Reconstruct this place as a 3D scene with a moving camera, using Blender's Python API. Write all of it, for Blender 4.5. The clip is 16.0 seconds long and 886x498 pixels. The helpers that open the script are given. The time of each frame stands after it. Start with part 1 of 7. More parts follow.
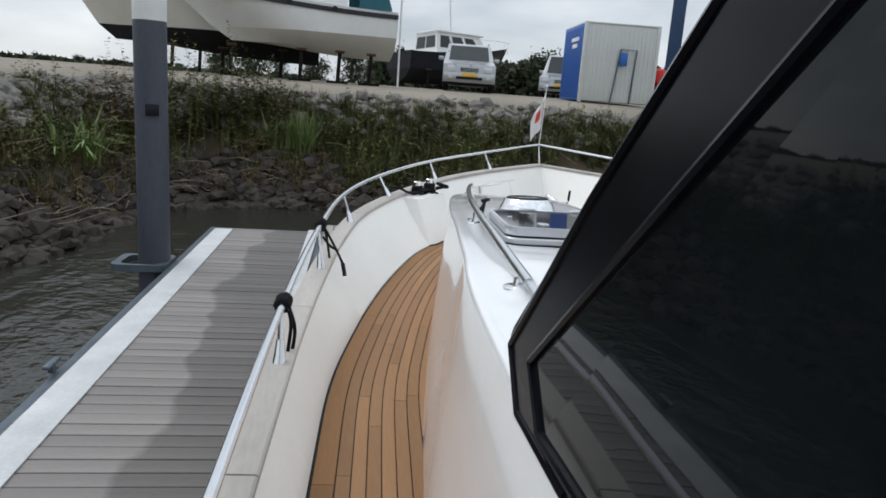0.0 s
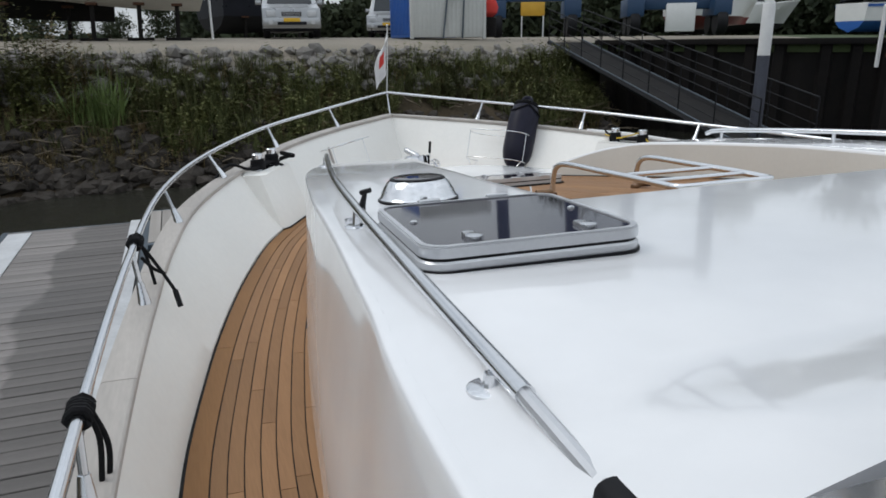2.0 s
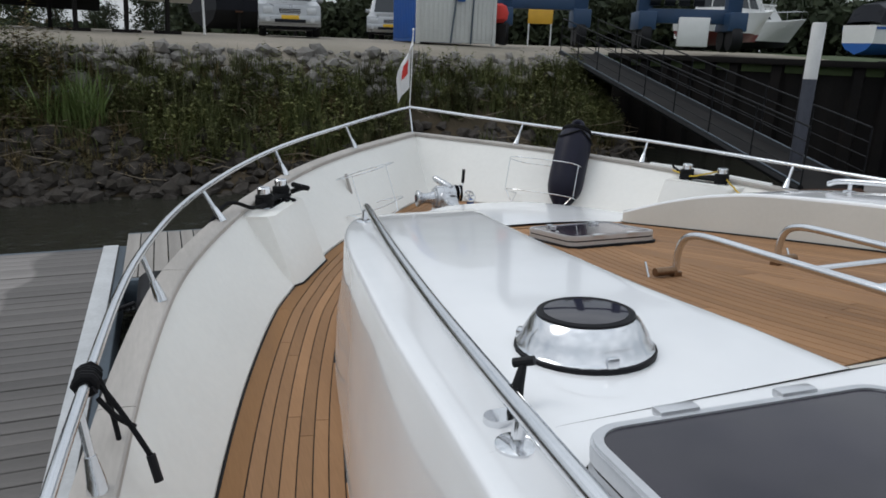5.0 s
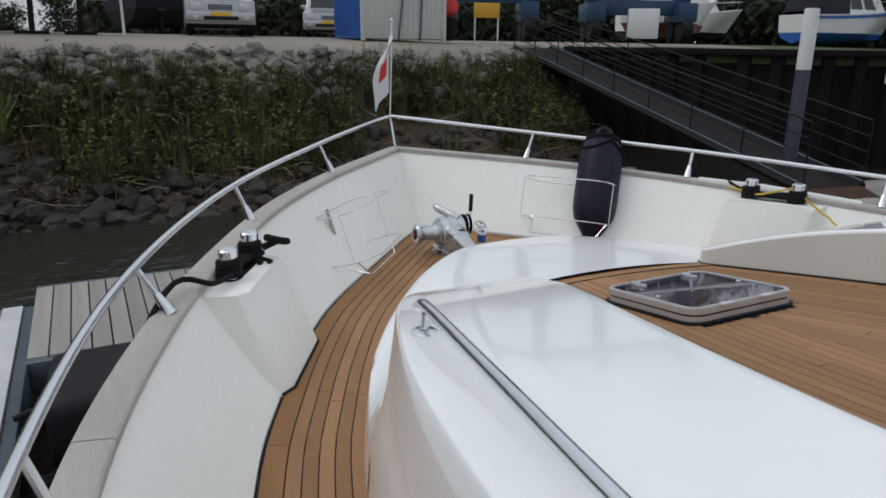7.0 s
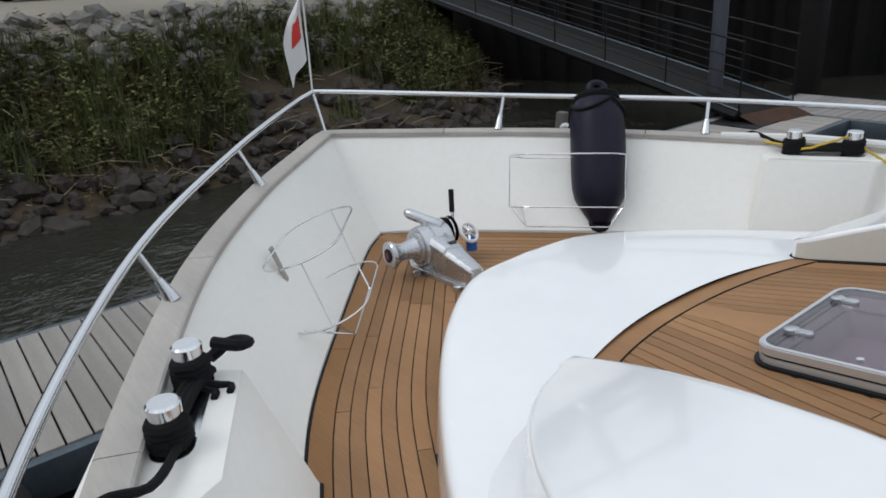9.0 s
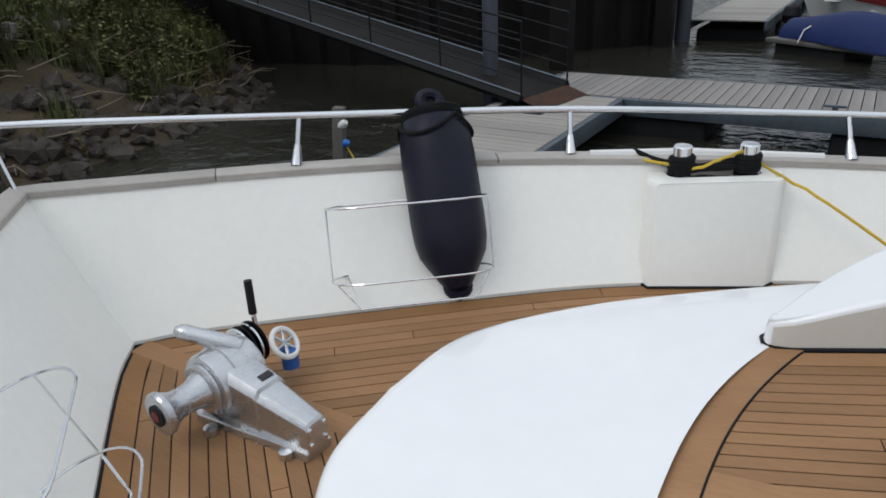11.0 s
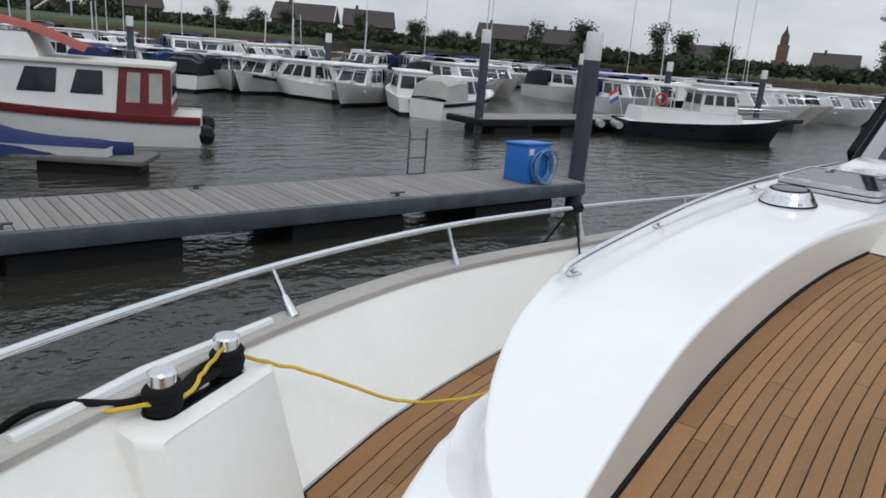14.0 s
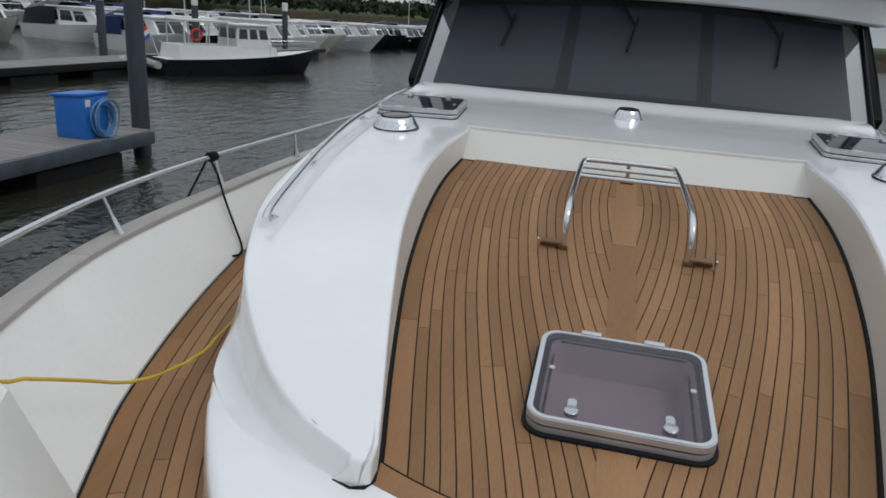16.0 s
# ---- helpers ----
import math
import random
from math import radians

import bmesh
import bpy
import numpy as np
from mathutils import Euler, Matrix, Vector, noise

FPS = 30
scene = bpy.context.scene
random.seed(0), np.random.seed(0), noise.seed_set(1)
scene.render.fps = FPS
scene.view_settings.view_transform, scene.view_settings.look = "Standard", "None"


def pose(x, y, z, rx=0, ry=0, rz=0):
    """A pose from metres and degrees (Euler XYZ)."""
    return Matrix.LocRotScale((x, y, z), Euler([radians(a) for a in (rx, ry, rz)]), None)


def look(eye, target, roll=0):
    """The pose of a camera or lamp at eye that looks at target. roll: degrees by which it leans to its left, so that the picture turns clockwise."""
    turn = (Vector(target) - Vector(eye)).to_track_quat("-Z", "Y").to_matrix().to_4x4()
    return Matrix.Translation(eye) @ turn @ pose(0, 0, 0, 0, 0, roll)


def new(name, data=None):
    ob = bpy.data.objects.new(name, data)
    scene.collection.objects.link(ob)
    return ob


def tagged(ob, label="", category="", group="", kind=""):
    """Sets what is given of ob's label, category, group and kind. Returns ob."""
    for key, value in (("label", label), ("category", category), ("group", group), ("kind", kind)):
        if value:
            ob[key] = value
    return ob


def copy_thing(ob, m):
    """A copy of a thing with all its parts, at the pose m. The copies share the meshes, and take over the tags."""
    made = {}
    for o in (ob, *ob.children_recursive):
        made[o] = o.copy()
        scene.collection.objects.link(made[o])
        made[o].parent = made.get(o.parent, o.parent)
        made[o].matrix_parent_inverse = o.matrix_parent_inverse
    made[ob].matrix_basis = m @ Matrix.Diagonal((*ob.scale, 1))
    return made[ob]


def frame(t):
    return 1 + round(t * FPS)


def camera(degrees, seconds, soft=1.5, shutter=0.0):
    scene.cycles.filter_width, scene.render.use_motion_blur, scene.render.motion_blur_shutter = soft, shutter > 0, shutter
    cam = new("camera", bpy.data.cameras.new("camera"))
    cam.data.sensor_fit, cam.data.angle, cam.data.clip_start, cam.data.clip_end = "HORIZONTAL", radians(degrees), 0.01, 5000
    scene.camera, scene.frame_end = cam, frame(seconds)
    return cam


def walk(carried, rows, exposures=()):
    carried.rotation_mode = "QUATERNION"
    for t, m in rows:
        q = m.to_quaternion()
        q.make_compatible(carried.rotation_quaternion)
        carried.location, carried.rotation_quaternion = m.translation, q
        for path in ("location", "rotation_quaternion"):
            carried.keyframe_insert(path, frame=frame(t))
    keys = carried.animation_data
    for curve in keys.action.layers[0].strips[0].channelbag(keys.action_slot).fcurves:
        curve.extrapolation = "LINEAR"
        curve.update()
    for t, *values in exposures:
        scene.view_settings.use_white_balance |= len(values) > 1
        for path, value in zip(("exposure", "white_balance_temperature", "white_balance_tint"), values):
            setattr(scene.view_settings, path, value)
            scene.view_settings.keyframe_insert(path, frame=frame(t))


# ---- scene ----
# ---- camera and walk ----
FOV = 64.93
PATH = [  # seconds, eye, heading (left of the bow), pitch, roll
    (0, -2.713, 0.000, 1.527, -7.63, -12.40, 4.05),
    (0.5, -2.741, 0.313, 1.524, -8.18, -13.16, 2.96),
    (1, -2.741, 0.619, 1.532, -9.50, -14.82, 1.99),
    (1.5, -2.688, 0.925, 1.539, -12.95, -14.45, 0.86),
    (2, -2.663, 1.046, 1.549, -20.47, -16.55, -0.58),
    (2.5, -2.654, 1.169, 1.554, -30.59, -15.77, -0.67),
    (3, -2.679, 1.299, 1.549, -34.41, -16.09, -0.04),
    (3.5, -2.679, 1.489, 1.548, -30.51, -16.47, 1.39),
    (4, -2.621, 1.777, 1.569, -25.11, -16.24, 1.14),
    (4.5, -2.632, 2.037, 1.587, -22.00, -16.27, 1.94),
    (4.7, -2.658, 2.215, 1.606, -21.91, -16.28, 1.91),
    (6.8, -2.598, 3.960, 1.568, -25.48, -16.32, 0.24),
    (7, -2.585, 4.109, 1.563, -27.18, -16.37, 0.78),
    (7.5, -2.525, 4.517, 1.571, -28.83, -16.25, 2.02),
    (8, -2.487, 4.882, 1.583, -31.67, -17.64, 0.74),
    (8.2, -2.479, 5.031, 1.594, -32.54, -18.50, -0.70),
    (10.3, -1.827, 6.606, 1.614, -45.90, -24.23, -3.04),
    (10.5, -1.687, 6.703, 1.594, -48.42, -24.28, -1.85),
    (11, -1.520, 6.960, 1.590, -57.93, -24.22, -2.50),
    (11.5, -1.373, 7.277, 1.622, -72.66, -22.09, -2.96),
    (12, -1.186, 7.545, 1.656, -83.72, -18.63, -0.69),
    (12.5, -1.051, 7.658, 1.743, -91.96, -15.06, -0.20),
    (13, -0.768, 7.989, 1.699, -111.52, -14.77, 1.77),
    (13.5, -0.506, 8.173, 1.680, -121.85, -15.83, 5.34),
    (14, -0.207, 8.342, 1.674, -130.52, -16.09, 4.83),
    (14.5, -0.185, 8.471, 1.695, -140.86, -15.63, 7.67),
    (15, 0.039, 8.787, 1.679, -153.73, -18.65, 4.98),
    (15.5, 0.099, 8.900, 1.714, -160.08, -18.76, 4.50),
    (16, 0.190, 8.909, 1.713, -167.62, -18.35, 4.11),
]


def stand(x, y, z, heading, pitch, roll):
    return pose(x, y, z) @ pose(0, 0, 0, 0, 0, heading) @ pose(0, 0, 0, 90 + pitch) @ pose(0, 0, 0, 0, 0, roll)


cam = camera(FOV, 16.0, soft=1.7)
walk(cam, [(row[0], stand(*row[1:])) for row in PATH],
     exposures=[(0.0, 0.2), (1.0, 0.1), (2.5, -0.15), (3.5, -0.2), (4.5, -0.15), (7.0, -0.3), (7.6, -0.25), (8.2, -0.15), (10.5, -0.15), (11.5, -0.1), (12.5, 0.15), (13.0, 0.15),
                (13.5, 0.05), (14.5, -0.1), (15.5, -0.35), (16.0, -0.4)])

# ---- overcast daylight ----
world = bpy.data.worlds.new("overcast_sky")
scene.world = world
world.use_nodes = True
wn, wl = world.node_tree.nodes, world.node_tree.links
wn.clear()
w_out, w_bg = wn.new("ShaderNodeOutputWorld"), wn.new("ShaderNodeBackground")
w_sky = wn.new("ShaderNodeTexSky")
w_sky.sky_type, w_sky.sun_disc = "NISHITA", False
w_sky.sun_elevation, w_sky.sun_rotation = radians(48), radians(-60)
w_dim = wn.new("ShaderNodeMix")
w_dim.data_type, w_dim.blend_type = "RGBA", "MULTIPLY"
w_dim.inputs[0].default_value = 1.0
w_dim.inputs[7].default_value = (0.1, 0.1, 0.1, 1)
w_co, w_sep, w_map = wn.new("ShaderNodeTexCoord"), wn.new("ShaderNodeSeparateXYZ"), wn.new("ShaderNodeMapping")
w_map.inputs["Scale"].default_value = (1.6, 1.6, 5.0)
w_n1, w_n2 = wn.new("ShaderNodeTexNoise"), wn.new("ShaderNodeTexNoise")
w_n1.inputs["Scale"].default_value, w_n1.inputs["Detail"].default_value = 1.6, 7
w_n2.inputs["Scale"].default_value, w_n2.inputs["Detail"].default_value = 5.0, 5
w_ramp = wn.new("ShaderNodeValToRGB")
w_ramp.color_ramp.elements[0].position, w_ramp.color_ramp.elements[0].color = 0.33, (0.36, 0.41, 0.47, 1)
w_ramp.color_ramp.elements[1].position, w_ramp.color_ramp.elements[1].color = 0.68, (0.75, 0.79, 0.83, 1)
w_up = wn.new("ShaderNodeMapRange")
w_up.inputs["From Min"].default_value, w_up.inputs["From Max"].default_value = 0.0, 1.0
w_up.inputs["To Min"].default_value, w_up.inputs["To Max"].default_value = 0.98, 2.0
w_add = wn.new("ShaderNodeMath")
w_add.operation = "MULTIPLY_ADD"
w_add.inputs[1].default_value, w_add.inputs[2].default_value = 0.35, 0.0
w_sum = wn.new("ShaderNodeMath")
w_scale = wn.new("ShaderNodeMix")
w_scale.data_type, w_scale.blend_type = "RGBA", "MULTIPLY"
w_scale.inputs[0].default_value = 1.0
w_mix = wn.new("ShaderNodeMix")
w_mix.data_type = "RGBA"
w_mix.inputs[0].default_value = 0.9
wl.new(w_co.outputs["Generated"], w_map.inputs["Vector"])
wl.new(w_map.outputs["Vector"], w_n1.inputs["Vector"])
wl.new(w_map.outputs["Vector"], w_n2.inputs["Vector"])
wl.new(w_n2.outputs["Fac"], w_add.inputs[0])
wl.new(w_n1.outputs["Fac"], w_sum.inputs[0])
wl.new(w_add.outputs[0], w_sum.inputs[1])
w_half = wn.new("ShaderNodeMath")
w_half.operation = "MULTIPLY"
w_half.inputs[1].default_value = 0.74
wl.new(w_sum.outputs[0], w_half.inputs[0])
wl.new(w_half.outputs[0], w_ramp.inputs["Fac"])
wl.new(w_co.outputs["Generated"], w_sep.inputs[0])
wl.new(w_sep.outputs["Z"], w_up.inputs["Value"])
wl.new(w_ramp.outputs["Color"], w_scale.inputs[6])
wl.new(w_up.outputs["Result"], w_scale.inputs[7])
wl.new(w_sky.outputs["Color"], w_dim.inputs[6])
wl.new(w_dim.outputs[2], w_mix.inputs[6])
wl.new(w_scale.outputs[2], w_mix.inputs[7])
wl.new(w_mix.outputs[2], w_bg.inputs["Color"])
w_bg.inputs["Strength"].default_value = 1.0
wl.new(w_bg.outputs[0], w_out.inputs["Surface"])

sun_data = bpy.data.lights.new("veiled_sun", "SUN")
sun_data.energy, sun_data.angle, sun_data.color = 0.7, radians(25), (1.0, 0.97, 0.93)
sun = new("veiled_sun", sun_data)
sun.matrix_world = look((-20, 12, 30), (0, 0, 0))


# ---- materials ----
def material(name, color, rough=0.5, metal=0.0, vary=0.15, scale=3.0, fine=60.0, bump=0.1, depth=0.004, stretch=(1, 1, 1), other=None,
             coat=0.0, spread=0.0, patch=0.5, glass=0.0, rough_vary=0.1):
    m = bpy.data.materials.new(name)
    m.use_nodes = True
    nt = m.node_tree
    n, k = nt.nodes, nt.links
    b = n["Principled BSDF"]
    co, mp = n.new("ShaderNodeTexCoord"), n.new("ShaderNodeMapping")
    mp.inputs["Scale"].default_value = stretch
    k.new(co.outputs["Object"], mp.inputs["Vector"])
    big, small = n.new("ShaderNodeTexNoise"), n.new("ShaderNodeTexNoise")
    big.inputs["Scale"].default_value, big.inputs["Detail"].default_value = scale, 5
    small.inputs["Scale"].default_value, small.inputs["Detail"].default_value = fine, 4
    for t in (big, small):
        k.new(mp.outputs["Vector"], t.inputs["Vector"])
    ramp = n.new("ShaderNodeValToRGB")
    c2 = other or tuple(c * (1 - vary) for c in color)
    c1 = color if other else tuple(min(1, c * (1 + vary * 0.5)) for c in color)
    e = ramp.color_ramp.elements
    e[0].position, e[1].position = patch - 0.2, patch + 0.2
    e[0].color, e[1].color = (*c2, 1), (*c1, 1)
    k.new(big.outputs["Fac"], ramp.inputs["Fac"])
    mul = n.new("ShaderNodeMix")
    mul.data_type, mul.blend_type = "RGBA", "MULTIPLY"
    mul.inputs[0].default_value = 1.0
    grain = n.new("ShaderNodeMapRange")
    grain.inputs["To Min"].default_value, grain.inputs["To Max"].default_value = 1 - vary, 1 + vary
    k.new(small.outputs["Fac"], grain.inputs["Value"])
    k.new(ramp.outputs["Color"], mul.inputs[6])
    k.new(grain.outputs["Result"], mul.inputs[7])
    last = mul.outputs[2]
    if spread:
        info, hue = n.new("ShaderNodeObjectInfo"), n.new("ShaderNodeMapRange")
        hue.inputs["To Min"].default_value, hue.inputs["To Max"].default_value = 1 - spread, 1 + spread
        k.new(info.outputs["Random"], hue.inputs["Value"])
        tint = n.new("ShaderNodeMix")
        tint.data_type, tint.blend_type = "RGBA", "MULTIPLY"
        tint.inputs[0].default_value = 1.0
        k.new(last, tint.inputs[6])
        k.new(hue.outputs["Result"], tint.inputs[7])
        last = tint.outputs[2]
    k.new(last, b.inputs["Base Color"])
    rr = n.new("ShaderNodeMapRange")
    rr.inputs["To Min"].default_value, rr.inputs["To Max"].default_value = max(0.02, rough - rough_vary), min(1, rough + rough_vary)
    k.new(big.outputs["Fac"], rr.inputs["Value"])
    k.new(rr.outputs["Result"], b.inputs["Roughness"])
    b.inputs["Metallic"].default_value = metal
    b.inputs["Coat Weight"].default_value = coat
    b.inputs["Coat Roughness"].default_value = 0.05
    b.inputs["Transmission Weight"].default_value = glass
    if bump:
        bp = n.new("ShaderNodeBump")
        bp.inputs["Strength"].default_value, bp.inputs["Distance"].default_value = bump, depth
        k.new(small.outputs["Fac"], bp.inputs["Height"])
        k.new(bp.outputs["Normal"], b.inputs["Normal"])
    return m


GELCOAT = material("white_gelcoat", (0.87, 0.875, 0.885), 0.20, vary=0.03, scale=1.2, fine=9, bump=0.012, coat=0.8)
BULWARK = material("cream_white_paint", (0.83, 0.82, 0.78), 0.38, vary=0.04, scale=1.5, fine=25, bump=0.03)
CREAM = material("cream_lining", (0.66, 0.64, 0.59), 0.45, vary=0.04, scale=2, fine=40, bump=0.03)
CAPRAIL = material("weathered_teak_cap", (0.42, 0.39, 0.36), 0.7, vary=0.15, scale=5, fine=70, bump=0.15, stretch=(1, 0.15, 1), spread=0.08)
TEAK = material("oiled_teak", (0.338, 0.188, 0.094), 0.62, vary=0.18, scale=4, fine=130, bump=0.2, depth=0.002, stretch=(1, 0.06, 1), other=(0.262, 0.142, 0.070), spread=0.17)
TEAK_DARK = material("dark_teak_margin", (0.27, 0.14, 0.06), 0.6, vary=0.16, scale=4, fine=130, bump=0.2, depth=0.002, stretch=(1, 0.06, 1), spread=0.10)
CAULK = material("black_caulking", (0.012, 0.012, 0.013), 0.6, bump=0.05)
STEEL = material("polished_steel", (0.74, 0.75, 0.77), 0.16, metal=1.0, vary=0.04, scale=4, fine=50, bump=0.01, rough_vary=0.06)
ALU = material("dull_aluminium", (0.64, 0.65, 0.67), 0.32, metal=0.65, vary=0.06, scale=6, fine=80, bump=0.03)
CAST = material("cast_aluminium", (0.56, 0.57, 0.59), 0.27, metal=0.92, vary=0.10, scale=9, fine=60, bump=0.08)
SMOKED = material("smoked_acrylic", (0.026, 0.022, 0.032), 0.05, vary=0.3, scale=5, fine=140, bump=0.02, depth=0.001, rough_vary=0.03)
VIOLET = material("violet_tinted_acrylic", (0.40, 0.345, 0.42), 0.03, vary=0.05, scale=4, fine=90, bump=0.0, glass=1.0, rough_vary=0.01)
LINER = material("pale_hatch_lining", (0.62, 0.58, 0.56), 0.6, vary=0.05, scale=4, fine=60, bump=0.05)
RUBBER = material("black_rubber", (0.012, 0.012, 0.014), 0.55, vary=0.2, bump=0.08)
FENDER = material("navy_fender_vinyl", (0.012, 0.012, 0.024), 0.42, vary=0.2, scale=6, fine=90, bump=0.06)
ROPE = material("black_rope", (0.010, 0.010, 0.011), 0.85, vary=0.4, fine=180, bump=0.7, depth=0.004)
YELLOW_ROPE = material("yellow_rope", (0.62, 0.42, 0.04), 0.75, vary=0.35, fine=150, bump=0.6, depth=0.003)
COVER = material("dark_screen_mesh", (0.026, 0.029, 0.043), 0.42, vary=0.12, scale=2, fine=200, bump=0.03, coat=0.08)
COVER_SEAM = material("screen_cover_seam", (0.010, 0.010, 0.013), 0.5, vary=0.1)
BLACKGLOSS = material("black_painted_frame", (0.006, 0.006, 0.008), 0.22, vary=0.2, scale=6, fine=40, bump=0.03)
DARKGLASS = material("dark_window_glass", (0.006, 0.008, 0.009), 0.02, vary=0.2, bump=0.0, rough_vary=0.01)
SMOKE_PANE = material("clear_smoked_pane", (0.03, 0.033, 0.04), 0.05, vary=0.05, bump=0.0, glass=0.35)
DOCKWOOD = material("weathered_dock_plank", (0.27, 0.25, 0.235), 0.72, vary=0.22, scale=1.1, fine=60, bump=0.35, depth=0.005, stretch=(0.3, 2.5, 1), other=(0.17, 0.155, 0.148), spread=0.14)
DOCKWOOD_DRY = material("weathered_dock_plank_dry", (0.27, 0.25, 0.235), 0.72, vary=0.22, scale=1.1, fine=60, bump=0.35, depth=0.005, stretch=(0.3, 2.5, 1), other=(0.17, 0.155, 0.148), spread=0.14)
DOCKWOOD_X = material("weathered_dock_plank_across", (0.33, 0.305, 0.28), 0.75, vary=0.22, scale=2.2, fine=70, bump=0.35, depth=0.005, stretch=(0.25, 3, 1), other=(0.25, 0.23, 0.21), spread=0.16)
# a rain-wet half of the dock boards, with a wandering edge
dn, dl = DOCKWOOD.node_tree.nodes, DOCKWOOD.node_tree.links
d_geo, d_sep, wet_edge, wet = dn.new("ShaderNodeNewGeometry"), dn.new("ShaderNodeSeparateXYZ"), dn.new("ShaderNodeTexNoise"), dn.new("ShaderNodeMapRange")
wet_edge.inputs["Scale"].default_value, wet_edge.inputs["Detail"].default_value = 0.9, 3
d_sum, d_tint = dn.new("ShaderNodeMath"), dn.new("ShaderNodeMix")
d_sum.operation = "MULTIPLY_ADD"
d_sum.inputs[1].default_value = 0.9
wet.inputs["From Min"].default_value, wet.inputs["From Max"].default_value = -3.56, -3.50
wet.inputs["To Min"].default_value, wet.inputs["To Max"].default_value = 1.0, 0.58
d_tint.data_type, d_tint.blend_type = "RGBA", "MULTIPLY"
d_tint.inputs[0].default_value = 1.0
dl.new(d_geo.outputs["Position"], d_sep.inputs[0])
dl.new(d_geo.outputs["Position"], wet_edge.inputs["Vector"])
dl.new(wet_edge.outputs["Fac"], d_sum.inputs[0])
dl.new(d_sep.outputs["X"], d_sum.inputs[2])
dl.new(d_sum.outputs[0], wet.inputs["Value"])
d_base = dn["Principled BSDF"].inputs["Base Color"]
dl.new(d_base.links[0].from_socket, d_tint.inputs[6])
dl.new(wet.outputs["Result"], d_tint.inputs[7])
dl.new(d_tint.outputs[2], d_base)
STRIPE = material("worn_white_stripe", (0.55, 0.56, 0.57), 0.7, vary=0.15, scale=3, fine=40, bump=0.2)
DARKSTEEL = material("dark_weathered_steel", (0.009, 0.0095, 0.011), 0.6, vary=0.3, scale=3, fine=30, bump=0.1)
GALV = material("galvanised_beam", (0.10, 0.125, 0.15), 0.5, metal=0.5, vary=0.25, scale=3, fine=30, bump=0.1)
FLOAT = material("black_pontoon_float", (0.014, 0.014, 0.015), 0.6, vary=0.3, scale=2, fine=20, bump=0.1)
PILE = material("dark_blue_grey_pile", (0.055, 0.060, 0.080), 0.55, vary=0.25, scale=2.5, fine=30, bump=0.1, stretch=(1, 1, 0.3))
PILE_WHITE = material("white_pile_top", (0.68, 0.68, 0.67), 0.6, vary=0.1, scale=3, fine=40, bump=0.1)
RUST = material("rusty_steel", (0.085, 0.040, 0.022), 0.85, vary=0.35, scale=4, fine=40, bump=0.3, other=(0.04, 0.024, 0.018))
SHEET = material("tarred_sheet_piling", (0.007, 0.0065, 0.0065), 0.8, vary=0.35, scale=1.5, fine=20, bump=0.3, other=(0.010, 0.008, 0.007))
STONE = material("grey_basalt_stone", (0.052, 0.046, 0.041), 0.85, vary=0.35, scale=5, fine=40, bump=0.5, depth=0.01, other=(0.022, 0.018, 0.014), spread=0.45)
STONE_LIGHT = material("pale_riprap_stone", (0.20, 0.19, 0.175), 0.85, vary=0.25, scale=5, fine=40, bump=0.5, depth=0.01, other=(0.15, 0.135, 0.12), spread=0.3)
EARTH = material("brown_bank_earth", (0.085, 0.064, 0.042), 0.95, vary=0.35, scale=1.2, fine=14, bump=0.6, depth=0.03, other=(0.04, 0.033, 0.02))
SAND = material("sandy_yard", (0.27, 0.235, 0.19), 0.95, vary=0.2, scale=0.5, fine=12, bump=0.4, depth=0.02, other=(0.20, 0.18, 0.14))
MEADOW = material("rough_grass_ground", (0.042, 0.062, 0.022), 0.95, vary=0.3, scale=0.4, fine=8, bump=0.5, depth=0.03, other=(0.055, 0.075, 0.028))
REED = material("green_reed", (0.16, 0.23, 0.065), 0.6, vary=0.3, scale=1.5, fine=20, bump=0.1, other=(0.10, 0.14, 0.04))
BLADE = material("bank_grass_blade", (0.12, 0.14, 0.052), 0.7, vary=0.35, scale=0.9, fine=20, bump=0.1, other=(0.048, 0.045, 0.022))
WEED = material("olive_weed", (0.165, 0.170, 0.060), 0.7, vary=0.45, scale=0.9, fine=15, bump=0.1, other=(0.070, 0.078, 0.030))
WEED_BROWN = material("dry_brown_weed", (0.23, 0.165, 0.088), 0.8, vary=0.35, scale=1.2, fine=15, bump=0.1, other=(0.075, 0.07, 0.03))
TWIG = material("dead_twig_wood", (0.26, 0.21, 0.15), 0.9, vary=0.3, scale=6, fine=30, bump=0.2, other=(0.15, 0.12, 0.09))
LEAF = material("tree_leaf", (0.048, 0.060, 0.032), 0.7, vary=0.35, scale=0.6, fine=6, bump=0.1, other=(0.026, 0.035, 0.020))
BARK = material("tree_bark", (0.07, 0.055, 0.04), 0.9, vary=0.3, fine=25, bump=0.5)
BLUE = material("blue_paint", (0.02, 0.11, 0.40), 0.5, vary=0.12, scale=2, fine=20, bump=0.05)
LIFTBLUE = material("gantry_blue_paint", (0.016, 0.050, 0.115), 0.5, vary=0.15, scale=1.5, fine=20, bump=0.05)
BOXBLUE = material("bright_blue_plastic", (0.02, 0.16, 0.55), 0.4, vary=0.1, scale=3, fine=30, bump=0.05)
HOSE = material("pale_blue_hose", (0.10, 0.26, 0.50), 0.5, bump=0.1)
CONTAINER = material("pale_grey_container_paint", (0.56, 0.57, 0.55), 0.55, vary=0.08, scale=1, fine=12, bump=0.05)
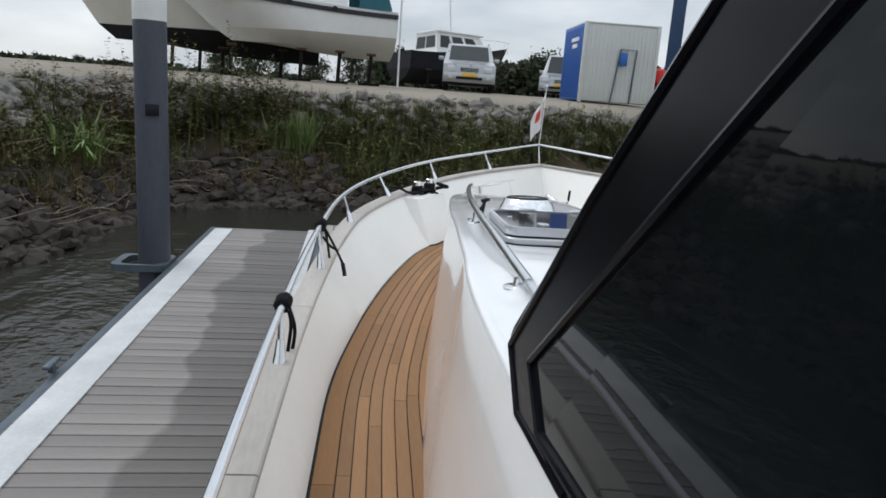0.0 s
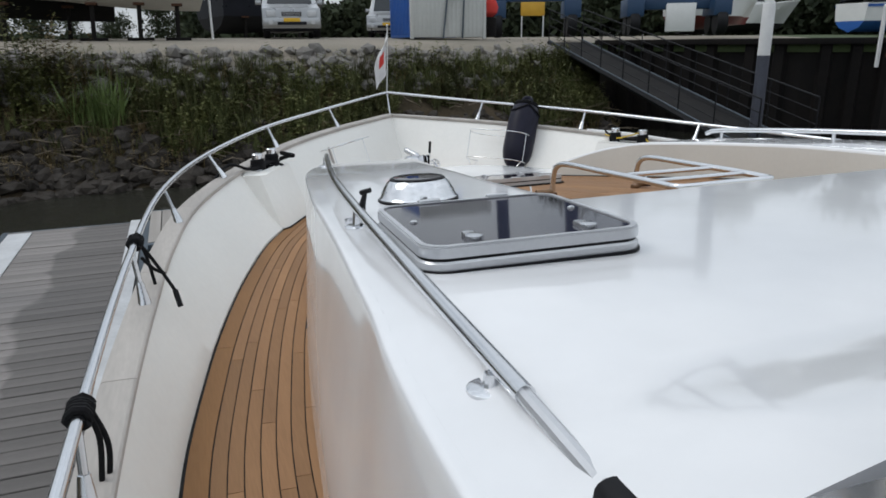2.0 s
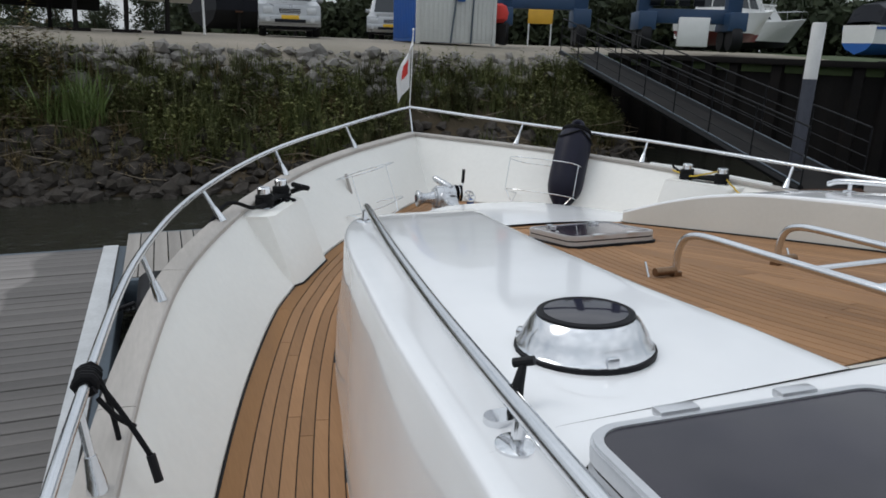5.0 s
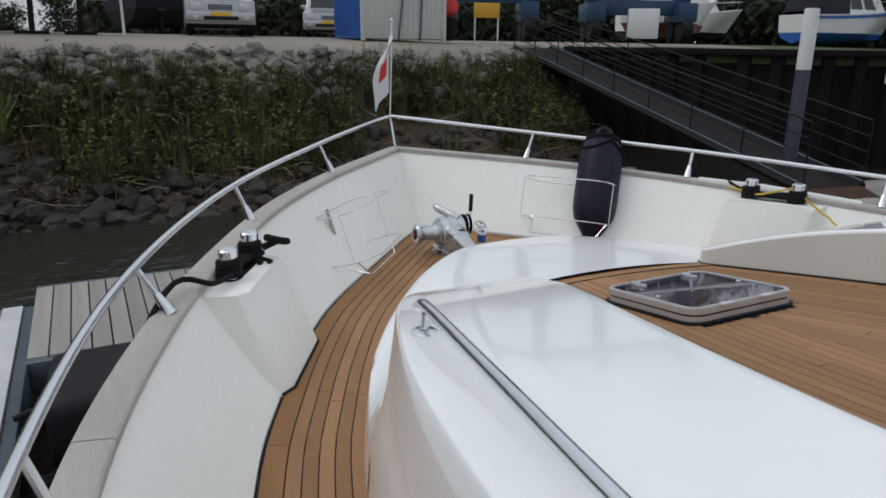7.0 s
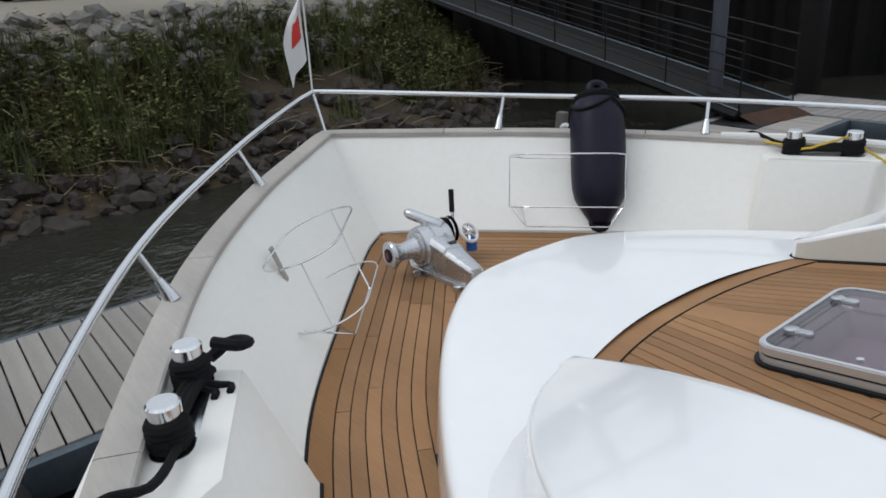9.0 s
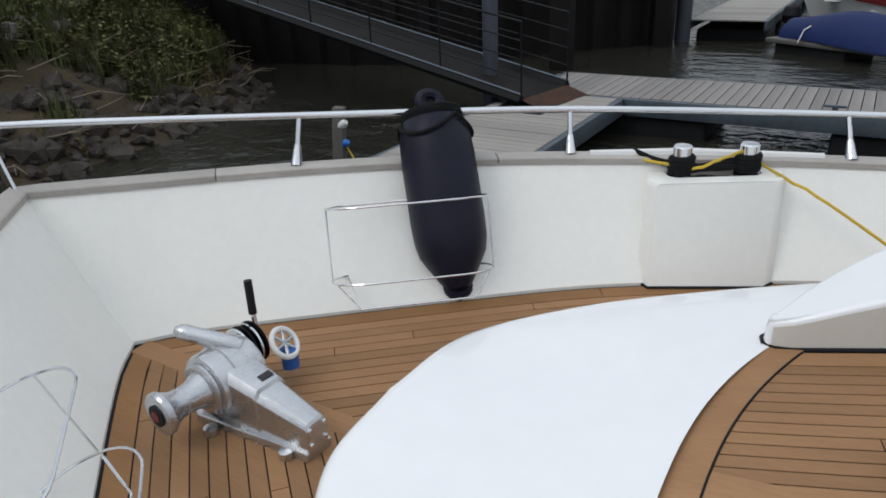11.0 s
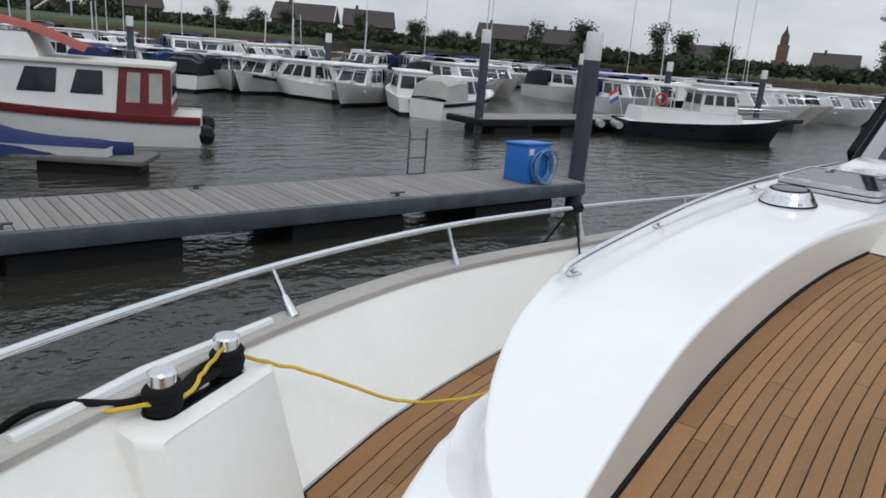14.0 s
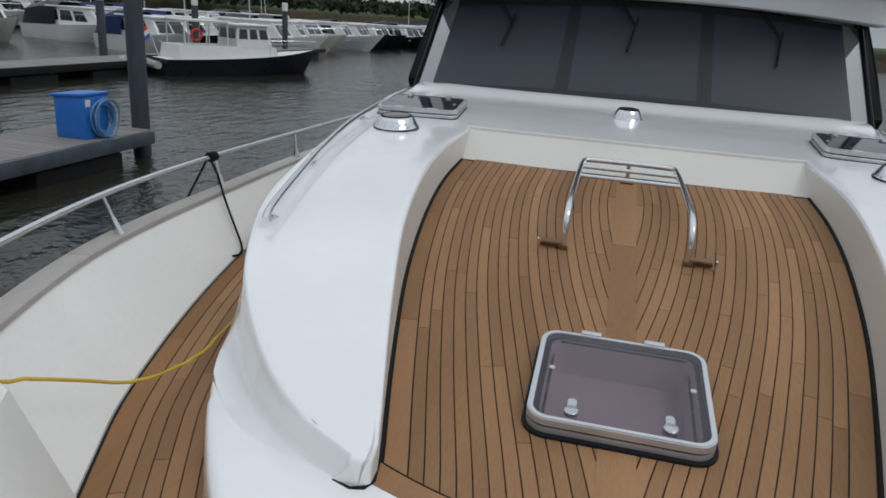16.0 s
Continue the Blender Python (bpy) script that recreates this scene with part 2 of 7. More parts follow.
WHITE = material("white_paint", (0.74, 0.74, 0.73), 0.4, vary=0.05, scale=2, fine=20, bump=0.02)
OFFWHITE = material("cream_hull_paint", (0.60, 0.58, 0.53), 0.4, vary=0.05, scale=2, fine=20, bump=0.02)
BLACKPAINT = material("black_hull_paint", (0.012, 0.013, 0.018), 0.3, vary=0.15, scale=2, fine=20, bump=0.02)
ANTIFOUL = material("black_antifouling", (0.016, 0.016, 0.017), 0.8, vary=0.2, scale=2, fine=20, bump=0.05)
REDPAINT = material("dark_red_paint", (0.15, 0.016, 0.018), 0.45, vary=0.15, scale=3, fine=20, bump=0.03)
REDCANVAS = material("brick_red_canvas", (0.30, 0.055, 0.04), 0.8, vary=0.15, scale=3, fine=60, bump=0.2)
BLUECANVAS = material("navy_blue_tarpaulin", (0.010, 0.022, 0.095), 0.6, vary=0.2, scale=4, fine=20, bump=0.2, depth=0.02)
TEALCANVAS = material("teal_canvas", (0.012, 0.10, 0.13), 0.7, vary=0.15, scale=4, fine=40, bump=0.2)
SILVER = material("silver_car_paint", (0.42, 0.43, 0.44), 0.3, metal=0.6, vary=0.04, coat=0.5, bump=0.0)
CARGLASS = material("car_glass", (0.02, 0.025, 0.03), 0.06, bump=0.0)
LAMP = material("headlamp_glass", (0.55, 0.56, 0.57), 0.1, vary=0.1, bump=0.0)
PLATE = material("yellow_plate", (0.75, 0.45, 0.03), 0.5, vary=0.05, bump=0.0)
YELLOW = material("yellow_paint", (0.65, 0.36, 0.03), 0.5, vary=0.1, bump=0.03)
RED = material("red_cloth", (0.62, 0.045, 0.035), 0.8, vary=0.1, fine=80, bump=0.1)
FLAGWHITE = material("white_flag_cloth", (0.72, 0.72, 0.72), 0.8, vary=0.06, fine=80, bump=0.1)
FLAGBLUE = material("blue_flag_cloth", (0.04, 0.12, 0.40), 0.8, vary=0.1, fine=80, bump=0.1)
ROOF = material("dark_roof_tiles", (0.055, 0.045, 0.042), 0.8, vary=0.2, scale=2, fine=14, bump=0.3)
BRICK = material("brown_brick_wall", (0.13, 0.085, 0.065), 0.85, vary=0.2, scale=2, fine=12, bump=0.3)
CONCRETE = material("pale_concrete", (0.40, 0.39, 0.37), 0.85, vary=0.15, scale=2, fine=25, bump=0.2)
MARK = material("dark_lettering", (0.02, 0.02, 0.022), 0.6, bump=0.0)
LETTER_WHITE = material("white_lettering", (0.75, 0.75, 0.75), 0.6, bump=0.0)
BRONZE = material("worn_bronze", (0.24, 0.15, 0.09), 0.4, metal=0.9, vary=0.2, scale=20, fine=80, bump=0.1)

# dull, matt surfaces
for dull in (SHEET, DARKSTEEL, STONE, EARTH, WEED, WEED_BROWN, BLADE, LEAF, CAULK, ROPE, TEAK, TEAK_DARK, RUST, BLACKGLOSS, DARKGLASS, BLUECANVAS, FENDER, RUBBER, FLOAT, BLACKPAINT, ANTIFOUL):
    dull.node_tree.nodes["Principled BSDF"].inputs["Specular IOR Level"].default_value = 0.18
DARKGLASS.node_tree.nodes["Principled BSDF"].inputs["Specular IOR Level"].default_value = 0.20
BLACKGLOSS.node_tree.nodes["Principled BSDF"].inputs["Specular IOR Level"].default_value = 0.10

WATER = bpy.data.materials.new("harbour_water")
WATER.use_nodes = True
wt = WATER.node_tree
wb = wt.nodes["Principled BSDF"]
wb.inputs["Base Color"].default_value = (0.026, 0.026, 0.020, 1)
wb.inputs["Roughness"].default_value = 0.06
wb.inputs["IOR"].default_value = 1.333
wc = wt.nodes.new("ShaderNodeTexCoord")
heights = []
for stretch, size, amount in (((1, 0.45, 1), 2.4, 0.085), ((0.8, 1.2, 1), 7.0, 0.030), ((1, 1, 1), 0.35, 0.07)):
    wm, wv, wg = wt.nodes.new("ShaderNodeMapping"), wt.nodes.new("ShaderNodeTexNoise"), wt.nodes.new("ShaderNodeMath")
    wm.inputs["Scale"].default_value, wm.inputs["Rotation"].default_value = stretch, (0, 0, 0.5)
    wv.inputs["Scale"].default_value, wv.inputs["Detail"].default_value = size, 3
    wg.operation, wg.inputs[1].default_value = "MULTIPLY", amount
    wt.links.new(wc.outputs["Object"], wm.inputs["Vector"])
    wt.links.new(wm.outputs["Vector"], wv.inputs["Vector"])
    wt.links.new(wv.outputs["Fac"], wg.inputs[0])
    heights.append(wg.outputs[0])
wa, wa2 = wt.nodes.new("ShaderNodeMath"), wt.nodes.new("ShaderNodeMath")
wt.links.new(heights[0], wa.inputs[0])
wt.links.new(heights[1], wa.inputs[1])
wt.links.new(wa.outputs[0], wa2.inputs[0])
wt.links.new(heights[2], wa2.inputs[1])
wp = wt.nodes.new("ShaderNodeBump")
wp.inputs["Distance"].default_value, wp.inputs["Strength"].default_value = 1.0, 0.8
wt.links.new(wa2.outputs[0], wp.inputs["Height"])
wt.links.new(wp.outputs["Normal"], wb.inputs["Normal"])


# ---- building blocks: a shape is (points, faces) ----
def join(*shapes):
    vs, fs = [], []
    for v, f in shapes:
        o = len(vs)
        vs += [tuple(p) for p in v]
        fs += [tuple(i + o for i in q) for q in f]
    return vs, fs


def moved(shape, m):
    flip = m.to_3x3().determinant() < 0
    return [tuple(m @ Vector(p)) for p in shape[0]], [tuple(reversed(q)) if flip else q for q in shape[1]]


def at(shape, x, y, z, rx=0, ry=0, rz=0):
    return moved(shape, pose(x, y, z, rx, ry, rz))


def part(name, shape, mat, parent=None, label="", smooth=35.0):
    me = bpy.data.meshes.new(name)
    me.from_pydata([tuple(p) for p in shape[0]], [], shape[1])
    me.materials.append(mat)
    if smooth:
        me.polygons.foreach_set("use_smooth", [True] * len(me.polygons))
        me.set_sharp_from_angle(angle=radians(smooth))
    ob = new(name, me)
    if parent:
        ob.parent = parent
    if label:
        ob["label"] = label
    return ob


def piece(name, me, parent):
    ob = new(name, me)
    ob.parent = parent
    return ob


def thing(name, m, label, category, group="", kind=""):
    ob = new(name)
    ob.empty_display_size = 0.1
    ob.matrix_basis = m
    return tagged(ob, label, category, group, kind)


def block(sx, sy, sz, bevel=0.0, steps=2):
    """A box standing on z = 0, with rounded edges."""
    bm = bmesh.new()
    bmesh.ops.create_cube(bm, size=1)
    bmesh.ops.transform(bm, matrix=Matrix.Diagonal((sx, sy, sz, 1)) @ Matrix.Translation((0, 0, 0.5)), verts=bm.verts)
    if bevel:
        bmesh.ops.bevel(bm, geom=bm.edges[:], offset=bevel, segments=steps, affect="EDGES", profile=0.5)
    bm.verts.index_update()
    out = [tuple(v.co) for v in bm.verts], [tuple(v.index for v in f.verts) for f in bm.faces]
    bm.free()
    return out


def lathe(profile, n=20):
    """A shape turned about z from (radius, height) rows, closed at the ends."""
    vs, fs = [], []
    for r, z in profile:
        vs += [(r * math.cos(2 * math.pi * i / n), r * math.sin(2 * math.pi * i / n), z) for i in range(n)]
    for j in range(len(profile) - 1):
        fs += [(j * n + i, j * n + (i + 1) % n, (j + 1) * n + (i + 1) % n, (j + 1) * n + i) for i in range(n)]
    fs += [tuple(reversed(range(n))), tuple(range((len(profile) - 1) * n, len(profile) * n))]
    return vs, fs


def bend(points, n):
    """n points on a smooth curve through the given ones."""
    p = np.array(points, float)
    ext = np.vstack([2 * p[0] - p[1], p, 2 * p[-1] - p[-2]])
    out = []
    for u in np.linspace(0, len(p) - 1, n):
        i = min(int(u), len(p) - 2)
        t = u - i
        a, b, c, d = ext[i:i + 4]
        out.append(0.5 * (2 * b + (c - a) * t + (2 * a - 5 * b + 4 * c - d) * t * t + (3 * b - a - 3 * c + d) * t ** 3))
    return np.array(out)


def tube(points, r, n=10, closed=False, smooth=0):
    """A round bar along a line of points."""
    p = bend(points, smooth) if smooth else np.array(points, float)
    count = len(p)
    vs, fs = [], []
    up = np.array((0.0, 0.0, 1.0))
    rs = r if hasattr(r, "__len__") else [r] * count
    last = None
    for i in range(count):
        if closed:
            d = p[(i + 1) % count] - p[i - 1]
        else:
            d = p[min(i + 1, count - 1)] - p[max(i - 1, 0)]
        d = d / (np.linalg.norm(d) + 1e-9)
        if last is None:
            ref = up if abs(d[2]) < 0.9 else np.array((1.0, 0, 0))
            a = np.cross(d, ref)
        else:
            a = last - d * (last @ d)
        a = a / (np.linalg.norm(a) + 1e-9)
        last = a
        b = np.cross(d, a)
        vs += [tuple(p[i] + rs[i] * (math.cos(2 * math.pi * k / n) * a + math.sin(2 * math.pi * k / n) * b)) for k in range(n)]
    for i in range(count if closed else count - 1):
        j = (i + 1) % count
        fs += [(i * n + k, i * n + (k + 1) % n, j * n + (k + 1) % n, j * n + k) for k in range(n)]
    if not closed:
        fs += [tuple(reversed(range(n))), tuple(range((count - 1) * n, count * n))]
    return vs, fs


def strip(rows, closed=False):
    """A sheet through rows of points, all of one length."""
    vs, fs, w = [], [], len(rows[0])
    for row in rows:
        vs += [tuple(p) for p in row]
    for j in range(len(rows) - (0 if closed else 1)):
        k = (j + 1) % len(rows)
        fs += [(j * w + i, j * w + i + 1, k * w + i + 1, k * w + i) for i in range(w - 1)]
    return vs, fs


def rounded(w, h, r, n=5):
    """The outline of a rectangle with round corners, about the origin."""
    out = []
    for cx, cy, a in ((w / 2 - r, h / 2 - r, 0), (r - w / 2, h / 2 - r, 90), (r - w / 2, r - h / 2, 180), (w / 2 - r, r - h / 2, 270)):
        out += [(cx + r * math.cos(radians(a + 90 * i / n)), cy + r * math.sin(radians(a + 90 * i / n))) for i in range(n + 1)]
    return out


def slab(outline, z0, z1, bevel=0.0):
    """A plate of the given outline (counter-clockwise), with a chamfered top edge."""
    n = len(outline)
    c = np.mean(outline, axis=0)
    o = np.array(outline)
    rings = [(o, z0), (o, z1 - bevel)]
    if bevel:
        d = o - c
        rings.append((o - bevel * d / (np.linalg.norm(d, axis=1, keepdims=True) + 1e-9), z1))
    vs, fs = [], []
    for ring, z in rings:
        vs += [(float(x), float(y), z) for x, y in ring]
    for j in range(len(rings) - 1):
        fs += [(j * n + i, j * n + (i + 1) % n, (j + 1) * n + (i + 1) % n, (j + 1) * n + i) for i in range(n)]
    fs += [tuple(reversed(range(n))), tuple(range((len(rings) - 1) * n, len(rings) * n))]
    return vs, fs


def ring(outer, inner, z0, z1):
    """A flat frame between two outlines of one length."""
    n = len(outer)
    vs = [(x, y, z) for z in (z0, z1) for o in (outer, inner) for x, y in o]
    fs = []
    for i in range(n):
        j = (i + 1) % n
        fs += [(i, j, 2 * n + j, 2 * n + i), (n + j, n + i, 3 * n + i, 3 * n + j), (2 * n + i, 2 * n + j, 3 * n + j, 3 * n + i), (j, i, n + i, n + j)]
    return vs, fs


def mirror(shape):
    return moved(shape, Matrix.Diagonal((-1, 1, 1, 1)))


def func(rows, n=200):
    """A smooth function through rows of (y, value)."""
    p = bend(sorted(rows), n)
    return lambda y: float(np.interp(y, p[:, 0], p[:, 1]))


def solid(front, thick):
    """Gives a sheet of points a back, thick away along its mean normal (a vector)."""
    v, f = front
    n = len(v)
    t = Vector(thick)
    return [tuple(p) for p in v] + [tuple(Vector(p) + t) for p in v], list(f) + [tuple(i + n for i in reversed(q)) for q in f]

# ---- the yacht: outlines, half of the boat, starboard ----
WATER_Z = -1.2
DECK_EDGE = bend([(0, 9.54), (0.25, 9.32), (0.82, 8.67), (1.37, 8.0), (1.72, 7.42), (1.96, 6.93), (2.14, 6.5), (2.38, 5.7), (2.57, 4.9), (2.70, 4.2), (2.80, 3.5),
                  (2.84, 2.7), (2.88, 1.0), (2.9, -2.0)], 97)
CAP_EDGE = bend([(0, 10.08), (0.30, 9.80), (0.92, 9.2), (1.50, 8.5), (1.95, 7.75), (2.31, 7.0), (2.62, 6.1), (2.78, 5.2), (2.86, 4.4), (2.92, 3.6),
                 (2.96, 2.7), (3.0, 1.0), (3.02, -2.0)], 97)
cap_z = func([(-2, 0.27), (1, 0.30), (4, 0.36), (5.7, 0.42), (7, 0.465), (8.2, 0.513), (10.2, 0.605)])
BODY = bend([(0, 8.18), (0.40, 8.125), (0.79, 7.84), (1.14, 7.45), (1.46, 6.98), (1.73, 6.45), (1.91, 5.85), (2.03, 5.2), (2.14, 4.6), (2.27, 3.7), (2.38, 2.65),
             (2.44, 1.5), (2.46, -2.0)], 121)
body_x = func([(y, x) for x, y in BODY if y < 8.179], 400)
WELL = [(1.21, 3.80), (1.235, 4.3), (1.20, 4.9), (1.09, 5.67), (0.93, 6.4), (0.77, 7.03)]
well_x = func([(y, x) for x, y in WELL])
arm_top = func([(-2, 0.98), (1.6, 0.955), (2.7, 0.93), (3.6, 0.885), (4.8, 0.81), (5.9, 0.715), (6.3, 0.645), (6.6, 0.56), (6.85, 0.465), (7.0, 0.40), (7.10, 0.362)])
arm_out = func([(-2, 2.40), (1.6, 2.36), (2.7, 2.27), (3.6, 2.18), (4.4, 2.10), (5.5, 1.93), (6.2, 1.69), (6.55, 1.50), (6.8, 1.30), (6.95, 1.13), (7.02, 1.02), (7.07, 0.91), (7.095, 0.845)])


def floor_z(y):
    return 0.72 - 0.14 * (y - 3.83)


def front_y(x):
    return 7.25 - 0.155 * (abs(x) / 0.8) ** 2.2


# hull and bulwark
def bulwark_half():
    rows = []
    for (dx, dy), (cx, cy) in zip(DECK_EDGE, CAP_EDGE):
        z = cap_z(cy)
        out = 0.10 if cx > 0.02 else 0.0
        rows.append([(dx, dy, -0.03), (dx, dy, 0.012), (0.75 * dx + 0.25 * cx, 0.75 * dy + 0.25 * cy, 0.22 * z), (0.35 * dx + 0.65 * cx, 0.35 * dy + 0.65 * cy, 0.62 * z),
                     (cx, cy, z), (cx + out, cy + 0.1 * (1 - cx / 3.1) + 0.02, z), (cx + out * 0.8, cy + 0.06, z - 0.35),
                     (0.93 * cx, cy - 0.25 - 0.2 * (cy > 5), -0.7), (0.86 * cx, cy - 0.6 - 0.3 * (cy > 5), -1.5)])
    return strip(rows)


half = bulwark_half()
bulwark = part("bulwark", join(half, mirror(half)), BULWARK)
tagged(bulwark, "white painted bulwark and hull of the yacht", "bulwark", kind="structure")

# teak-capped rail top, in lengths
cap_rail = thing("cap_rail", pose(0, 0, 0), "weathered grey teak capping along the bulwark", "cap rail", kind="structure")
for side in (1, -1):
    for a in range(0, 96, 12):
        rows = []
        for i in range(a, a + 13):
            cx, cy = CAP_EDGE[i]
            z = cap_z(cy)
            d = CAP_EDGE[min(i + 1, 96)] - CAP_EDGE[max(i - 1, 0)]
            d = d / np.linalg.norm(d)
            if i == 0:
                d = np.array((1.0, 0.0))
            q = Vector((-d[1], d[0]))
            if i == a + 12 and i < 96:
                back = (CAP_EDGE[i - 1] - CAP_EDGE[i]) * 0.05
                cx, cy = cx + back[0], cy + back[1]
            sec = [(-0.012, 0.0), (-0.012, 0.026), (-0.004, 0.032), (0.10, 0.032), (0.112, 0.026), (0.112, 0.0), (-0.012, 0.0)]
            if i == 0:
                rows.append([(0, cy + o * 1.2, z + h + 0.002) for o, h in sec])
            else:
                rows.append([(max(0.0, cx + q.x * o), cy + q.y * o, z + h + 0.002) for o, h in sec])
        s = strip(rows)
        w = 7
        s = (s[0], s[1] + [tuple(range(w - 1)), tuple(reversed(range((len(rows) - 1) * w, len(rows) * w - 1)))])
        part("cap_length", s if side == 1 else mirror(s), CAPRAIL, cap_rail)

# side deck and foredeck: caulking below, planks above
deck = part("deck", strip([[(-x, y, -0.005), (0, y, -0.005), (x, y, -0.005)] for x, y in DECK_EDGE + np.array((0.004, 0))]), CAULK)
tagged(deck, "laid teak deck with black caulked seams", "deck", kind="structure")


def offset_line(line, d):
    """The line moved d to its inboard side."""
    t = np.gradient(line, axis=0)
    t /= np.linalg.norm(t, axis=1, keepdims=True)
    return line + d * np.stack([t[:, 1], -t[:, 0]], 1)


def plank(line, width, height, side, zf):
    t = np.gradient(line, axis=0)
    t /= np.linalg.norm(t, axis=1, keepdims=True) + 1e-9
    q = np.stack([t[:, 1], -t[:, 0]], 1)
    rows = []
    for p, n in zip(line, q):
        sec = []
        for o, h in ((-width / 2, -0.006), (-width / 2, height - 0.0015), (-width / 2 + 0.002, height), (width / 2 - 0.002, height), (width / 2, height - 0.0015), (width / 2, -0.006)):
            x, y = p + n * o
            sec.append((side * x, y, zf(y) + h))
        rows.append(sec)
    s = strip(rows)
    k = len(rows) - 1
    fs = s[1] + [tuple(range(6)), tuple(reversed(range(6 * k, 6 * k + 6)))]
    return s[0], [tuple(reversed(f)) for f in fs] if side < 0 else fs


def lay(parent, line, keep, width, pitch, first, count, side, zf, rng, longest, shortest, mat, height=0.0):
    for k in range(count):
        d = first + pitch * k
        p = bend(offset_line(line, d), 260)
        run = []
        runs = []
        for q in p:
            if keep(q[0], q[1], width):
                run.append(q)
            elif run:
                runs.append(run)
                run = []
        if run:
            runs.append(run)
        for run in runs:
            if len(run) < 4:
                continue
            run = np.array(run)
            s = np.r_[0, np.cumsum(np.linalg.norm(np.diff(run, axis=0), axis=1))]
            a = 0.0
            end = rng.uniform(0.4, longest)
            while a < s[-1] - 0.03:
                b = min(end, s[-1])
                if s[-1] - b < 0.25:
                    b = s[-1]
                n = max(3, int((b - a) / 0.16) + 1)
                u = np.linspace(a, b - (0.004 if b < s[-1] else 0), n)
                seg = np.stack([np.interp(u, s, run[:, 0]), np.interp(u, s, run[:, 1])], 1)
                part("plank", plank(seg, width, height, side, zf), mat, parent, smooth=0)
                a, end = b, b + rng.uniform(shortest, longest)


def flat(y):
    return 0.0


plank_rng = random.Random(5)
for side, aft in ((-1, 0.9), (1, 3.6)):
    def on_deck(x, y, w):
        return y > aft and x > 0.012 and not (y < 8.03 and x < body_x(y) - 0.03)

    lay(deck, DECK_EDGE, on_deck, 0.088, 1, 0.058, 1, side, flat, plank_rng, 2.2, 1.4, TEAK_DARK)
    lay(deck, DECK_EDGE, on_deck, 0.0568, 0.0615, 0.136, 19, side, flat, plank_rng, 2.0, 1.1, TEAK)

part("plank", plank(np.array([(0.0, y) for y in (9.50, 9.2, 8.9, 8.5, 8.0)]), 0.10, 0.0012, 1, flat), TEAK, deck, "king plank", smooth=0)

# ---- coachroof ----
def apron_half():
    """The white front of the coachroof, from the deck up to the teak of the well."""
    rows = []
    for x, y in BODY:
        if y < 6.1:
            break
        u = min(1.0, x / 1.75)
        ix = 0.86 * math.sin(u * math.pi / 2) if y > 6.75 else max(0.8, arm_out(min(y, 7.1)) - 0.06)
        iy = front_y(min(ix, 0.80)) - 0.012 if y > 6.75 else y
        if y <= 6.75:
            iy = y
        top = 0.245
        d = Vector((ix - x, iy - y)).normalized()
        sec = [(x, y, -0.006)]
        for o, h in ((0.010, 0.11), (0.018, 0.185), (0.024, 0.212), (0.036, 0.232), (0.052, top - 0.003), (0.075, top)):
            sec.append((x + d.x * o, y + d.y * o, h))
        for f in (0.35, 0.7, 1.0):
            sec.append((x + d.x * 0.075 + (ix - x - d.x * 0.075) * f, y + d.y * 0.075 + (iy - y - d.y * 0.075) * f, top + f * (floor_z(7.15) + 0.012 - top)))
        rows.append([(max(0, a), b, c) for a, b, c in sec])
    return strip(rows)


def wall_section(y):
    x, t, o = body_x(y), arm_top(y), arm_out(y)
    k = max(0.0, min(1.0, (y - 6.0) / 0.55))
    k = k * k * (3 - 2 * k)
    mix = lambda p, q: (p[0] + (q[0] - p[0]) * k, p[1] + (q[1] - p[1]) * k)
    p1 = mix((x - 0.016, 0.20), (min(x - 0.03, o + 0.17), 0.250))
    p2 = mix((x - 0.016 + (o - x + 0.016) * 0.3, 0.2 + (t - 0.22) * 0.3), (o + 0.055, 0.262))
    p3 = mix((x - 0.016 + (o - x + 0.016) * 0.55, 0.2 + (t - 0.22) * 0.55), (o + 0.020, min(0.296, t - 0.05)))
    pts = [(x - 0.004, -0.006), (x - 0.012, 0.10), p1, p2, p3, (o + 0.005, t - 0.034), (o + 0.003, t - 0.016), (o + 0.001, t - 0.008), (o - 0.005, t - 0.002), (o - 0.013, t), (o - 0.03, t)]
    return [(a, y, h) for a, h in pts]


def wall_half():
    """Sides of the coachroof below the coaming."""
    return strip([wall_section(y) for y in np.linspace(7.095, -2.0, 110)])


def arm_section(y):
    """Top of the coaming from its outer edge to its inner foot in the well."""
    o, t, i = arm_out(y), arm_top(y), well_x(min(max(y, 3.8), 7.03))
    z = floor_z(y)
    wide = o - 0.03 - i
    lift = 0.035 * max(0.0, min(1.0, (6.6 - y) / 2.0))
    flare = 0.012 * max(0.0, min(1.0, (6.9 - y) / 1.5))
    sec = [(o - 0.03, t)]
    for f in (0.04, 0.085, 0.12, 0.16, 0.42, 0.65, 0.93):
        cove = 0.0 if f < 0.085 else min(1.0, (f - 0.085) / 0.075)
        sec.append((o - 0.03 - (wide - flare) * f, t + lift * (0.75 * cove + 0.25 * f)))
    tt = t + lift
    sec += [(i + flare + 0.02, tt), (i + flare + 0.008, tt - 0.003), (i + flare + 0.002, tt - 0.010), (i + flare, tt - 0.022), (i + 0.3 * flare, z + 0.4 * (tt - z)), (i, z - 0.004)]
    return [(x, y, h) for x, h in sec]


arm_rows = [arm_section(y) for y in np.linspace(3.50, 7.095, 60)]
